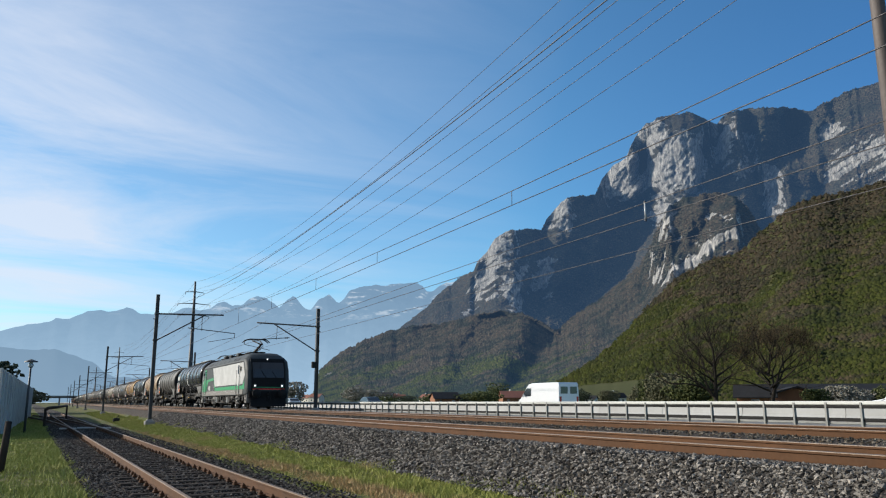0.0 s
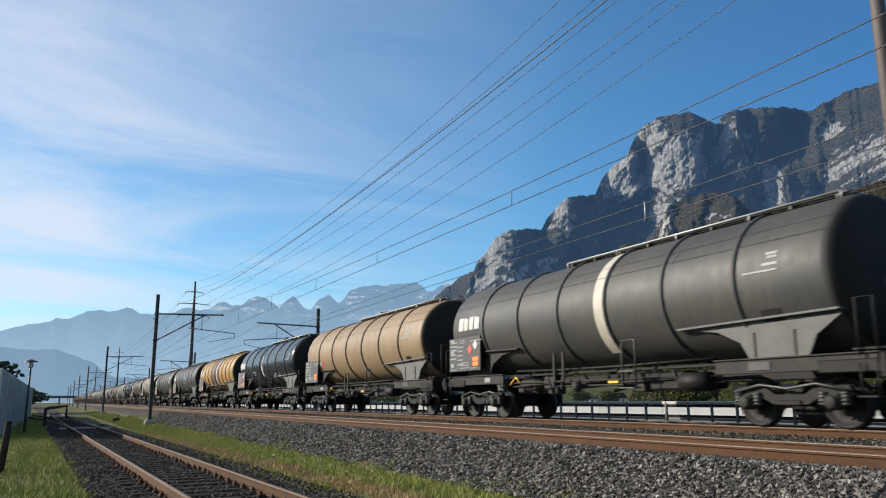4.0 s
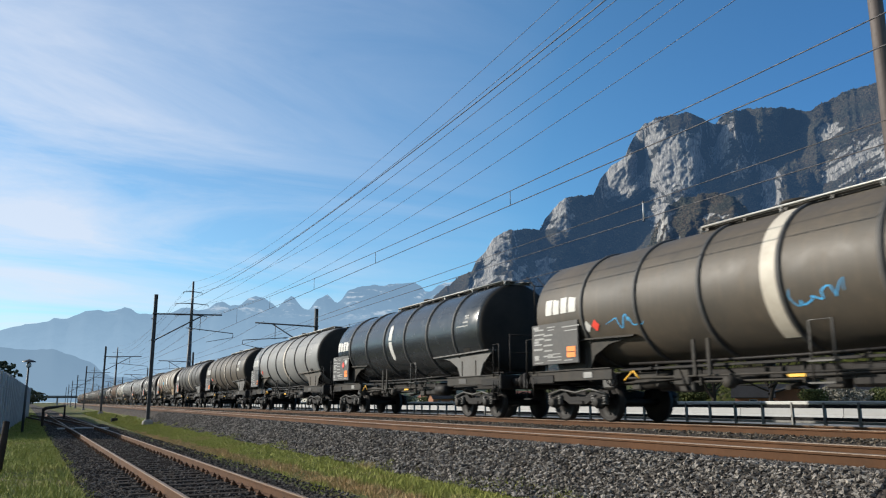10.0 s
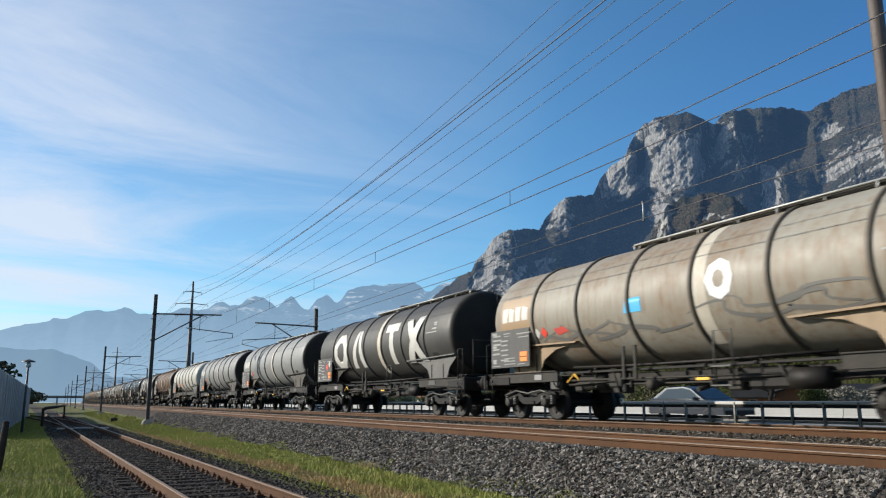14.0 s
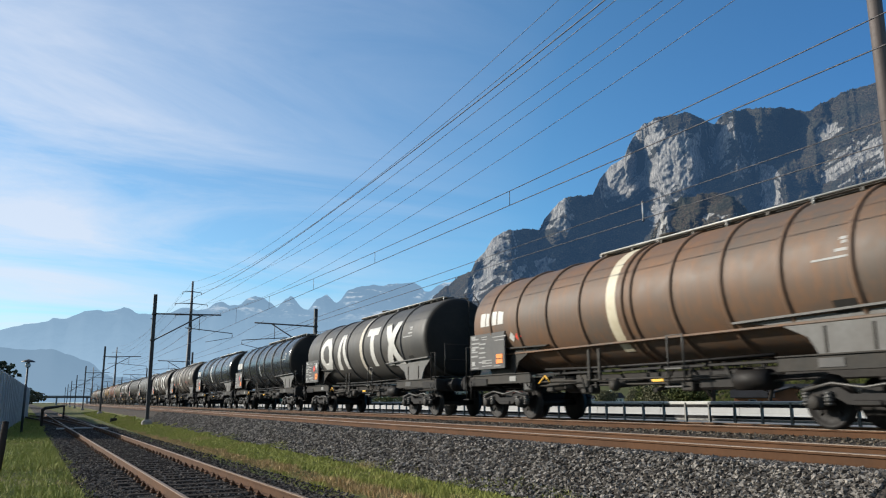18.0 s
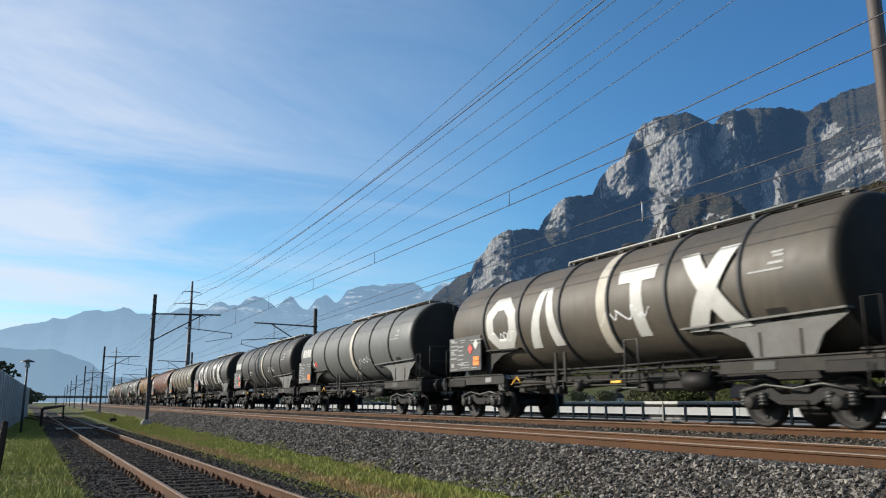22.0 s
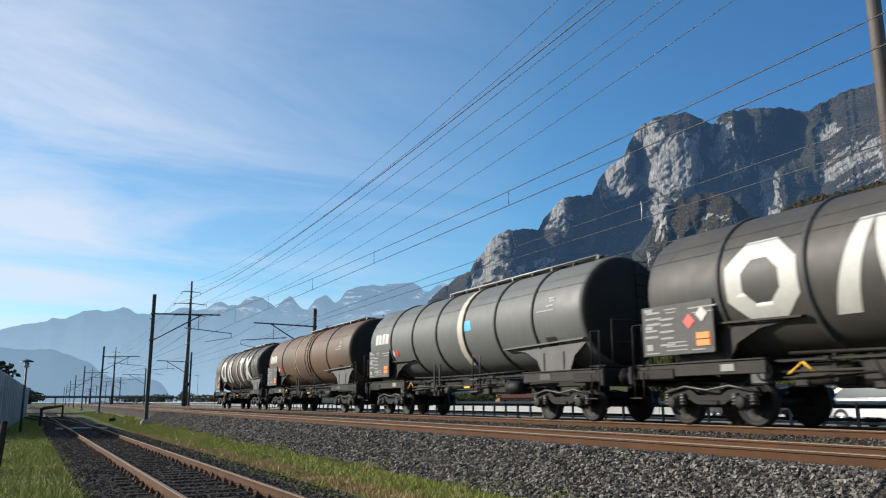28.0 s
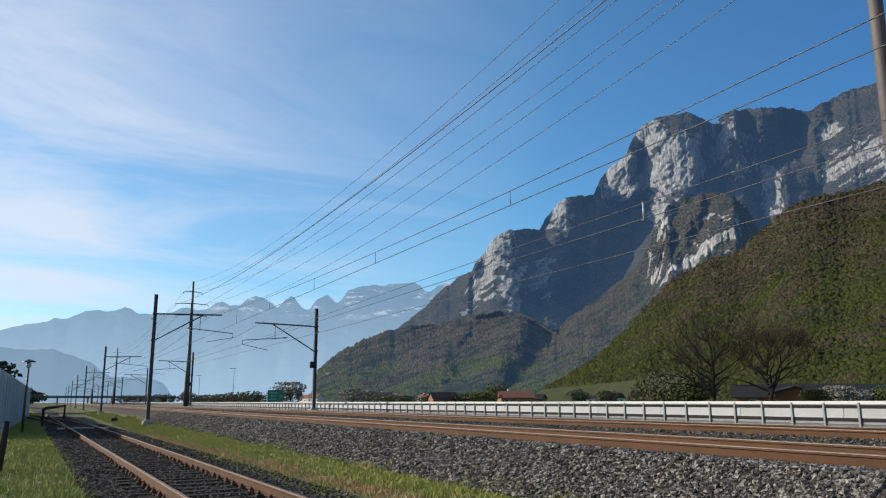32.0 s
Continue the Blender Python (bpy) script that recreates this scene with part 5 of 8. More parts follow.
def build_engine():
    e = thing("electric_engine", "four-axle electric engine in grey, white and green, hauling tank wagons", "locomotive")
    part("body", engine_body(), M_anth, e, "anthracite engine body with sloped cabs")
    for sd in (-1, 1):
        part("side_panel", plate([(3.45, 3.17), (2.45, 1.70), (-7.90, 1.70), (-8.50, 2.32), (-7.95, 3.17)], sd), M_ewhite, e, "large grimy white side panel")
        # grey edge, green band and grey sill under it
        part("green_band", plate([(2.3, 1.60), (-7.9, 1.60), (-8.45, 1.95), (-8.45, 1.36), (2.1, 1.36)], sd), M_green, e, "green stripe")
        part("green_field", plate([(8.1, 2.20), (6.1, 2.30), (6.1, 1.36), (8.1, 1.36)], sd), M_green, e, "green field by the rear cab")
        part("green_band", plate([(6.095, 2.30), (3.1, 2.42), (2.95, 2.20), (5.3, 2.14), (6.095, 1.7)], sd), M_green, e, "green stripe")
        part("green_band", plate([(3.0, 2.19), (2.72, 2.05), (2.12, 1.37), (2.35, 1.37)], sd), M_green, e)
        part("emblem", plate([(5.3, 1.60), (5.05, 1.78), (4.45, 1.78), (4.45, 1.42), (5.05, 1.42)], sd, 0.01), M_ewhite, e, "plain white arrow-shaped emblem")
        part("emblem", plate([(3.25, 1.86), (3.05, 1.86), (2.85, 1.62), (3.05, 1.38), (3.25, 1.38), (3.05, 1.62)], sd, 0.01), M_egrey, e, "grey chevron")
        sk = part("skirt", plate([(8.05, 1.35), (-8.05, 1.35), (-8.05, 1.0), (8.05, 1.0)], sd, 0.02), M_skirt, e, "dusty grey side skirt")
        rng = random.Random(3)
        for k in range(22):
            y = 7.0 - k * 0.66 + rng.uniform(-0.15, 0.15)
            part("print_bar", Shape().box((sd * 1.525, y, 1.2 + rng.uniform(-0.08, 0.06)), (0.006, rng.uniform(0.05, 0.3), rng.uniform(0.015, 0.03))), M_white, sk)
        for y in (1.9, 1.55, -1.6, -2.0, -5.2):
            part("round_socket", Shape().lathe([(0, 0.085), (0.008, 0.07), (0.008, 0)], 12, "x", (sd * 1.522, y, 1.22)), M_black, sk)
        for y, front in ((-6.55, True), (6.75, False)):
            d = part("cab_door", plate([(y - 0.36, 1.05), (y - 0.36, 3.14), (y + 0.36, 3.14), (y + 0.36, 1.05)], sd, 0.016, 0.004), M_ewhite if front else M_green, e, "cab side door")
            if front:
                part("door_stripe", plate([(y - 0.355, 1.36), (y - 0.355, 1.60), (y + 0.355, 1.60), (y + 0.355, 1.36)], sd, 0.006, 0.021), M_green, d, "green stripe across the door")
                part("door_foot", plate([(y - 0.355, 1.055), (y - 0.355, 1.355), (y + 0.355, 1.355), (y + 0.355, 1.055)], sd, 0.006, 0.021), M_skirt, d, "grey foot of the door")
            part("door_window", plate([(y - 0.20, 2.42), (y - 0.20, 3.0), (y + 0.20, 3.0), (y + 0.20, 2.42)], sd, 0.012, 0.022), M_glass, d)
            for q in (-0.46, 0.46):
                part("handrail", Shape().tube([(sd * 1.58, y + q, 1.05), (sd * 1.58, y + q, 2.7)], 0.024, 6), M_white, d, "white handrail")
            st = Shape()
            for q in (-0.26, 0.26):
                st.tube([(sd * 1.46, y + q, 0.98), (sd * 1.46, y + q, 0.42)], 0.022, 6)
            for z in (0.45, 0.66, 0.87):
                st.box((sd * 1.44, y, z), (0.16, 0.52, 0.03))
            part("steps", st, M_egrey, e)
        for y in (-8.55, 8.55):
            s = Shape().box((sd * 1.28, y, 0.74), (0.28, 0.66, 0.62), 0.03)
            fr = part("buffer_beam_step", s, M_skirt, e)
            for z in (0.62, 0.86):
                part("step_hole", Shape().box((sd * 1.425, y, z), (0.01, 0.34, 0.15), 0.004), M_black, fr)
        # roof edge gutter
        part("gutter", Shape().box((sd * 1.49, 0, 3.24), (0.05, 15.4, 0.06), 0.015), M_black, e)
        for k, y in enumerate((-5.2, -3.4, -1.6, 0.2, 2.0, 3.8, 5.4)):
            part("roof_grille", Shape().box((sd * 1.33, y, 3.49), (0.02, 1.5, 0.26), 0.005, Euler((0, sd * radians(-40), 0))), M_black if k in (0, 6) else M_anth, e)
    # roof equipment
    pantograph(e, -4.75, True)
    pantograph(e, 5.0, False)
    for k, y in enumerate((-3.0, -1.8, -0.4, 0.9, 2.0, 3.2)):
        s = Shape().box((0.1 - 0.2 * (k % 2), y, 3.98), (0.9 + 0.3 * (k % 2), 0.8, 0.22), 0.03)
        s.tube([(-0.5, y - 0.6, 4.12), (-0.5, y + 0.6, 4.16)], 0.03, 6)
        part("roof_box", s, M_black, e)
        part("roof_insulator", Shape().lathe([(-0.2, 0.05), (-0.14, 0.09), (-0.08, 0.05), (-0.02, 0.09), (0.04, 0.05), (0.1, 0.09), (0.16, 0.04)], 10, "z", (0.55 - 1.1 * (k % 2), y + 0.55, 4.05)), M_insulator, e)
    part("roof_cable", Shape().tube([(0.45, -4.5, 4.28), (0.45, -2, 4.24), (0.45, 1, 4.25), (0.45, 4.2, 4.22)], 0.02, 6), M_black, e)
    # cab fronts
    for o in (-1, 1):
        front = part("cab_front", Shape().prism([(o * 9.06, 1.30), (o * 9.07, 1.42), (o * 9.03, 2.06), (o * 8.87, 2.66), (o * 8.56, 3.22), (o * 8.40, 3.40), (o * 8.2, 3.36), (o * 8.5, 2.6), (o * 8.7, 1.30)], -1.16, 1.16, "x"), M_nose, e, "black sloped cab front")
        part("windscreen", Shape().prism([(o * 9.045, 2.10), (o * 8.885, 2.67), (o * 8.62, 3.14), (o * 8.55, 3.08), (o * 8.8, 2.60), (o * 8.98, 2.10)], -1.06, 1.06, "x"), M_glass, front, "dark windscreen")
        for x in (-0.2, 0.5):
            part("wiper", Shape().tube([(x, o * 9.06, 2.12), (x - 0.3, o * 8.92, 2.6)], 0.015, 5), M_rubber, front)
        for x in (-0.92, 0.92):
            part("headlight", Shape().lathe([(o * 0.0, 0.13), (o * 0.03, 0.13), (o * 0.04, 0.09), (o * 0.04, 0.0)], 16, "y", (x, o * 9.05, 1.56)), M_egrey, front, "round headlight")
            if o < 0:
                part("lamp", Shape().lathe([(0, 0.06), (-0.008, 0.05), (-0.01, 0)], 12, "y", (x, -9.09, 1.56)), M_lampglow, front, "lit white lamp")
        part("headlight", Shape().lathe([(0, 0.1), (o * 0.05, 0.1), (o * 0.06, 0)], 14, "y", (0, o * 8.40, 3.36)), M_egrey, front)
        if o < 0:
            part("lamp", Shape().lathe([(0, 0.045), (-0.008, 0.04), (-0.01, 0)], 12, "y", (0, -8.462, 3.36)), M_lampglow, front, "lit white lamp")
        part("red_stripe", Shape().box((0, o * 9.075, 1.34), (2.2, 0.02, 0.07), 0.004), M_red, front)
        part("green_stripe", Shape().box((0, o * 9.07, 1.46), (2.1, 0.02, 0.05), 0.004), M_green, front)
        part("snow_plough", Shape().prism([(o * 8.9, 0.18), (o * 9.2, 0.2), (o * 9.05, 0.75), (o * 8.8, 0.75)], -1.2, 1.2, "x"), M_nose, e, "black snow plough")
        part("front_apron", Shape().box((0, o * 8.95, 0.98), (2.6, 0.2, 0.5), 0.04), M_nose, e)
        for x in (-0.875, 0.875):
            part("buffer", Shape().lathe([(0, 0), (0, 0.16), (o * 0.26, 0.14), (o * 0.26, 0.09), (o * 0.42, 0.09), (o * 0.44, 0.30), (o * 0.49, 0.28), (o * 0.5, 0)], 18, "y", (x, o * 9.0, 1.05)), M_rubber, e, "wide black buffer")
        part("coupling_hook", Shape().tube([(0, o * 9.0, 1.0), (0, o * 9.35, 1.02), (0, o * 9.45, 1.14)], 0.055, 6).tube([(0.05, o * 9.3, 1.0), (0.08, o * 9.4, 0.6), (-0.08, o * 9.4, 0.6), (-0.05, o * 9.3, 1.0)], 0.028, 5), M_black, e)
        part("brake_hose", Shape().tube([(0.35, o * 9.0, 0.95), (0.38, o * 9.2, 0.7), (0.36, o * 9.35, 0.55)], 0.03, 6), M_rubber, e)
        part("rear_mirror", Shape().box((-1.56, o * 7.35, 2.75), (0.08, 0.14, 0.3), 0.03), M_black, e)
        part("apron_grab_rail", Shape().tube([(-1.0, o * 9.09, 1.5), (-1.0, o * 9.1, 2.05)], 0.018, 5), M_black, e)
    # pipes, boxes and cabinets low on the flanks
    rng = random.Random(5)
    for sd in (-1, 1):
        for k in range(16):
            y = -7.6 + k * 1.0 + rng.uniform(-0.2, 0.2)
            a, b = rng.uniform(0.2, 0.5), rng.uniform(0.15, 0.4)
            part("under_box", Shape().box((sd * 1.3, y, 0.92 - b / 2), (0.22, a, b), 0.025), rng.choice((M_frame, M_skirt, M_black)), e)
        for z, y0, y1 in ((0.8, -7.4, -2.0), (0.72, 2.0, 7.4), (0.5, -2.4, 2.4)):
            part("under_pipe", Shape().tube([(sd * 1.36, y0, z), (sd * 1.36, (y0 + y1) / 2, z - 0.05), (sd * 1.36, y1, z)], 0.03, 6), M_frame, e)
        for y in (-6.3, -3.2, 3.2, 6.3):
            part("brake_unit", Shape().box((sd * 1.22, y + 0.75, 0.48), (0.2, 0.22, 0.36), 0.04).tube([(sd * 1.3, y - 0.6, 0.35), (sd * 1.3, y + 0.7, 0.42)], 0.03, 6), M_frame, e)
    # equipment boxes under the floor
    s = Shape().box((0, 0, 0.62), (2.5, 3.4, 0.56), 0.04)
    part("transformer", s, M_frame, e)
    for k, y in enumerate((-2.9, -2.2, 1.3, 2.1, 2.9)):
        part("equipment_box", Shape().box((-1.25, y, 0.66), (0.3, 0.5, 0.45), 0.03), M_egrey if k % 2 else M_frame, e)
    for y in (-4.75, 4.75):
        engine_bogie(e, y)
    return e


def big_wheelset():
    s = Shape()
    for x in (-0.755, 0.755):
        o = 1 if x > 0 else -1
        s.lathe([(x - o * 0.07, 0.1), (x - o * 0.07, 0.655), (x - o * 0.04, 0.655), (x - o * 0.03, 0.628), (x + o * 0.065, 0.62), (x + o * 0.065, 0.54), (x + o * 0.03, 0.52), (x + o * 0.02, 0.2), (x + o * 0.08, 0.17), (x + o * 0.08, 0)], 32, "x")
        for w in range(6):
            s.box((x + o * 0.045, 0.36 * math.cos(w * 1.047), 0.36 * math.sin(w * 1.047)), (0.05, 0.1, 0.1), 0.02)
    return s.tube([(-1.0, 0, 0), (1.0, 0, 0)], 0.1, 10)


MESH["engine_wheelset"] = big_wheelset().mesh("engine_wheelset", M_wheel)
engine = build_engine()
def diamond(y, u, r):
    return [(y, u - r), (y + r, u), (y, u + r), (y - r, u)]


def mark_small(w, y=5.0, u=0.12, mat=None):
    """The owner's small mark near the trailing end, as plain blocks."""
    for k, (a, b) in enumerate(((0.28, 0.40), (0.26, 0.40), (0.26, 0.40), (0.30, 0.40))):
        yy = 6.45 - k * 0.335
        part("mark_block", flank([(yy, u - b / 2), (yy, u + b / 2), (yy - a, u + b / 2 - (0.06 if k % 2 else 0)), (yy - a, u - b / 2)]), mat or M_white, w, "plain white mark")


def mark_big(w):
    """Large white owner's mark along the flank as plain shapes: ring, wedge, slab and crossed bars."""
    for k in range(8):      # a thick eight-sided ring
        a0, a1 = radians(45 * k + 22.5), radians(45 * k + 67.5)
        p = lambda a, r: (3.90 + 0.88 * r * math.cos(a), -0.08 + 0.86 * r * math.sin(a))
        part("mark_block", flank([p(a0, 1.0), p(a1, 1.0), p(a1, 0.52), p(a0, 0.52)]), M_white, w)
    for pts, lift in (([(2.55, -0.90), (1.90, 0.72), (1.62, 0.72), (2.10, -0.90)], 0.009), ([(1.62, 0.72), (1.38, 0.72), (1.03, -0.90), (1.46, -0.90)], 0.009),
                      ([(-1.33, 0.72), (-2.62, 0.72), (-2.58, 0.38), (-1.37, 0.38)], 0.009), ([(-1.80, 0.38), (-2.18, 0.38), (-2.22, -0.90), (-1.82, -0.90)], 0.009),
                      ([(-3.35, 0.72), (-3.85, 0.72), (-5.0, -0.90), (-4.48, -0.90)], 0.055), ([(-4.45, 0.72), (-4.95, 0.72), (-3.88, -0.90), (-3.36, -0.90)], 0.059)):
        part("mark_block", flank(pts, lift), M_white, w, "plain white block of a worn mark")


def band(w, material=None, y=-0.90):
    part("white_band", shell(y, y + 0.34, -52, 78, 0.006, 26), material or M_band, w, "off-white painted band")


def split_mark(w):
    part("white_mark", flank([(0.52, 0.06), (0.22, 0.04), (0.22, 0.50), (0.36, 0.66), (0.52, 0.60)]), M_white, w)
    part("white_mark", flank([(0.50, 0.00), (0.20, -0.02), (0.08, -0.62), (0.20, -0.74), (0.34, -0.70)]), M_white, w)


def stroke(w, path, material, thick, label):
    """One sprayed line on the flank through (along, up) points: a ribbon, thinner at its ends."""
    n = len(path) - 1
    vs = []
    for i, (y, u) in enumerate(path):
        (ya, ua), (yb, ub) = path[max(i - 1, 0)], path[min(i + 1, n)]
        d = math.hypot(yb - ya, ub - ua) or 1.0
        k = thick * (0.35 + 0.65 * math.sin(3.14159 * i / n)) / d
        for o in (-1, 1):
            yy, uu = y - o * k * (ub - ua), u + o * k * (yb - ya)
            r = TANK_R + 0.006 + 0.004 * i / n
            vs.append((-r * math.cos(uu / TANK_R), yy, TANK_Z + r * math.sin(uu / TANK_R)))
    part("graffiti", Shape().add(vs, [(2 * i, 2 * i + 1, 2 * i + 3, 2 * i + 2) for i in range(n)], True), material, w, label)


def scrawl(w, rng, y0, u0, width, height, material, n=8):
    """One long jagged line that spells nothing."""
    knots = [(y0 - width * (k + rng.uniform(-0.9, 0.9)) / (2 * n), u0 + height * rng.uniform(-0.5, 0.5) * (1 if k % 2 else 0.7)) for k in range(2 * n)]
    path = []
    for k in range(1, len(knots) - 2):
        p = knots[k - 1:k + 3]
        for i in range(4):
            q = i / 4
            path.append(tuple(0.5 * (2 * p[1][c] + (p[2][c] - p[0][c]) * q + (2 * p[0][c] - 5 * p[1][c] + 4 * p[2][c] - p[3][c]) * q * q + (3 * p[1][c] - p[0][c] - 3 * p[2][c] + p[3][c]) * q ** 3) for c in (0, 1)))
    stroke(w, path, material, 0.018, "sprayed graffiti scrawl")


def swirl(w, rng, y0, y1, u0, amp, material, thick):
    """A broad sprayed wave that rolls along the lower flank."""
    f, ph, n = rng.uniform(1.6, 2.6), rng.uniform(0, 6.28), 26
    stroke(w, [(y0 + (y1 - y0) * i / n + 0.22 * math.cos(f * 2 * i / 5 + ph), u0 + amp * math.sin(f * i / 5 + ph) * (1 - 0.4 * i / n)) for i in range(n + 1)], material, thick, "faded sweeping graffiti")


M_spray_white = surface("white_spray", (0.62, 0.63, 0.63), 0.6)
M_spray_red = surface("red_spray", (0.45, 0.05, 0.04), 0.6)
M_spray_blue = surface("blue_spray", (0.05, 0.30, 0.55), 0.6)
M_spray_faded = surface("faded_grey_spray", (0.12, 0.115, 0.105), 0.6)
M_spray_dark = surface("dark_spray", (0.03, 0.03, 0.035), 0.6)
M_cream = worn("cream_paint", (0.50, 0.45, 0.33), (0.36, 0.29, 0.19), 3, 25, 0.55)
M_brown_plate = surface("brown_plate", (0.26, 0.17, 0.09), 0.5)

# the train behind the engine, in order: paint, markings, label
TRAIN = (
    ("black", "split", "glossy black tank wagon with a split white mark"),
    ("dark", "band", "dark grey tank wagon with a white band"),
    ("tan", "plain", "rusty tan tank wagon"),
    ("black", "split scrawl", "glossy black tank wagon with pale graffiti"),
    ("yellow", "band yellow", "ochre yellow tank wagon with rust streaks"),
    ("dark", "band blue", "dark grey tank wagon with a blue plate"),
    ("dark", "band plate", "dark grey tank wagon with a pale plate and white band"),
    ("beige", "band fore brownplate", "pale beige tank wagon stained with rust"),
    ("brown", "band scrawlblue plate", "brown-grey tank wagon with blue graffiti"),
    ("black", "split", "glossy black tank wagon with a split white mark"),
    ("grey", "band", "light grey tank wagon with a white band"),
    ("brown", "band scrawldark plate", "brown-grey weathered tank wagon with a white band"),
    ("dark", "band aft", "dark grey tank wagon with a white band"),
    ("beige", "band aft brownplate swirl", "beige tank wagon covered in dark graffiti"),
    ("dark", "big", "dark grey tank wagon with a large white mark"),
    ("grey", "band", "light grey tank wagon with a white band"),
    ("grey", "band", "light grey tank wagon with a white band"),
    ("white", "split placards", "cream white tank wagon with a bright walkway"),
    ("rust", "cream", "rusty brown tank wagon with a cream band"),
    ("dark", "big", "dark grey tank wagon with a large white mark"),
    ("black", "split", "glossy black tank wagon with a split white mark"),
    ("black", "split cage", "black tank wagon with a side ladder cage"),
    ("brown", "band fore scrawl scrawlred plate", "brown tank wagon with white and red graffiti"),
    ("brown", "big scrawl", "brown-grey tank wagon with a large mark and graffiti"),
    ("midgrey", "band scrawl", "mid grey tank wagon with a white band and graffiti"),
    ("dark", "band scrawl", "dark grey tank wagon with graffiti"),
    ("dark", "big", "dark grey tank wagon with a large white mark"),
    ("olive", "band plate", "olive-brown tank wagon with a white band"),
    ("red", "band plate", "red-brown tank wagon with a white band"),
    ("yellow", "band yellow", "ochre yellow tank wagon with rust streaks"),
    ("dark", "big scrawl", "dark grey tank wagon with a large white mark"),
    ("midgrey", "band blue", "mid grey tank wagon with a white band"),
    ("rust", "cream cage", "rusty brown tank wagon with a side ladder cage"),
    ("brown", "big lamp", "brown-grey tank wagon with a large mark at the train's end"),
)
# where each wagon's trailing tank end lies behind the engine's middle
ANCHORS = ((0, 24.3), (1, 41.2), (2, 57.6), (3, 73.7), (4, 90.5), (5, 107.7), (6, 124.6), (7, 141.6), (8, 158.4), (9, 174.8), (10, 191.6), (11, 208.8), (12, 226.5), (13, 243.1), (14, 259.9), (16, 293.8), (17, 310.6), (18, 327.7),
           (19, 345.2), (20, 361.9), (21, 378.7), (22, 396.0), (23, 413.2), (24, 430.5), (25, 446.6), (26, 463.9), (27, 480.7), (28, 497.2), (30, 531.6), (31, 548.2), (32, 564.7), (33, 581.4))


# wagons whose tanks are longer or shorter than the rest: half lengths
HALF = {0: 6.90, 5: 7.05, 6: 7.07, 10: 6.76, 11: 7.05, 12: 6.96, 21: 6.85, 22: 7.0, 31: 7.05}


def repaint(ob, material):
    ob.material_slots[0].link = "OBJECT"
    ob.material_slots[0].material = material


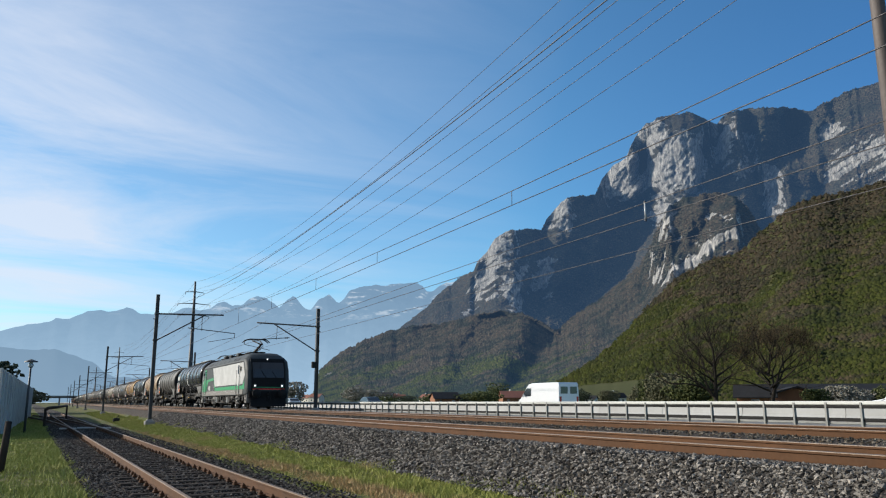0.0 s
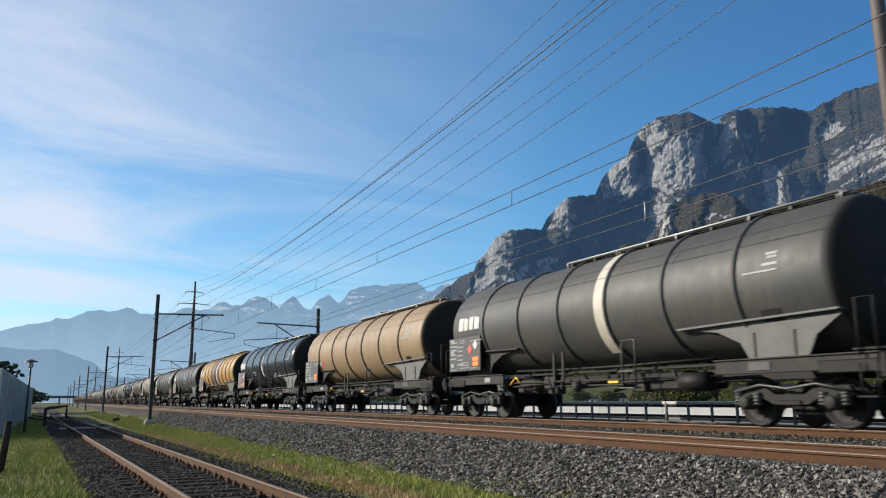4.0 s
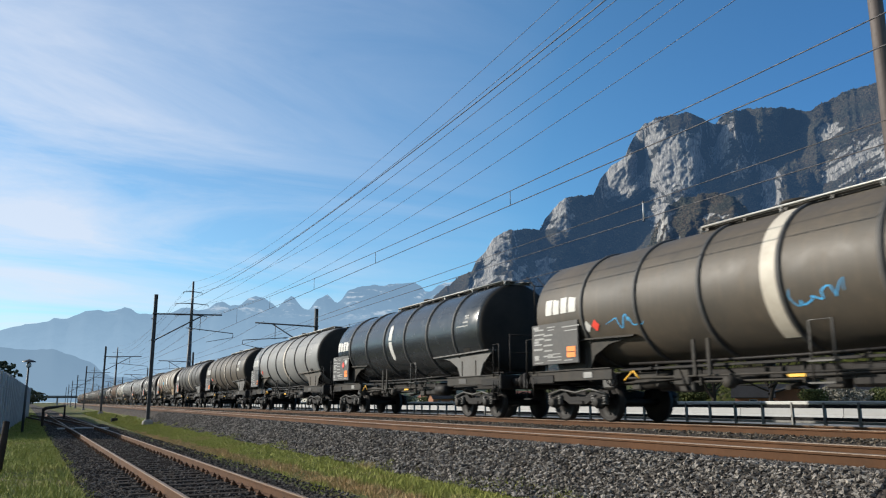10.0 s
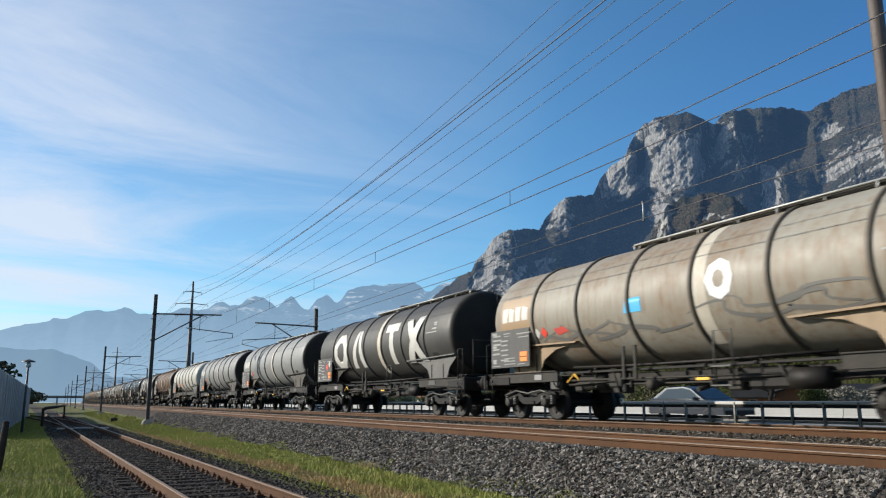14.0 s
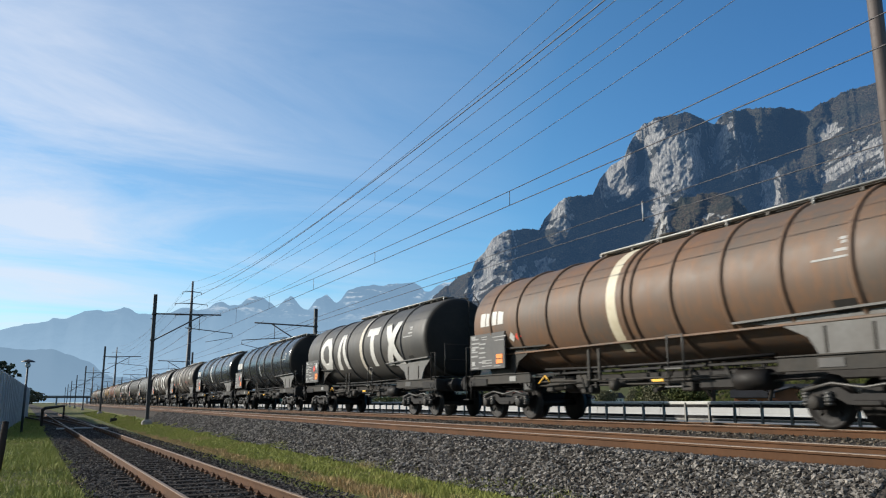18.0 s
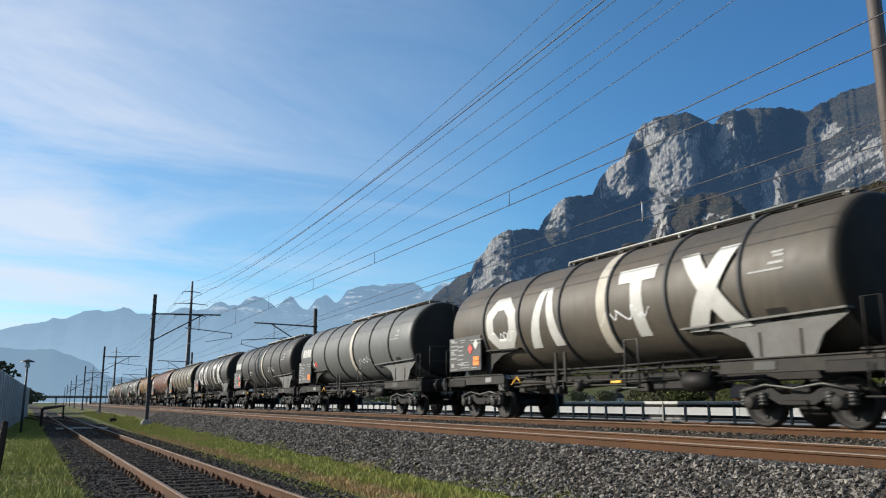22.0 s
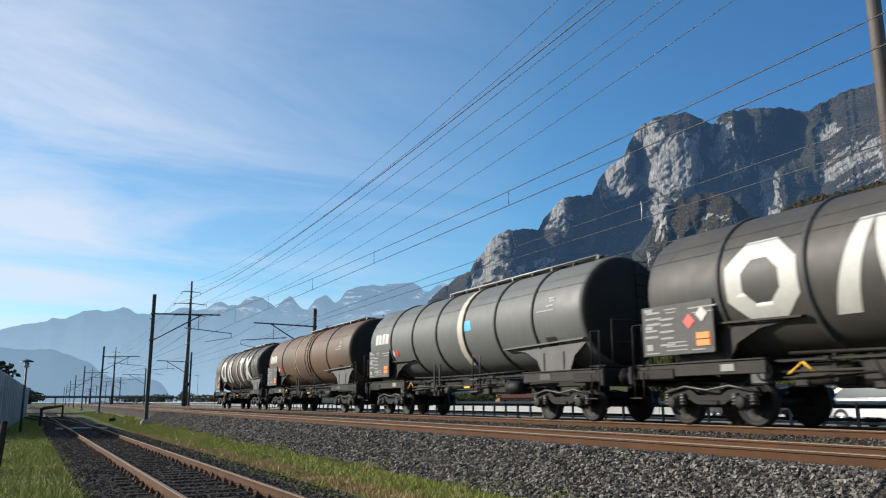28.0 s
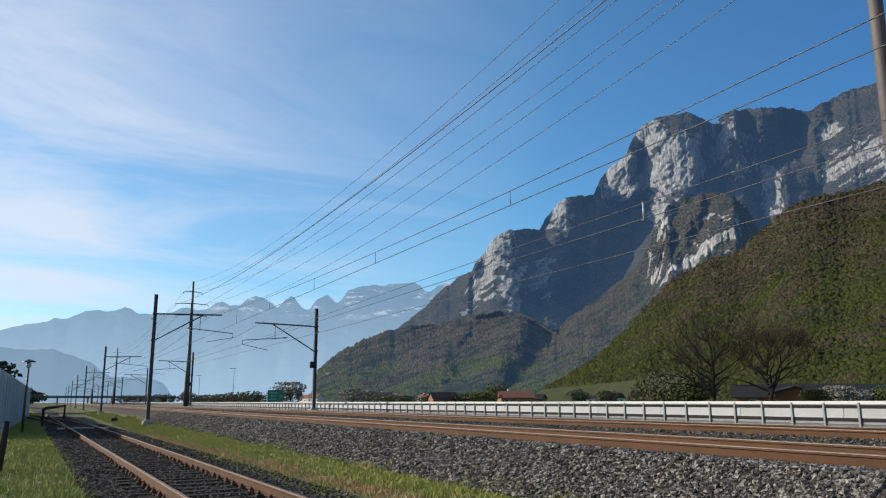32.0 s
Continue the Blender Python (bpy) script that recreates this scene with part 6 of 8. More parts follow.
def couple_train():
    base = wagon_base()
    rng = random.Random(7)
    out = []
    shells = {h: (base_tank(h), end_dome(h, -1), end_dome(h, 1)) for h in sorted(set(HALF.values()) | {6.55})}
    rear = np.interp(range(len(TRAIN)), [a for a, _ in ANCHORS], [b for _, b in ANCHORS])
    for k, (paint, marks, label) in enumerate(TRAIN):
        w = base if k == 0 else copy_thing(base, Matrix.Identity(4))
        half = HALF.get(k, 6.55 if paint == "black" else TANK_HALF)
        out.append((w, float(rear[k]) - half + 0.05))
    for k, ((w, _), (paint, marks, label)) in enumerate(zip(out, TRAIN)):
        half = HALF.get(k, 6.55 if paint == "black" else TANK_HALF)
        tagged(w, label , "tank wagon", "wagons of the goods train")
        for c in list(w.children):
            if c.name.startswith("ladder") and paint == "white":
                bpy.data.objects.remove(c)
            elif c.name.startswith("tank"):
                if half in shells:
                    c.data = shells[half][0]
                repaint(c, PAINT[paint])
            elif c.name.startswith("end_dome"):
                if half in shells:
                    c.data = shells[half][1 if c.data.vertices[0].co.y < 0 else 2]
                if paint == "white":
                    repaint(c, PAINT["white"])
            elif c.name.startswith("saddle") and paint in ("beige", "grey"):
                repaint(c, PAINT["tan" if paint == "beige" else "brown"])
        m = marks.split()
        for dy, du, mat, tint in ((0, 0, M_red, "red diamond placard"), (0.32, 0, M_white, "white diamond placard")):
            if paint in ("black", "dark") or "big" in m:
                y, z = 5.72 - dy * 1.1, 2.08 if dy == 0 else 2.2
                part("hazard_diamond", Shape().prism([(y, z - 0.16), (y - 0.16, z), (y, z + 0.16), (y + 0.16, z)], -1.450, -1.436, "x"), mat, w, tint)
            else:
                y = 4.45 + dy
                part("hazard_diamond", flank([(y, -0.63), (y - 0.15, -0.48), (y, -0.33), (y + 0.15, -0.48)], 0.012), mat, w, tint)
        ring_paint = PAINT["rust"] if paint in ("yellow", "tan", "red", "rust") else PAINT["brown"] if paint in ("beige", "white") else PAINT["dark"] if paint == "midgrey" else M_board
        for y in FEW_RINGS if "cage" in m else MANY_RINGS if paint in ("yellow", "rust") else RINGS:
            ob = part("ring", MESH["ring"], M_board, w, "stiffening ring", (0, y, 0))
            repaint(ob, ring_paint)
        if paint in ("yellow", "rust") and "cage" not in m:
            part("ledge", Shape().box((-1.12, 0, 1.83), (0.16, 13.6, 0.05), 0.01), PAINT["rust"], w, "rusty ledge along the lower flank")
        if paint == "yellow":
            part("rust_section", shell(-1.6, 1.4, -88, 88, 0.004, 40), PAINT["rust"], w, "rust-brown middle section")
        if "cream" in m:
            band(w, M_cream, 1.20 if "cage" in m else 0.10)
        elif "band" in m:
            band(w, None, 0.52 if "fore" in m else -1.40 if "aft" in m else -0.90)
        if "placards" in m:
            for y, u, mat in ((2.2, -0.62, M_orange), (3.0, -0.62, M_red)):
                part("placard", flank([(y - 0.2, u - 0.16), (y + 0.2, u - 0.16), (y + 0.2, u + 0.16), (y - 0.2, u + 0.16)]), mat, w, "small coloured placard")
            part("side_sill", Shape().box((-1.25, 0, 1.30), (0.10, 14.6, 0.30), 0.02), M_frame, w, "full-length dark side sill")
        if "split" in m:
            split_mark(w)
        if "big" in m:
            mark_big(w)
            band(w)
        elif "brownplate" in m:
            part("mark_plate", shell(5.05, 6.55, -12, 24, 0.004, 8), M_brown_plate, w, "brown owner's plate")
            mark_small(w, u=0.14)
        elif paint not in ("tan",):
            mark_small(w, u=0.14)
        if "plate" in m:
            part("pale_plate", flank([(-5.9, 0.30), (-5.15, 0.30), (-5.15, 0.58), (-5.9, 0.58)]), M_print, w, "pale repainted patch")
            part("pale_plate", flank([(-5.8, -0.12), (-5.2, -0.12), (-5.2, 0.10), (-5.8, 0.10)]), PAINT["white"], w, "pale repainted patch")
        if "blue" in m:
            part("blue_plate", flank([(-0.95, -0.1), (-1.5, -0.1), (-1.42, 0.22), (-1.05, 0.22)]), M_blue, w, "blue plate")
        for key, mat in (("scrawl", M_spray_white), ("scrawlblue", M_spray_blue), ("scrawldark", M_spray_dark), ("scrawlred", M_spray_red)):
            if key in m:
                y0 = rng.uniform(-3.6, 2.0)
                scrawl(w, rng, y0, rng.uniform(-0.75, -0.3), rng.uniform(1.4, 2.6), 0.42, mat)
                if rng.random() < 0.6:
                    scrawl(w, rng, y0 - 3.2 if y0 > 0 else y0 + 5.0, -0.45, 1.6, 0.4, mat)
        if "swirl" in m:
            for y0, y1, u0, amp, th in ((5.2, 1.6, -0.66, 0.16, 0.05), (4.6, 0.8, -0.55, 0.22, 0.035), (2.6, -0.6, -0.72, 0.14, 0.06), (-1.0, -4.6, -0.55, 0.24, 0.05), (-1.6, -5.2, -0.40, 0.16, 0.035), (-2.4, -5.0, -0.72, 0.12, 0.05)):
                swirl(w, rng, y0, y1, u0, amp, M_spray_faded, th)
            for k in range(8):
                a0, a1 = radians(45 * k), radians(45 * k + 45)
                p = lambda a, r: (-1.75 + 0.36 * r * math.cos(a), 0.10 + 0.42 * r * math.sin(a))
                part("sprayed_ring", flank([p(a0, 1.0), p(a1, 1.0), p(a1, 0.45), p(a0, 0.45)]), M_spray_white, w)
            part("red_blot", flank([(4.0, -0.42), (3.55, -0.38), (3.35, -0.52), (3.85, -0.60)]), M_spray_red, w, "red sprayed blot")
            part("blue_plate", flank([(0.55, -0.30), (1.15, -0.30), (1.05, 0.02), (0.55, 0.02)]), M_blue, w, "blue sprayed patch")
        if "cage" in m:
            yc = -1.0 if "cream" in m else 2.9
            s = Shape()
            for a in range(-4, 9):
                q = radians(a * 10)
                for d in (-0.22, 0.22):
                    p = lambda r, b: (-(TANK_R + r) * math.cos(radians(b)), yc + d, TANK_Z + (TANK_R + r) * math.sin(radians(b)))
                    s.tube([p(0.12, a * 10), p(0.12, a * 10 + 10)], 0.02, 5)
                s.tube([(-(TANK_R + 0.12) * math.cos(q), yc - 0.22, TANK_Z + (TANK_R + 0.12) * math.sin(q)), (-(TANK_R + 0.12) * math.cos(q), yc + 0.22, TANK_Z + (TANK_R + 0.12) * math.sin(q))], 0.016, 5)
            part("side_ladder", s, M_black, w, "curved ladder over the tank's flank")
        if "lamp" in m:
            part("tail_board", Shape().box((-0.95, 7.95, 1.55), (0.28, 0.02, 0.28), 0.004), M_white, w, "white tail signal plate")
    return out


# how far the train has run since 2 s; it speeds up slightly
def run(t):
    return 20.12 * (t - 2) + 0.5 * (1.42 / 28) * (t - 2) ** 2


ENGINE_Y = 21.55        # the engine's middle at 2 s
consist = couple_train()
# ---- open railing along the motorway, and the pale median wall beyond the near lanes ----
WALL_X = 32.5


def build_railing():
    b = thing("roadside_railing", "open grey steel railing with a pale cap along the motorway", "railing", kind="structure")
    base, top = 0.90, 1.56
    post = Shape().box((0, 0, (base + top) / 2 - 0.06), (0.08, 0.07, top - base + 0.1), 0.01).mesh("post", M_barrier_post)
    cap = Shape().box((0, 0, 0), (0.14, 3.98, 0.10), 0.02).mesh("cap_rail", M_barrier)
    # black bars, heightened to stand for the dark gaps under cap and wall
    bar = Shape().box((0, 0, 0), (0.06, 3.98, 0.085), 0.012).mesh("bar", M_rubber)
    foot = Shape().box((0, 0, 0), (0.07, 3.98, 0.07), 0.012).mesh("foot_rail", M_barrier_post)
    for k in range(-8, 130):
        part("post", post, M_barrier_post, b, at=(BARRIER_X - 0.05, k * 1.0, 0))
    for k in range(-2, 45):
        part("cap_rail", cap, M_barrier, b, at=(BARRIER_X, k * 4 + 2, 1.535))
        part("bar", bar, M_rubber, b, at=(BARRIER_X - 0.055, k * 4 + 2, 1.442))
        part("bar", bar, M_rubber, b, at=(BARRIER_X - 0.02, k * 4 + 2, 1.118))
        part("foot_rail", foot, M_barrier_post, b, at=(BARRIER_X, k * 4 + 2, 1.03))
    far = Shape()
    for k in range(130, 430):
        far.box((BARRIER_X - 0.05, k, 1.2), (0.08, 0.07, 0.7))
    for k in range(18, 43):
        far.box((BARRIER_X, k * 10 + 5, 1.535), (0.14, 9.98, 0.085)).box((BARRIER_X, k * 10 + 5, 1.085), (0.05, 9.98, 0.045))
    tagged(part("far_railing", far, M_barrier_post, b), kind="stuff")
    w = thing("median_wall", "pale concrete median wall of the motorway", "wall", kind="structure")
    prof = [(-0.24, 0.74), (0.24, 0.74), (0.24, 0.78), (0.12, 0.92), (0.09, 1.42), (-0.09, 1.42), (-0.12, 0.92), (-0.24, 0.78)]
    # dark strip added for the joint and shadow at the wall's base
    part("plinth", Shape().box((WALL_X, 300, 0.68), (0.40, 1000, 0.14)), M_sleeper, w, "dark strip for the joint and shadow under the wall")
    block = Shape().prism(prof, -2.985, 2.985, "y").mesh("wall_block", M_wall)
    for k in range(-3, 75):
        part("wall_block", block, M_wall, w, at=(WALL_X, k * 6.0 + 3, 0))
    part("wall_far", Shape().prism(prof, 450, 900, "y"), M_wall, w, at=(WALL_X, 0, 0))


M_wall = worn("pale_sunlit_concrete", (0.27, 0.27, 0.262), (0.20, 0.198, 0.19), 0.6, 9, 0.8, amount=0.45)
build_railing()


# ---- masts of the overhead line ----
def build_mast():
    m = thing("catenary_mast", "grey steel overhead line mast on a concrete footing", "mast", group="overhead line masts")
    h = 8.35
    s = Shape()
    s.box((-0.1, 0, h / 2), (0.02, 0.22, h), 0.004).box((0.1, 0, h / 2), (0.02, 0.22, h), 0.004).box((0, 0, h / 2), (0.19, 0.014, h))
    part("post", s, M_mast, m, "grey steel I-beam post")
    part("foundation", Shape().box((0, 0, -0.02), (0.62, 0.62, 0.44), 0.07).box((0, 0, 0.22), (0.42, 0.42, 0.12), 0.04), M_concrete, m, "weathered concrete footing")
    z1 = h - 1.28
    part("bracket_tube", Shape().tube([(0.1, 0, z1), (4.3, 0, z1 + 0.10)], 0.05, 8), M_mast, m, "horizontal bracket tube")
    part("brace", Shape().tube([(0.1, 0, z1 - 1.72), (3.1, 0, z1 + 0.05)], 0.042, 8), M_mast, m, "slanted brace")
    part("hanging_tube", Shape().tube([(2.9, 0, z1 + 0.02), (2.9, 0, z1 - 1.0)], 0.02, 6), M_mast, m)
    part("steady_arm", Shape().tube([(2.0, 0, z1 - 0.85), (5.1, 0, z1 - 1.12), (5.1, 0, z1 - 1.38)], 0.03, 6), M_mast, m)
    part("registration_arm", Shape().tube([(5.1, 0, z1 - 1.40), (3.35, 0, z1 - 1.75)], 0.02, 6), M_mast, m)
    for x in (0.22, 2.1):
        part("insulator", Shape().lathe([(0, 0.03), (0.04, 0.075), (0.08, 0.03), (0.12, 0.075), (0.16, 0.03), (0.20, 0.075), (0.24, 0.03)], 10, "x", (x, 0, z1 if x < 1 else z1 - 0.86)), M_insulator, m)
    part("clamp", Shape().box((0, 0, z1), (0.3, 0.28, 0.12), 0.02).box((0, 0, z1 - 1.72), (0.3, 0.28, 0.12), 0.02).box((-0.12, 0, z1 - 0.35), (0.18, 0.05, 0.05)), M_mast, m)
    return m


first = build_mast()
first.matrix_basis = pose(5.6, 53.6, 0.24)
for y in (107.0, 167.0, 224.0, 281.0, 340.0, 400.0):
    copy_thing(first, pose(5.6, y, 0.22))
for y in (52.8, 107.0, 162.0, 222.0, 281.0, 340.0, 400.0):
    m = copy_thing(first, pose(16.3, y, 0.92, 0, 0, 180))
    tagged(m, "grey steel overhead line mast beside the motorway railing")
    for c in m.children:
        if c.name.startswith("post"):
            c.scale = (1, 1, 0.86)
        elif not c.name.startswith("foundation"):
            c.location.z -= 1.17
for y, h in ((107.0, 3.0), (52.8, 3.2)):
    b = thing("line_box", "small dark signal box on the mast", "signal box", pose(16.05 if y < 60 else 16.0, y - 0.2, h + 0.93))
    part("case", Shape().box((0, 0, 0), (0.34, 0.22, 0.44), 0.03), M_black, b)
    part("bracket", Shape().box((0.16, 0.1, 0), (0.12, 0.08, 0.08), 0.01), M_mast, b)


# ---- wires: sagging lines between supports ----
def wire(name, label, x, a, b, c, y0, y1, r, step=3.0):
    """A wire at x whose height is a*y*y + b*y + c between y0 and y1."""
    n = max(2, int((y1 - y0) / step))
    pts = [(x, y0 + (y1 - y0) * k / n, a * (y0 + (y1 - y0) * k / n) ** 2 + b * (y0 + (y1 - y0) * k / n) + c) for k in range(n + 1)]
    ob = part(name, Shape().tube(pts, r, 6, False), M_wire)
    return tagged(ob, label, "overhead wire", "overhead wires")


wire("contact_wire", "dark copper contact wire over the near track", 8.95, -0.00003, 0.0015, 5.95, -40, 54, 0.0095)
wire("messenger_wire", "dark messenger wire over the near track", 8.95, 0.00064, -0.0206, 6.464, -22, 54, 0.009)
wire("contact_wire", "dark copper contact wire over the far track", 12.93, -0.0001, 0.0022, 6.08, -40, 54, 0.011)
wire("messenger_wire", "dark messenger wire over the far track", 12.93, -0.00014, -0.00137, 6.539, -30, 54, 0.010)
wire("feeder_wire", "thin feeder wire along the line", 16.2, 0.0, 0.0012, 6.25, -40, 330, 0.012, 10)
for x, z in ((8.95, 5.94), (12.93, 6.0)):
    wire("contact_wire", "dark copper contact wire over the track", x, 0, 0, z, 54, 420, 0.012, 20)
    for k in range(6):
        y = 54 + 57 * k
        pts = [(x, y + 57 * i / 8, z + 0.45 + 0.75 * (2 * i / 8 - 1) ** 2) for i in range(9)]
        tagged(part("messenger_wire", Shape().tube(pts, 0.011, 5, False), M_wire), "dark messenger wire over the track", "overhead wire", "overhead wires")
for y in (-2.5, 5.7, 14.5, 22.8, 29.4, 36.5, 44.0):
    z0, z1 = -0.00003 * y * y + 0.0015 * y + 5.95, 0.00064 * y * y - 0.0206 * y + 6.464
    if y != 5.7:
        tagged(part("dropper", Shape().tube([(8.95, y, z0), (8.95, y, z1)], 0.008, 5), M_wire), "thin dropper between the overhead wires", "overhead wire", "droppers")
d = thing("section_insulator", "pale rod insulator hanging in the overhead wires", "insulator", (12.93, 14.6, 6.3))
part("rod", Shape().tube([(0, 0, -0.24), (0, 0, 0.20)], 0.022, 8), M_insulator, d)
part("clip", Shape().box((0, 0, 0.22), (0.05, 0.05, 0.06), 0.01).box((0, 0, -0.25), (0.05, 0.05, 0.06), 0.01), M_wire, d)

# the power line on tall steel pylons beside the railway
PYLON_X = 16.3
for x, a, b, c in ((16.3, 0.00108, -0.1305, 19.25), (15.1, 0.00098, -0.1068, 16.45), (14.2, 0.00066, -0.0727, 14.75), (14.3, 0.00062, -0.083, 14.75), (17.5, 0.00091, -0.0968, 16.45), (18.4, 0.00089, -0.1153, 17.0), (18.3, 0.00083, -0.1109, 15.6)):
    wire("power_line", "dark power line conductor sagging between pylons", x, a, b, c, -6, 110.5, 0.012 if x != 14.2 else 0.021)
    zz = a * 110.5 ** 2 + b * 110.5 + c
    wire("power_line", "dark power line conductor sagging between pylons", x, 0.0005, -0.0005 * 360, zz + 0.0005 * 110.5 * 249.5, 110.5, 249.5, 0.012, 8)


def build_pylon(y, top, base, legs, material, label):
    p = thing("pylon", label, "pylon", (PYLON_X, y, base), group="power line pylons")
    h = top - base
    if legs:
        for d in (-0.42, 0.42):
            part("leg", Shape().tube([(d * 0.5, d, -0.3), (d * 0.1, d * 0.25, h * 0.62)], [0.25, 0.19], 8), material, p)
        part("shaft", Shape().tube([(0, 0, h * 0.60), (0, 0, h)], [0.24, 0.13], 8), material, p)
        for k in range(9):
            z = 0.8 + k * 1.1
            w = 0.36 - 0.03 * k
            part("lattice_bar", Shape().tube([(0, -w, z), (0, w, z + 0.7)], 0.025, 5), material, p)
    else:
        part("shaft", Shape().tube([(0, 0, -0.3), (0, 0, h)], [0.19, 0.13], 12), material, p)
    for z, half in ((h - 1.5, 1.25), (h - 3.15, 2.15), (h - 4.75, 2.05)):
        arm = part("cross_arm", Shape().tube([(-half, 0, z - 0.05), (0, 0, z + 0.08), (half, 0, z - 0.05)], [0.04, 0.075, 0.04], 6), material, p, "steel cross arm")
        for o in (-1, 1):
            part("insulator", Shape().lathe([(0, 0.02), (-0.05, 0.07), (-0.1, 0.02), (-0.15, 0.07), (-0.2, 0.02), (-0.25, 0.07), (-0.3, 0.02)], 8, "z", (o * half, 0, z - 0.06)), M_insulator, arm)


build_pylon(110.5, 18.1, 0.7, True, M_mast, "dark steel power pylon with three cross arms")
build_pylon(249.5, 17.7, 0.7, True, M_mast, "dark steel power pylon with three cross arms")
build_pylon(10.2, 19.0, 0.7, False, M_mast_rust, "brown-grey tapered steel pylon shaft beside the line")
build_pylon(390.0, 17.5, 0.7, True, M_mast, "dark steel power pylon with three cross arms")
# ---- vehicles on the motorway ----
M_carglass = surface("car_glass", (0.02, 0.025, 0.03), 0.08, spec=0.6)
M_tail = surface("red_lamp_glass", (0.35, 0.02, 0.015), 0.2)
M_head = surface("clear_lamp_glass", (0.75, 0.76, 0.78), 0.1)


def car_paint(name, c):
    return surface(name, lambda nt: mix_node(nt, noise_node(nt, 6, 4, 0.6, coords(nt)), c, tuple(x * 0.8 for x in c)), 0.28, coat=0.6)


M_carwhite = car_paint("white_car_paint", (0.60, 0.61, 0.62))
M_cardark = car_paint("dark_car_paint", (0.03, 0.035, 0.045))
M_carsilver = car_paint("silver_car_paint", (0.42, 0.43, 0.45))
M_tyre = surface("tyre", (0.018, 0.018, 0.019), 0.85)
M_rim = surface("alloy_rim", (0.45, 0.46, 0.47), 0.35, 0.9)


def build_vehicle(paint, label, van=False):
    """A car or van that heads along -y in its own space."""
    v = thing("van" if van else "car", label, "van" if van else "car", group="motorway traffic")
    if van:
        L, Wd, wheel = 6.0, 1.0, 0.34
        side = [(-3.0, 0.45), (-2.98, 0.95), (-2.55, 1.25), (-1.75, 2.06), (-1.45, 2.30), (-0.9, 2.40), (2.85, 2.40), (2.98, 2.26), (3.0, 0.45)]
        glass = [(-2.44, 1.33), (-1.78, 2.0), (-1.05, 2.0), (-1.05, 1.35)]
        axles = (-2.0, 1.85)
    else:
        L, Wd, wheel = 4.5, 0.9, 0.33
        side = [(-2.25, 0.35), (-2.25, 0.72), (-2.0, 0.86), (-1.15, 0.98), (-0.35, 1.45), (0.1, 1.54), (1.2, 1.50), (1.95, 1.05), (2.2, 0.98), (2.25, 0.4)]
        glass = [(-1.0, 1.02), (-0.33, 1.41), (0.1, 1.48), (1.1, 1.45), (1.75, 1.03)]
        axles = (-1.4, 1.35)
    s = Shape()
    n = len(side)
    vs = []
    for x, inset in ((-Wd, 0.0), (-Wd * 0.96, 0.03), (Wd * 0.96, 0.03), (Wd, 0.0)):
        top = max(z for _, z in side)
        for y, z in side:
            k = max(0, (z - 0.9) / max(top - 0.9, 0.1)) * (0.14 if not van else 0.08)
            grow = 0.0 if abs(x) == Wd else 1.0
            yy = y * (1 + 0.008 * grow)
            vs.append((x * (1 - k), yy, z + 0.02 * grow * (z > 0.6)))
    fs = [tuple(range(n)), tuple(range(4 * n - 1, 3 * n - 1, -1))]
    for r in range(3):
        fs += [(r * n + i, (r + 1) * n + i, (r + 1) * n + (i + 1) % n, r * n + (i + 1) % n) for i in range(n)]
    part("body", s.add(vs, fs), paint, v)
    top = max(z for _, z in side)
    for o in (-1, 1):
        g = []
        for y, z in glass:
            k = max(0, (z - 0.9) / (top - 0.9)) * (0.14 if not van else 0.08)
            g.append((o * (Wd * (1 - k) + 0.006), y, z))
        part("side_window", Shape().add(g, [tuple(range(len(g)))]), M_carglass, v)
    ws = ((-2.42, 1.3), (-1.80, 1.98)) if van else ((-1.12, 1.02), (-0.40, 1.42))
    part("windscreen", Shape().add([(-Wd * 0.85, ws[0][0] - 0.06, ws[0][1]), (Wd * 0.85, ws[0][0] - 0.06, ws[0][1]), (Wd * 0.78, ws[1][0] - 0.06, ws[1][1] + 0.02), (-Wd * 0.78, ws[1][0] - 0.06, ws[1][1] + 0.02)], [(0, 1, 2, 3)]), M_carglass, v)
    if van:
        for x in (-0.45, 0.45):
            part("rear_window", Shape().box((x, 3.03, 1.80), (0.66, 0.02, 0.55), 0.008), M_carglass, v)
    else:
        part("rear_window", Shape().add([(-0.72, 1.30, 1.47), (0.72, 1.30, 1.47), (0.76, 1.93, 1.10), (-0.76, 1.93, 1.10)], [(0, 1, 2, 3)]), M_carglass, v, at=(0, 0.03, 0.03))
    for y in axles:
        for o in (-1, 1):
            t = part("tyre", Shape().lathe([(-0.1, 0.2), (-0.1, wheel - 0.03), (-0.07, wheel), (0.07, wheel), (0.1, wheel - 0.03), (0.1, 0.2)], 20, "x", (o * (Wd - 0.09), y, wheel)), M_tyre, v)
            part("rim", Shape().lathe([(0.0, 0.0), (0.0, 0.06), (0.03, 0.08), (0.02, 0.19), (0.05, 0.21)], 14, "x", (o * (Wd - 0.09) + o * 0.05, y, wheel)), M_rim, t)
    for o in (-1, 1):
        part("headlight", Shape().box((o * Wd * 0.72, -L / 2 - 0.0, 0.72 if not van else 0.9), (0.36, 0.08, 0.14), 0.03), M_head, v)
        part("tail_lamp", Shape().box((o * Wd * 0.82, L / 2 + 0.01, 0.85 if not van else 1.1), (0.2, 0.06, 0.16 if not van else 0.4), 0.02), M_tail, v)
        part("door_mirror", Shape().box((o * (Wd + 0.1), -0.75 if not van else -1.9, 1.02 if not van else 1.4), (0.2, 0.12, 0.16), 0.04), paint, v)
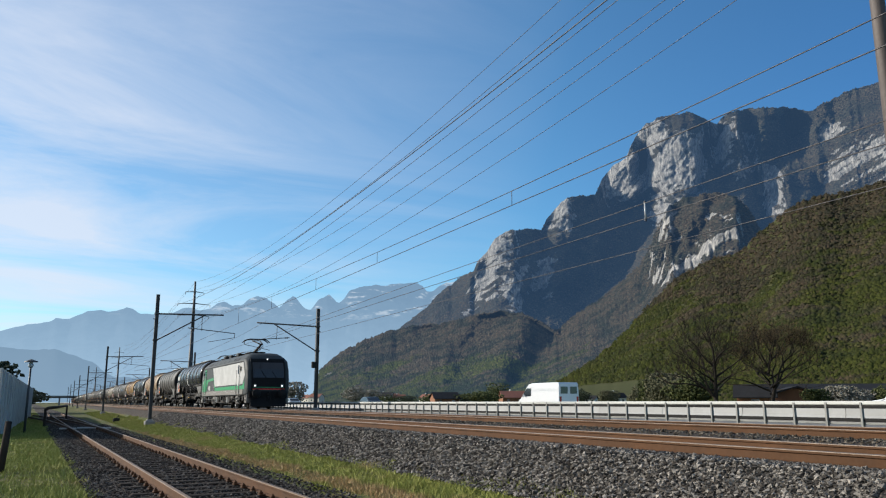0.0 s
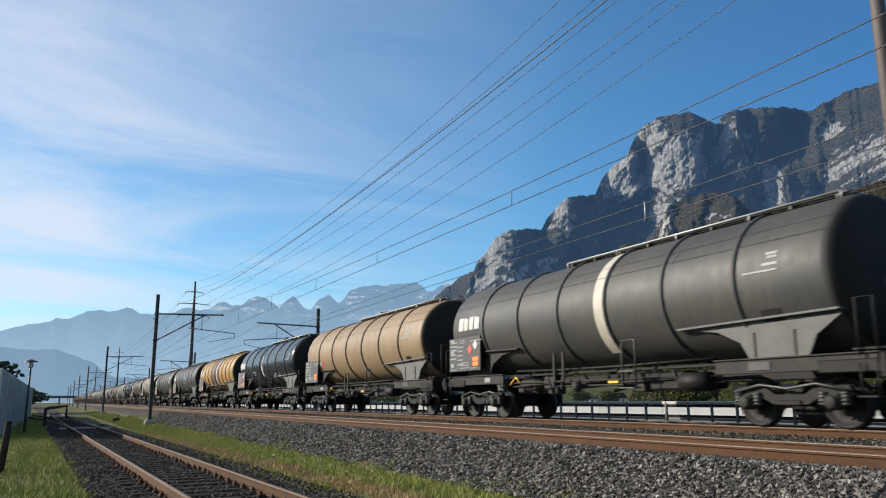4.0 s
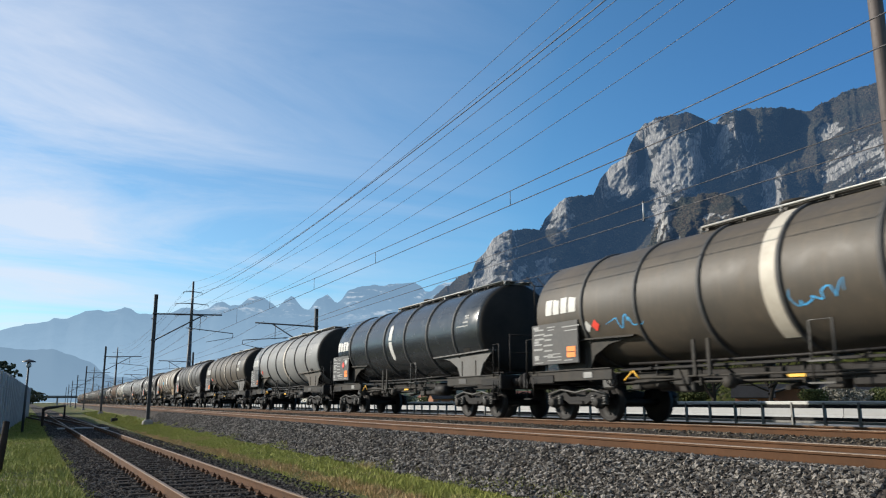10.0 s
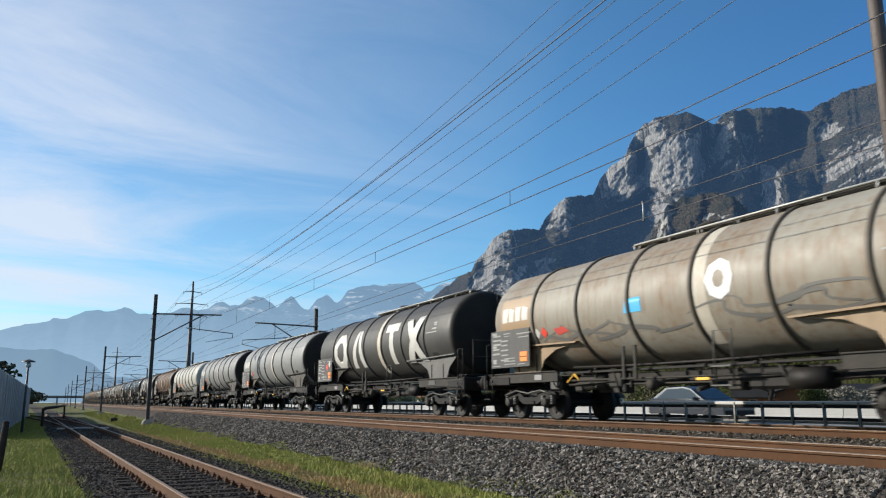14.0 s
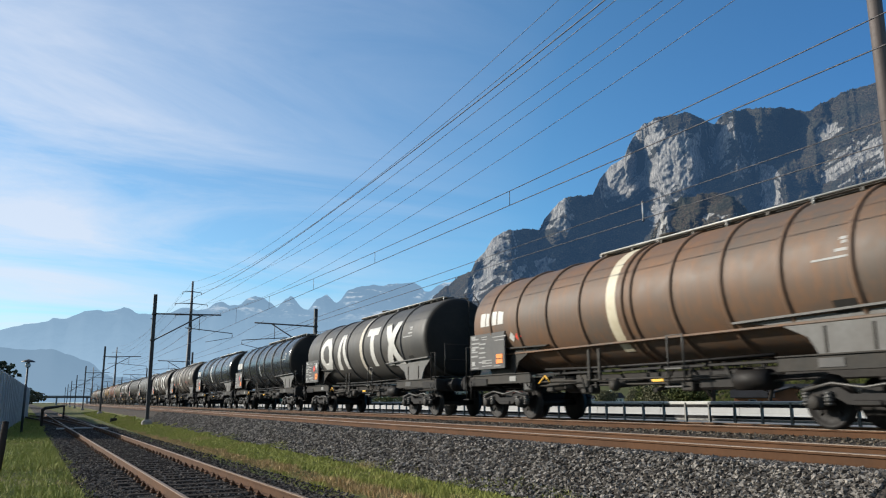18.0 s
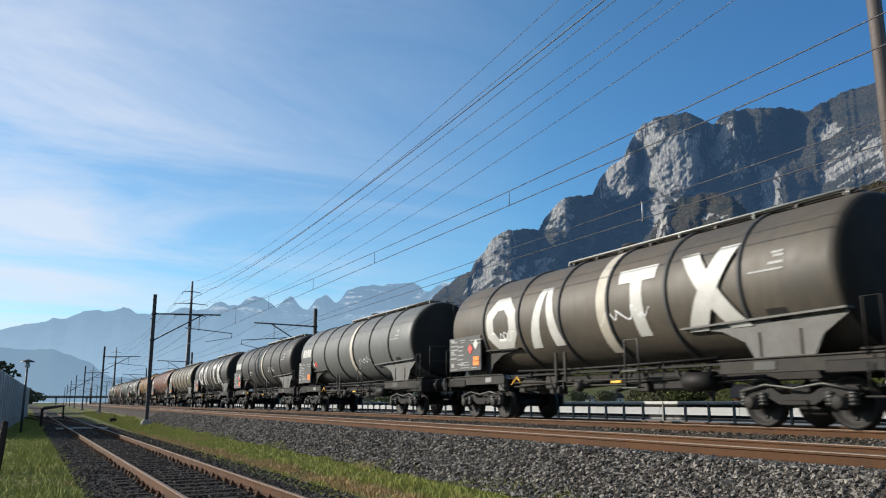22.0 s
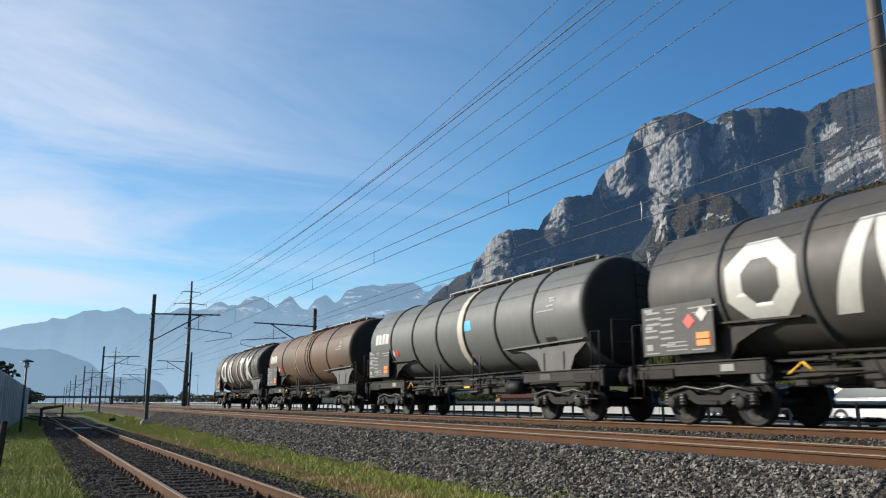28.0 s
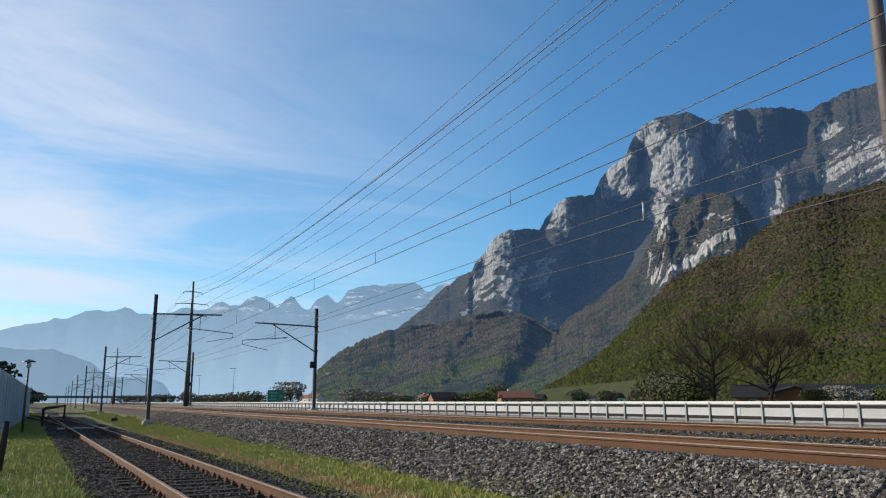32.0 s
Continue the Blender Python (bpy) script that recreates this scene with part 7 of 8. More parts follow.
    part("bumper", Shape().box((0, -L / 2 - 0.02, 0.45), (Wd * 1.8, 0.1, 0.18), 0.04).box((0, L / 2 + 0.02, 0.45), (Wd * 1.8, 0.1, 0.18), 0.04), M_black, v)
    return v


traffic = []
van = build_vehicle(M_carwhite, "white high-roof delivery van on the motorway", True)
cars = [build_vehicle(m, l) for m, l in ((M_carwhite, "white car on the motorway"), (M_cardark, "dark car on the motorway"), (M_carsilver, "silver car on the motorway"))]
AWAY_X, HERE_X, LANE_Z = 36.8, 25.6, 0.665
traffic.append((van, AWAY_X, LANE_Z, 54.6, 22.8, 180))
traffic.append((copy_thing(van, Matrix.Identity(4)), AWAY_X, LANE_Z, -273.0, 27.0, 180))
plan = ((0, AWAY_X, 23.4, 21.0), (1, AWAY_X, 96.0, 23.0), (0, HERE_X, 717.0, -25.0), (1, HERE_X + 3.4, 880.0, -30.5), (1, HERE_X, 376.0, -25.0), (0, HERE_X, 433.0, -25.0),
        (2, AWAY_X, 133.0, 24.0), (1, AWAY_X + 3.4, -480.0, 26.0), (2, HERE_X, 1150.0, -25.0), (0, HERE_X + 3.4, 1320.0, -29.0), (1, HERE_X, 1095.0, -25.0), (0, AWAY_X, -330.0, 22.0))
used = set()
for k, x, y0, v in plan:
    ob = cars[k] if k not in used else copy_thing(cars[k], Matrix.Identity(4))
    used.add(k)
    traffic.append((ob, x, LANE_Z, y0, v, 180 if v > 0 else 0))


# ---- trees, bushes ----
M_bark = worn("grey_brown_bark", (0.026, 0.021, 0.017), (0.014, 0.011, 0.009), 1.5, 12, 0.9, spec=0.15)
M_twig = surface("bare_twigs", (0.024, 0.019, 0.015), 0.9, spec=0.1)


def leaf_colour(a, b, c):
    return lambda nt: ramp_node(nt, island(nt), ((0.0, a), (0.5, b), (1.0, c)))


M_bud = surface("reddish_buds", leaf_colour((0.060, 0.042, 0.026), (0.085, 0.058, 0.032), (0.075, 0.064, 0.034)), 0.9, spec=0.1)
M_leaf = surface("spring_leaves", leaf_colour((0.030, 0.038, 0.014), (0.050, 0.060, 0.020), (0.085, 0.092, 0.034)), 0.85, spec=0.15)
M_blossom = surface("pale_blossom", leaf_colour((0.10, 0.095, 0.075), (0.17, 0.16, 0.13), (0.27, 0.255, 0.22)), 0.9, spec=0.1)
M_dull = surface("budding_grey_green", leaf_colour((0.045, 0.046, 0.026), (0.080, 0.080, 0.046), (0.13, 0.122, 0.076)), 0.9, spec=0.1)
M_dark_leaf = surface("dark_evergreen", leaf_colour((0.022, 0.030, 0.020), (0.038, 0.048, 0.030), (0.06, 0.07, 0.045)), 0.9, spec=0.1)


def grow(rng, start, way, length, radius, depth, limbs, tips):
    """Limbs that fork and thin out; limbs collects (points, radii), tips the ends."""
    pts, rs, p, d = [start], [radius], Vector(start), Vector(way).normalized()
    n = 4
    for k in range(n):
        d = (d + Vector((rng.uniform(-1, 1), rng.uniform(-1, 1), rng.uniform(-0.5, 0.8))) * (0.10 + 0.05 * depth)).normalized()
        p = p + d * (length / n)
        pts.append(tuple(p))
        rs.append(radius * (1 - 0.45 * (k + 1) / n))
    limbs.append((pts, rs, depth))
    if depth >= 7:
        tips.append(tuple(p))
        return
    for k in range(3 if depth < 2 else rng.choice((2, 2, 3))):
        at = pts[rng.choice((2, 3, 4, 4))] if k else pts[-1]
        spread = 0.75 if k else 0.35
        side = Vector((rng.uniform(-1, 1), rng.uniform(-1, 1), rng.uniform(-0.25, 0.5)))
        grow(rng, at, d + side * spread * 1.3, length * rng.uniform(0.62, 0.82), radius * rng.uniform(0.42, 0.58), depth + 1, limbs, tips)


def bare_tree(x, y, h, seed, label, buds, trunk=0.30):
    rng = random.Random(seed)
    t = thing("tree", label, "tree", (x, y, 0.0))
    limbs, tips = [], []
    grow(rng, (0, 0, -0.3), (0.02, 0.0, 1), h * 0.30, h * 0.026, 0, limbs, tips)
    for k in range(11):
        a = k * 2.4 + rng.uniform(-0.3, 0.3)
        grow(rng, (0, 0, h * (0.17 + 0.028 * k)), (math.cos(a), math.sin(a), 0.25 + 0.07 * k), h * (0.25 - 0.008 * k), h * 0.011, 2, limbs, tips)
    s, tw = Shape(), Shape()
    for pts, rs, d in limbs:
        if d < 4:
            s.tube(pts, [max(r, 0.05) for r in rs], 7 if d == 0 else 5, False)
        else:
            tw.tube(pts[::2], [max(r, 0.020) for r in rs[::2]], 3, False)
    part("trunk", s, M_bark, t, "grey-brown trunk with spreading limbs")
    part("twig_crown", tw, M_twig, t, "crown of fine bare twigs")
    if buds:
        r = np.random.default_rng(seed)
        c = np.array(tips)
        c = np.repeat(c, 3, 0) + r.normal(0, 0.35, (len(c) * 3, 3))
        part("crown", scatter("buds", c, r.uniform(0.04, 0.11, (len(c), 1)) * np.ones((1, 3)), M_bud, r), M_bud, t, "thin crown of reddish buds")
    return t


bare_tree(80.0, 78.6, 14.8, 4, "large bare tree with wide spreading limbs behind the motorway", False)
bare_tree(88.0, 76.3, 14.6, 9, "tree with thin reddish-brown spring buds", True)


def leafy(name, x, y, z, w, h, seed, material, label, category="bush", trunk=False, n=420, group=""):
    """A crown of many small clumps with gaps round a short stem."""
    r = np.random.default_rng(seed)
    t = thing(name, label, category, (x, y, z), group)
    c = r.normal(0, 1, (n, 3))
    c /= np.linalg.norm(c, axis=1)[:, None]
    c *= (r.random((n, 1)) ** 0.45)
    lobes = 1 + 0.28 * np.sin(3 * np.arctan2(c[:, 1], c[:, 0]) + seed) * (1 - np.abs(c[:, 2])) + 0.2 * np.sin(5 * c[:, 2] + seed)
    c = c * lobes[:, None] * np.array([w / 2, w / 2, h * 0.46]) + np.array([0, 0, h * 0.54])
    sz = r.uniform(0.02, 0.055, (n, 1)) * (w + h) / 2 * np.array([[1, 1, 0.8]])
    part("crown", scatter("crown", c, sz, material, r, "stone"), material, t)
    rng = random.Random(seed)
    s = Shape().tube([(0, 0, -0.4), (0.02 * w, 0, h * 0.3), (0, 0.03 * w, h * 0.62)], [0.035 * h, 0.025 * h, 0.01 * h], 6)
    for k in range(5):
        a = k * 1.26 + rng.random()
        s.tube([(0, 0, h * (0.2 + 0.07 * k)), (w * 0.3 * math.cos(a), w * 0.3 * math.sin(a), h * (0.45 + 0.08 * k))], [0.016 * h, 0.006 * h], 5)
    part("trunk", s, M_bark, t)
    return t


# trees past 500 m take the paler M_dull: haze put into their colour
G = "trees and bushes beyond the motorway"
for name, q, y, w, h, mat, label in (
        ("tree", 0.277, 250, 11, 8.5, M_blossom, "pale blossoming tree beside the road sign"), ("tree", 0.262, 262, 8, 6.5, M_blossom, "small pale blossoming tree"),
        ("tree", 0.363, 330, 12, 9.0, M_blossom, "white blossoming orchard tree"), ("tree", 0.385, 338, 11, 8.0, M_blossom, "white blossoming orchard tree"),
        ("bush", 1.34, 78, 6.5, 3.6, M_blossom, "whitish blossoming bush beside the barn"), ("bush", 1.40, 80, 5, 3.0, M_blossom, "whitish blossoming bush beside buildings"),
        ("bush", 1.27, 74, 3.6, 3.4, M_leaf, "bright green bush beside the barn"), ("bush", 1.47, 78, 5, 3.6, M_leaf, "bright green garden bush"), ("bush", 1.56, 80, 8, 4.0, M_leaf, "green rounded garden bush"),
        ("tree", 0.93, 120, 9, 7, M_dull, "round grey budding tree at the field edge"), ("tree", 0.885, 150, 9, 7, M_leaf, "spring-green tree at the field edge"), ("tree", 0.905, 130, 9, 7.5, M_dull, "grey budding tree at the field edge"),
        ("tree", 0.855, 185, 8, 6.0, M_dull, "grey budding tree at the field edge"), ("bush", 0.735, 240, 8, 6.5, M_dark_leaf, "dark round bush in the field"), ("bush", 0.56, 270, 15, 6.0, M_leaf, "green hedge tree near the farmhouse"),
        ("bush", 0.535, 300, 12, 5.0, M_dark_leaf, "dark hedge near the farmhouse"), ("tree", 0.585, 330, 14, 10, M_leaf, "spring-green tree behind the farmhouse"), ("bush", 0.44, 300, 10, 4.0, M_dark_leaf, "dark hedge in the fields"),
        ("bush", 0.41, 290, 11, 4.2, M_leaf, "green hedge in the fields"), ("bush", 0.48, 320, 14, 5.0, M_leaf, "green hedge in the fields"), ("bush", 0.79, 170, 6, 4.5, M_dull, "grey bush in the field"),
        ("tree", 0.97, 100, 8, 6.5, M_leaf, "small green tree behind the motorway"), ("tree", 0.148, 520, 12, 15, M_dull, "grey-green conifer far down the valley"), ("tree", 0.21, 560, 26, 13, M_dull, "grey-green tree group far down the valley"),
        ("tree", 0.23, 540, 22, 14, M_dull, "grey-green tree group far down the valley"), ("tree", 0.19, 600, 30, 12, M_dull, "grey-green tree group far down the valley"), ("tree", 0.17, 620, 30, 11, M_dull, "grey-green tree group far down the valley"),
        ("tree", 0.12, 560, 26, 12, M_dull, "grey-green trees beside the bridge"), ("tree", 0.09, 620, 30, 12, M_dull, "grey-green trees beside the bridge")):
    leafy(name, q * y, y, 0.0, w, h if y < 500 else h * 0.6, int(q * 1000 + y), mat, label, name, n=1500 if y < 200 else 700, group=G)
for x, y, w, h, mat in ((-8.6, 130, 9, 7.0, M_dark_leaf), (-15, 140, 15, 10.5, M_dark_leaf), (-10.5, 120, 8, 6.5, M_dark_leaf), (-7.0, 230, 9, 5.6, M_dull), (-15, 250, 12, 8, M_dull), (-22, 300, 18, 10, M_dull)):
    leafy("tree", x, y, 0.0, w, h, int(x * 3 + y), mat, "dark tree behind the works fence", "tree", n=2200, group="trees behind the fence")


# ---- houses and barns ----
M_tile = worn("red_roof_tiles", (0.17, 0.060, 0.038), (0.11, 0.045, 0.032), 0.8, 6, 0.85)
M_slate = worn("dark_grey_roof", (0.022, 0.023, 0.026), (0.013, 0.013, 0.014), 0.8, 6, 0.9, spec=0.15)
M_plaster = worn("pale_plaster", (0.60, 0.57, 0.50), (0.42, 0.39, 0.33), 0.6, 8, 0.9)
M_timber = worn("brown_timber", (0.21, 0.088, 0.038), (0.11, 0.05, 0.025), 0.7, 8, 0.85, squash=(1, 1, 0.2))


def house(x, y, z, w, d, eave, ridge, turn, wall, roof, label, name="house", windows=3):
    h = thing(name, label, name, pose(x, y, z, 0, 0, turn))
    part("wall", Shape().prism([(-w / 2, -0.5), (w / 2, -0.5), (w / 2, eave), (0, ridge - 0.12), (-w / 2, eave)], -d / 2, d / 2, "y"), wall, h)
    for o in (-1, 1):
        e = eave - 0.35
        part("roof", Shape().prism([(0, ridge), (o * (w / 2 + 0.5), e), (o * (w / 2 + 0.5), e + 0.16), (0, ridge + 0.18)], -d / 2 - 0.5, d / 2 + 0.5, "y"), roof, h, "pitched roof slope")
    for k in range(windows):
        yy = -d / 2 + d * (k + 0.5) / windows
        for o in (-1, 1):
            f = part("window", Shape().box((o * (w / 2 + 0.02), yy, eave * 0.55), (0.06, 1.1, 1.2), 0.01), M_barrier, h)
            part("pane", Shape().box((o * (w / 2 + 0.05), yy, eave * 0.55), (0.03, 0.95, 1.05)), M_glass, f)
    for o in (-1, 1):
        part("door", Shape().box((w * 0.1, o * (d / 2 + 0.02), 1.0), (1.0, 0.06, 2.0), 0.01), M_timber, h)
    if name == "house":
        part("chimney", Shape().box((w * 0.12, d * 0.2, ridge + 0.3), (0.6, 0.6, 1.4), 0.03), M_plaster, h)
    return h


house(187, 302, -0.2, 9, 15, 3.6, 6.2, 72, M_timber, M_tile, "farmhouse with a red tiled roof", "house")
house(204, 312, -0.2, 8, 9, 3.0, 5.0, 40, M_timber, M_slate, "grey-roofed shed beside the farmhouse", "shed", 2)
house(152, 305, -0.2, 8, 11, 3.2, 5.6, 80, M_timber, M_slate, "dark-roofed barn near the hedge", "barn", 2)
house(101.5, 84.0, -0.2, 6.5, 9.0, 2.95, 3.75, 138, M_timber, M_slate, "low timber barn with a dark roof", "barn", 3)
house(92.5, 83.0, -0.2, 4.0, 5.0, 2.5, 4.0, 40, M_timber, M_slate, "small timber shed with a dark roof", "shed", 1)
house(126, 96.0, -0.2, 9, 22, 3.2, 4.6, 62, M_plaster, M_slate, "long grey-roofed farm building", "barn", 4)
house(142, 92.0, -0.2, 8, 12, 3.0, 4.4, 70, M_timber, M_tile, "brown-roofed timber garden house", "house", 2)
for q, y, s in ((0.4075, 520, 1.0), (0.418, 530, 0.9), (0.428, 515, 0.8), (0.47, 500, 0.8), (0.31, 620, 1.0), (0.298, 640, 0.9), (0.805, 230, 0.55), (0.905, 250, 0.5), (0.755, 300, 0.5)):
    house(q * y, y, 0.0, 8 * s, 10 * s, 5.5 * s, 8.0 * s, (q * 1000) % 90, M_plaster, M_slate if int(q * 1000) % 2 else M_tile, "pale village house in the valley", "house", 2)
# ---- green motorway sign, lamp columns ----
sg = thing("road_sign", "large green motorway direction sign with plain pale bars", "road sign", (51.5, 200.0, 0.0))
part("board", Shape().box((0, 0, 2.95), (4.1, 0.12, 3.3), 0.03), surface("green_sign_sheet", lambda nt: mix_node(nt, noise_node(nt, 2, 3, 0.5, coords(nt)), (0.005, 0.12, 0.075), (0.006, 0.095, 0.06)), 0.45), sg, "green sign board")
for x, z, a, b in ((-0.6, 3.9, 1.9, 0.28), (-0.8, 3.1, 1.5, 0.28), (-0.7, 2.3, 1.7, 0.28), (1.3, 3.0, 0.5, 0.6)):
    part("print_bar", Shape().box((x, -0.066, z), (a, 0.012, b)), surface("pale_sign_print", (0.10, 0.26, 0.20), 0.5) if x == -0.6 else bpy.data.materials["pale_sign_print"], sg)
for x in (-1.5, 1.5):
    part("leg", Shape().tube([(x, 0.1, -0.5), (x, 0.1, 3.5)], 0.09, 8), M_mast, sg)
for y in (255.0, 330.0):
    l = thing("street_lamp", "slender motorway lamp column", "street lamp", (46.8 + 0.02 * y, y, 0.2), group="motorway lamps")
    part("column", Shape().tube([(0, 0, -0.3), (0, 0, 12.0)], [0.11, 0.06], 8), M_mast, l)
    part("head", Shape().box((-0.5, 0, 12.05), (1.9, 0.3, 0.14), 0.05), M_mast, l)

# ---- overpass far down the line ----
o = thing("road_bridge", "low concrete road bridge across the railway far down the valley", "bridge", kind="structure")
part("deck", Shape().box((26, 520, 4.6), (86, 7.5, 0.8), 0.1), M_mast, o)
part("parapet", Shape().box((26, 516.4, 5.3), (86, 0.15, 0.6), 0.03), M_barrier_post, o)
for x in (-14, 3, 19.5, 33, 48, 66):
    part("pier", Shape().box((x, 520, 2.2), (0.9, 6.0, 5.6), 0.1), M_concrete, o)

# ---- works fence, lamp and small things beside the siding ----
f = thing("panel_fence", "tall weathered grey-white panel fence beside the grass", "fence")
M_fence = worn("weathered_fence_panel", (0.40, 0.39, 0.375), (0.27, 0.258, 0.245), 0.8, 9, 0.85)
rng = random.Random(2)
for k in range(30):
    y = 40.0 + k * 2.5
    if k < 24:
        part("panel", Shape().box((-2.25, y + 1.25, 1.56), (0.06, 2.42, 3.04), 0.015), M_fence, f, at=pose(0, 0, rng.uniform(-0.03, 0.03)))
        part("seam", Shape().box((-2.215, y + 1.25, 2.35), (0.012, 2.42, 0.03)), M_barrier_post, f)
        part("post", Shape().box((-2.19, y, 1.5), (0.12, 0.12, 3.25), 0.02), M_fence, f)
lp = thing("lamp_post", "short lamp post with a round hood behind the fence", "lamp post", (-1.25, 47.0, 0.0))
part("pole", Shape().tube([(0, 0, -0.2), (0, 0, 3.45)], [0.07, 0.05], 10), M_mast, lp)
part("hood", Shape().lathe([(0.0, 0.34), (0.05, 0.32), (0.12, 0.12), (0.16, 0.0)], 16, "z", (0, 0, 3.72)), M_mast, lp)
part("globe", Shape().lathe([(-0.16, 0.0), (-0.14, 0.10), (-0.05, 0.14), (0.08, 0.11), (0.14, 0.06)], 14, "z", (0, 0, 3.58)), M_insulator, lp)
bp = thing("bollard", "dark weathered wooden post in the grass", "post", pose(-0.98, 21.0, 0.0, 0, 4, 0))
part("post", Shape().tube([(0, 0, -0.2), (0.01, 0, 0.6), (0.0, 0.01, 1.15)], [0.085, 0.08, 0.07], 8), M_sleeper, bp)
part("cap", Shape().lathe([(0, 0.075), (0.03, 0.07), (0.05, 0.0)], 8, "z", (0, 0.01, 1.14)), M_sleeper, bp)
gt = thing("rail_gate", "dark rusty bar on posts across the siding's end", "gate")
part("post", Shape().box((-0.42, 57.0, 0.6), (0.16, 0.16, 1.25), 0.02), M_sleeper, gt)
part("bar", Shape().tube([(-0.42, 57.0, 1.12), (-0.3, 57.8, 1.24), (0.1, 62.0, 1.26), (1.2, 84.0, 1.30)], 0.10, 8), M_sleeper, gt)
part("post", Shape().box((1.2, 84.0, 0.6), (0.16, 0.16, 1.3), 0.02), M_sleeper, gt)
pl = thing("crossing_plank", "pale timber planks laid across the siding", "plank", (1.6, 50.0, 0.12))
for k in range(3):
    part("plank", Shape().box((-0.75 + 0.92 * k, 0.02 * k, 0.02 + (0.02 if k == 1 else 0)), (0.9, 0.26, 0.08), 0.02), M_fence, pl)
st = thing("point_stand", "small dark point lever beside the siding", "point lever", (4.6, 68.0, 0.1))
part("box", Shape().box((0, 0, 0.12), (0.5, 0.4, 0.3), 0.04), M_black, st)
part("lever", Shape().tube([(0, 0, 0.25), (0.2, 0, 0.5)], 0.03, 6), M_black, st)
# the second siding that joins at the points
track("railway_track", "rusty turnout track that joins the siding", lambda y: siding_x(y) - 0.0009 * (y - 40) ** 2 if y > 40 else siding_x(y), SIDING_Z - 0.005, 40.5, 100, M_railtop_dull)
# ---- sleepers, fastenings, loose stones, grass ----
sleeper = Shape().box((0, 0, 0), (2.5, 0.25, 0.16), 0.025).mesh("sleeper", M_sleeper)
chair = Shape()
for x in (-0.752, 0.752):
    chair.box((x, 0, 0.095), (0.28, 0.14, 0.025), 0.008)
    for d in (-0.115, 0.115):
        chair.box((x + d * 0.85, 0, 0.12), (0.07, 0.075, 0.05), 0.015).tube([(x + d * 0.85, 0, 0.12), (x + d * 0.85, 0, 0.168)], 0.016, 6)
chair = chair.mesh("fastening", M_rail)
rng = random.Random(21)
for k in range(150):
    y = 4.0 + k * 0.62
    m = pose(siding_x(y) + rng.uniform(-0.03, 0.03), y, SIDING_Z - 0.165 - 0.085 + rng.uniform(-0.008, 0.004), 0, rng.uniform(-0.5, 0.5), 1.4 + rng.uniform(-0.6, 0.6))
    sl = part("sleeper", sleeper, M_sleeper, siding_track, at=m)
    if k < 110:
        part("fastening", chair, M_rail, sl)
main_sleeper = Shape().box((0, 0, 0), (2.6, 0.28, 0.2), 0.03).mesh("sleeper", M_concrete)
for t, x, z in ((near_track, NEAR_X, NEAR_Z), (far_track, FAR_X, FAR_Z)):
    for k in range(90):
        part("sleeper", main_sleeper, M_concrete, t, at=(x, 3.0 + k * 0.6, z - 0.165 - 0.105))


def stones(name, label, x0, x1, y0, y1, count, size, material, lift=0.03, follow=None, power=1.7, avoid=(), clear=False):
    """Loose stones on a strip, thicker on the near side."""
    r = np.random.default_rng(int(count + x0 * 10))
    u = r.random(count)
    y = y0 + (y1 - y0) * u ** power
    x = r.uniform(x0, x1, count)
    if follow:
        wx = x + np.array([follow(v) for v in y])
        base = bank(x + follow(12.0), y)
    else:
        wx, base = x, bank(x, y)
    s = r.uniform(0.6, 1.35, (count, 1)) * size * (0.9 + 0.006 * y[:, None]) * np.array([[1.25, 1.0, 0.8]])
    c = np.stack([wx, y, base + lift + r.uniform(-0.015, 0.02, count)], 1)
    keep = np.ones(count, bool)
    for a, b in avoid:
        keep &= ~((x > a) & (x < b))
    if clear:      # the sleepers' tops stay bare near the siding's open end
        keep &= ~((np.abs((y - 4.0 + 0.31) % 0.62 - 0.31) < 0.15) & (np.abs(x) < 1.27) & (y < 16) & (r.random(count) < 0.62))
    tagged(part(name, scatter(name, c[keep], s[keep], material, r), material), label, "stones", kind="stuff")


stones("ballast_stones", "loose grey ballast stones on the bank", 6.15, 8.12, 5.0, 62, 74000, 0.034, M_stone)
stones("ballast_stones", "loose brownish ballast stones between the tracks", 8.28, 15.3, 4.0, 75, 46000, 0.033, M_stone_brown, 0.02, avoid=((9.60, 9.80), (12.08, 12.28), (13.58, 13.78)))
stones("siding_stones", "dark fine gravel in the siding", -1.9, 1.9, 6.0, 60, 40000, 0.022, M_stone_dark, 0.062, siding_x, 1.8, clear=True)


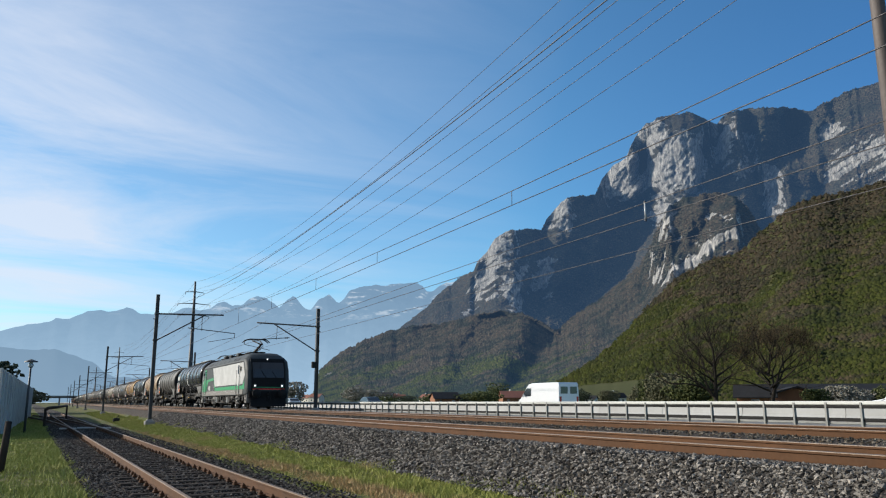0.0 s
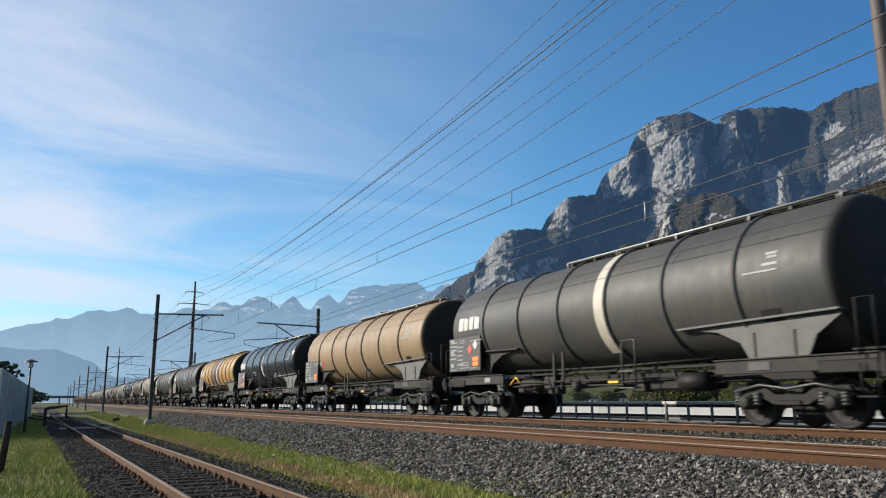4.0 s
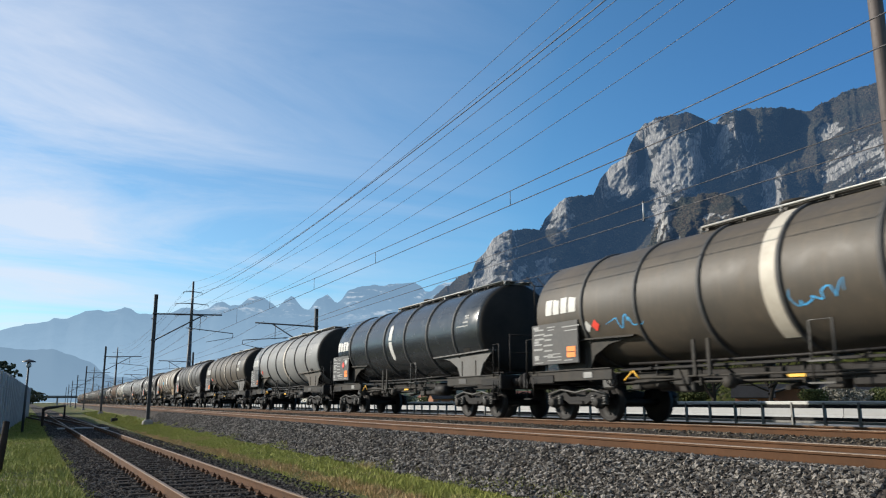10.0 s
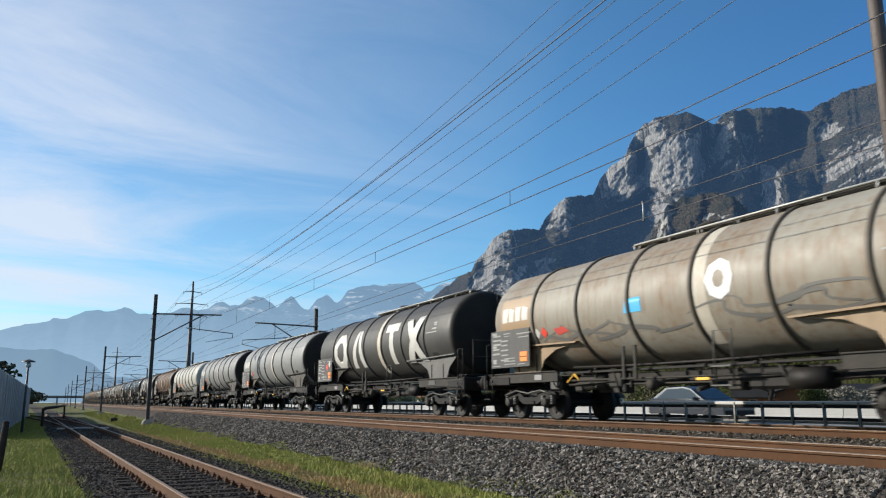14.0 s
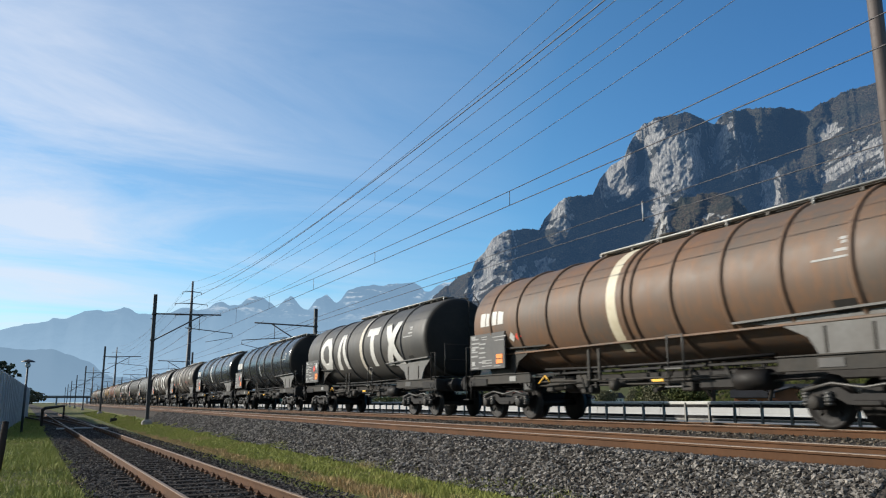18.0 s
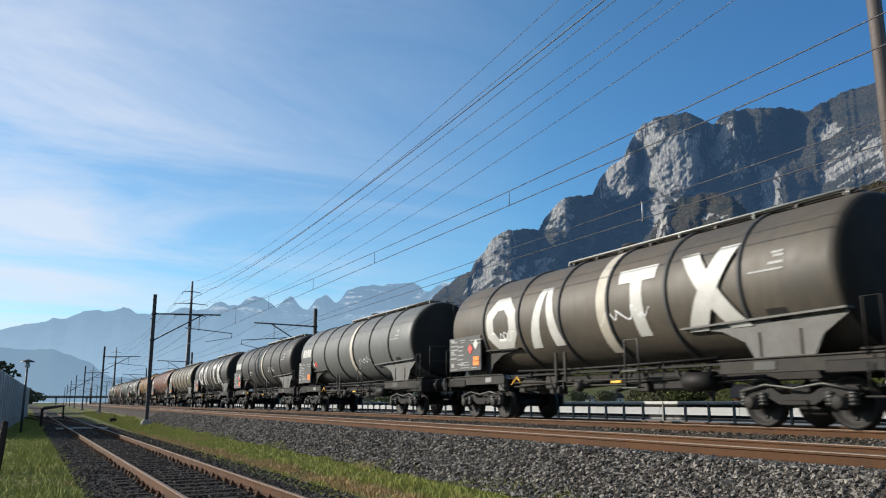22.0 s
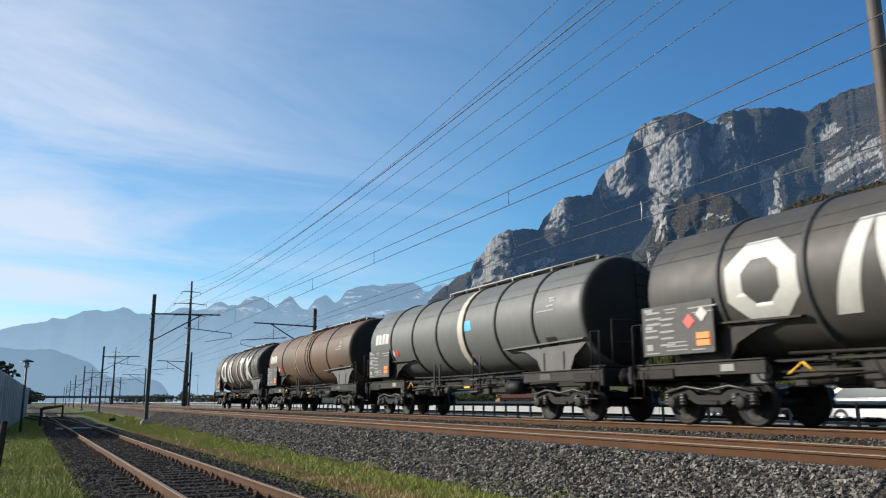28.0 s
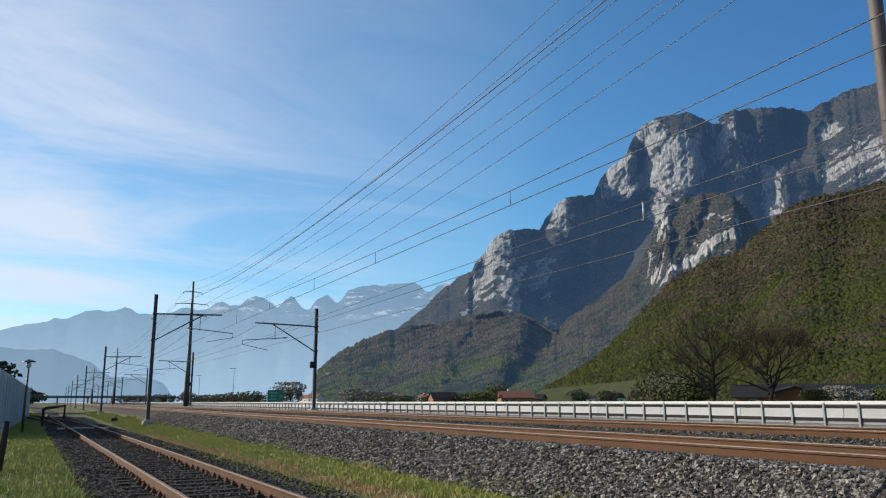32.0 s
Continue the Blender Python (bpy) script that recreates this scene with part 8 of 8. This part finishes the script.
def blade_colour(nt):
    v = coords(nt, space="World")
    r = island(nt)
    green = ramp_node(nt, r, ((0.0, (0.165, 0.180, 0.034)), (0.5, (0.235, 0.250, 0.058)), (1.0, (0.33, 0.32, 0.10))))
    dry = ramp_node(nt, r, ((0.0, (0.29, 0.185, 0.085)), (0.6, (0.42, 0.29, 0.15)), (1.0, (0.20, 0.185, 0.06))))
    pos = nt.nodes.new("ShaderNodeSeparateXYZ")
    nt.links.new(v, pos.inputs[0])
    # trodden, dry grass in a ragged belt beside the siding's gravel
    off = math_node(nt, "MULTIPLY_ADD", pos.outputs["Y"], 0.0245, math_node(nt, "SUBTRACT", pos.outputs["X"], 5.20))
    belt = math_node(nt, "MULTIPLY_ADD", math_node(nt, "ABSOLUTE", off), -0.9, 0.30)
    a = math_node(nt, "ADD", noise_node(nt, 0.45, 6, 0.62, v), math_node(nt, "MAXIMUM", belt, -0.06))
    return mix_node(nt, ramp_node(nt, a, ((0.52, 0), (0.66, 1))), green, dry)


M_blade = surface("grass_blades", blade_colour, 0.8, spec=0.2)


def grass(name, label, x0, x1, y0, y1, count, tall, edge=None, power=1.8):
    r = np.random.default_rng(count)
    y = y0 + (y1 - y0) * r.random(count) ** power
    x = r.uniform(x0, x1, count)
    if edge:
        keep = edge(x, y) & (x > -0.075 * y - 0.8)
        x, y = x[keep], y[keep]
    n = len(x)
    z = ground_height(x, y)
    tuft = 0.5 + 0.9 * np.clip(fractal(x * 1.6, y * 1.6, 3, 9) + 0.35, 0, 1.2)
    h = r.uniform(0.5, 1.2, n) * tall * tuft
    w = r.uniform(0.003, 0.008, n) * (1 + y * 0.06)
    a = r.uniform(0, 2 * np.pi, n)
    lean = r.uniform(0.2, 1.1, n) * h
    la = r.uniform(0, 2 * np.pi, n)
    dx, dy = np.cos(a) * w, np.sin(a) * w
    mx, my = np.cos(la) * lean, np.sin(la) * lean
    v = np.stack([np.stack([x - dx, y - dy, z - 0.02], 1), np.stack([x + dx, y + dy, z - 0.02], 1), np.stack([x + mx, y + my, z + h], 1)], 1)
    me = bpy.data.meshes.new(name)
    me.from_pydata(v.reshape(-1, 3).tolist(), [], np.arange(3 * n).reshape(-1, 3).tolist())
    me.materials.append(M_blade)
    me.update()
    tagged(part(name, me, M_blade), label, "grass", kind="stuff")


grass("grass", "short spring grass beside the siding", -5.5, 1.0, 7.0, 130, 190000, 0.12, lambda x, y: x < 0.78 - 0.0245 * (y - 12) + 0.25 * fractal(y * 0.8, x * 0, 3, 2))
grass("grass", "grass strip with dry patches between siding and ballast bank", 4.2, 6.7, 6.0, 130, 190000, 0.09, lambda x, y: (x > 4.55 - 0.0245 * (y - 12) + 0.3 * fractal(y * 0.8, x * 0, 3, 4)) & (x < 6.35 + 0.35 * fractal(y * 0.7, x * 0, 3, 6)))
# ---- what moves ----
def roll_rows(sign, ahead, y_here):
    """Rows of a wheelset that turns while its wagon passes near the camera."""
    def place(t):
        return ENGINE_Y + ahead + y_here - run(t)
    ts = [k / 30 for k in range(0, 961) if -12 < place(k / 30) < 42]
    if not ts:
        return [(0, 0.0), (32, 0.0)]
    rows = [(t, run(t) / WHEEL_R) for t in ts]
    if ts[0] > 0:
        rows.insert(0, (0, rows[0][1]))
    if ts[-1] < 32:
        rows.append((32, rows[-1][1]))
    return rows


def motions():
    times = [k * 1.0 for k in range(33)]
    for w, s in [(engine, 0.0)] + consist:
        walk(w, [(t, Matrix.Translation((FAR_X, ENGINE_Y + s - run(t), FAR_Z))) for t in times])
    for w, s in [(engine, 0.0)] + consist:
        for o in w.children_recursive:
            if o.get("rolls"):
                at = o.matrix_basis.translation.copy()
                y_here = at.y + o.parent.matrix_basis.translation.y
                walk(o, [(t, Matrix.Translation(at) @ Matrix.Rotation(a, 4, "X")) for t, a in roll_rows(1, s, y_here)])
    for v, x, z, y0, speed, turn in traffic:
        walk(v, [(t, pose(x, y0 + speed * t, z, 0, 0, turn)) for t in (0, 8, 16, 24, 32)])


motions()
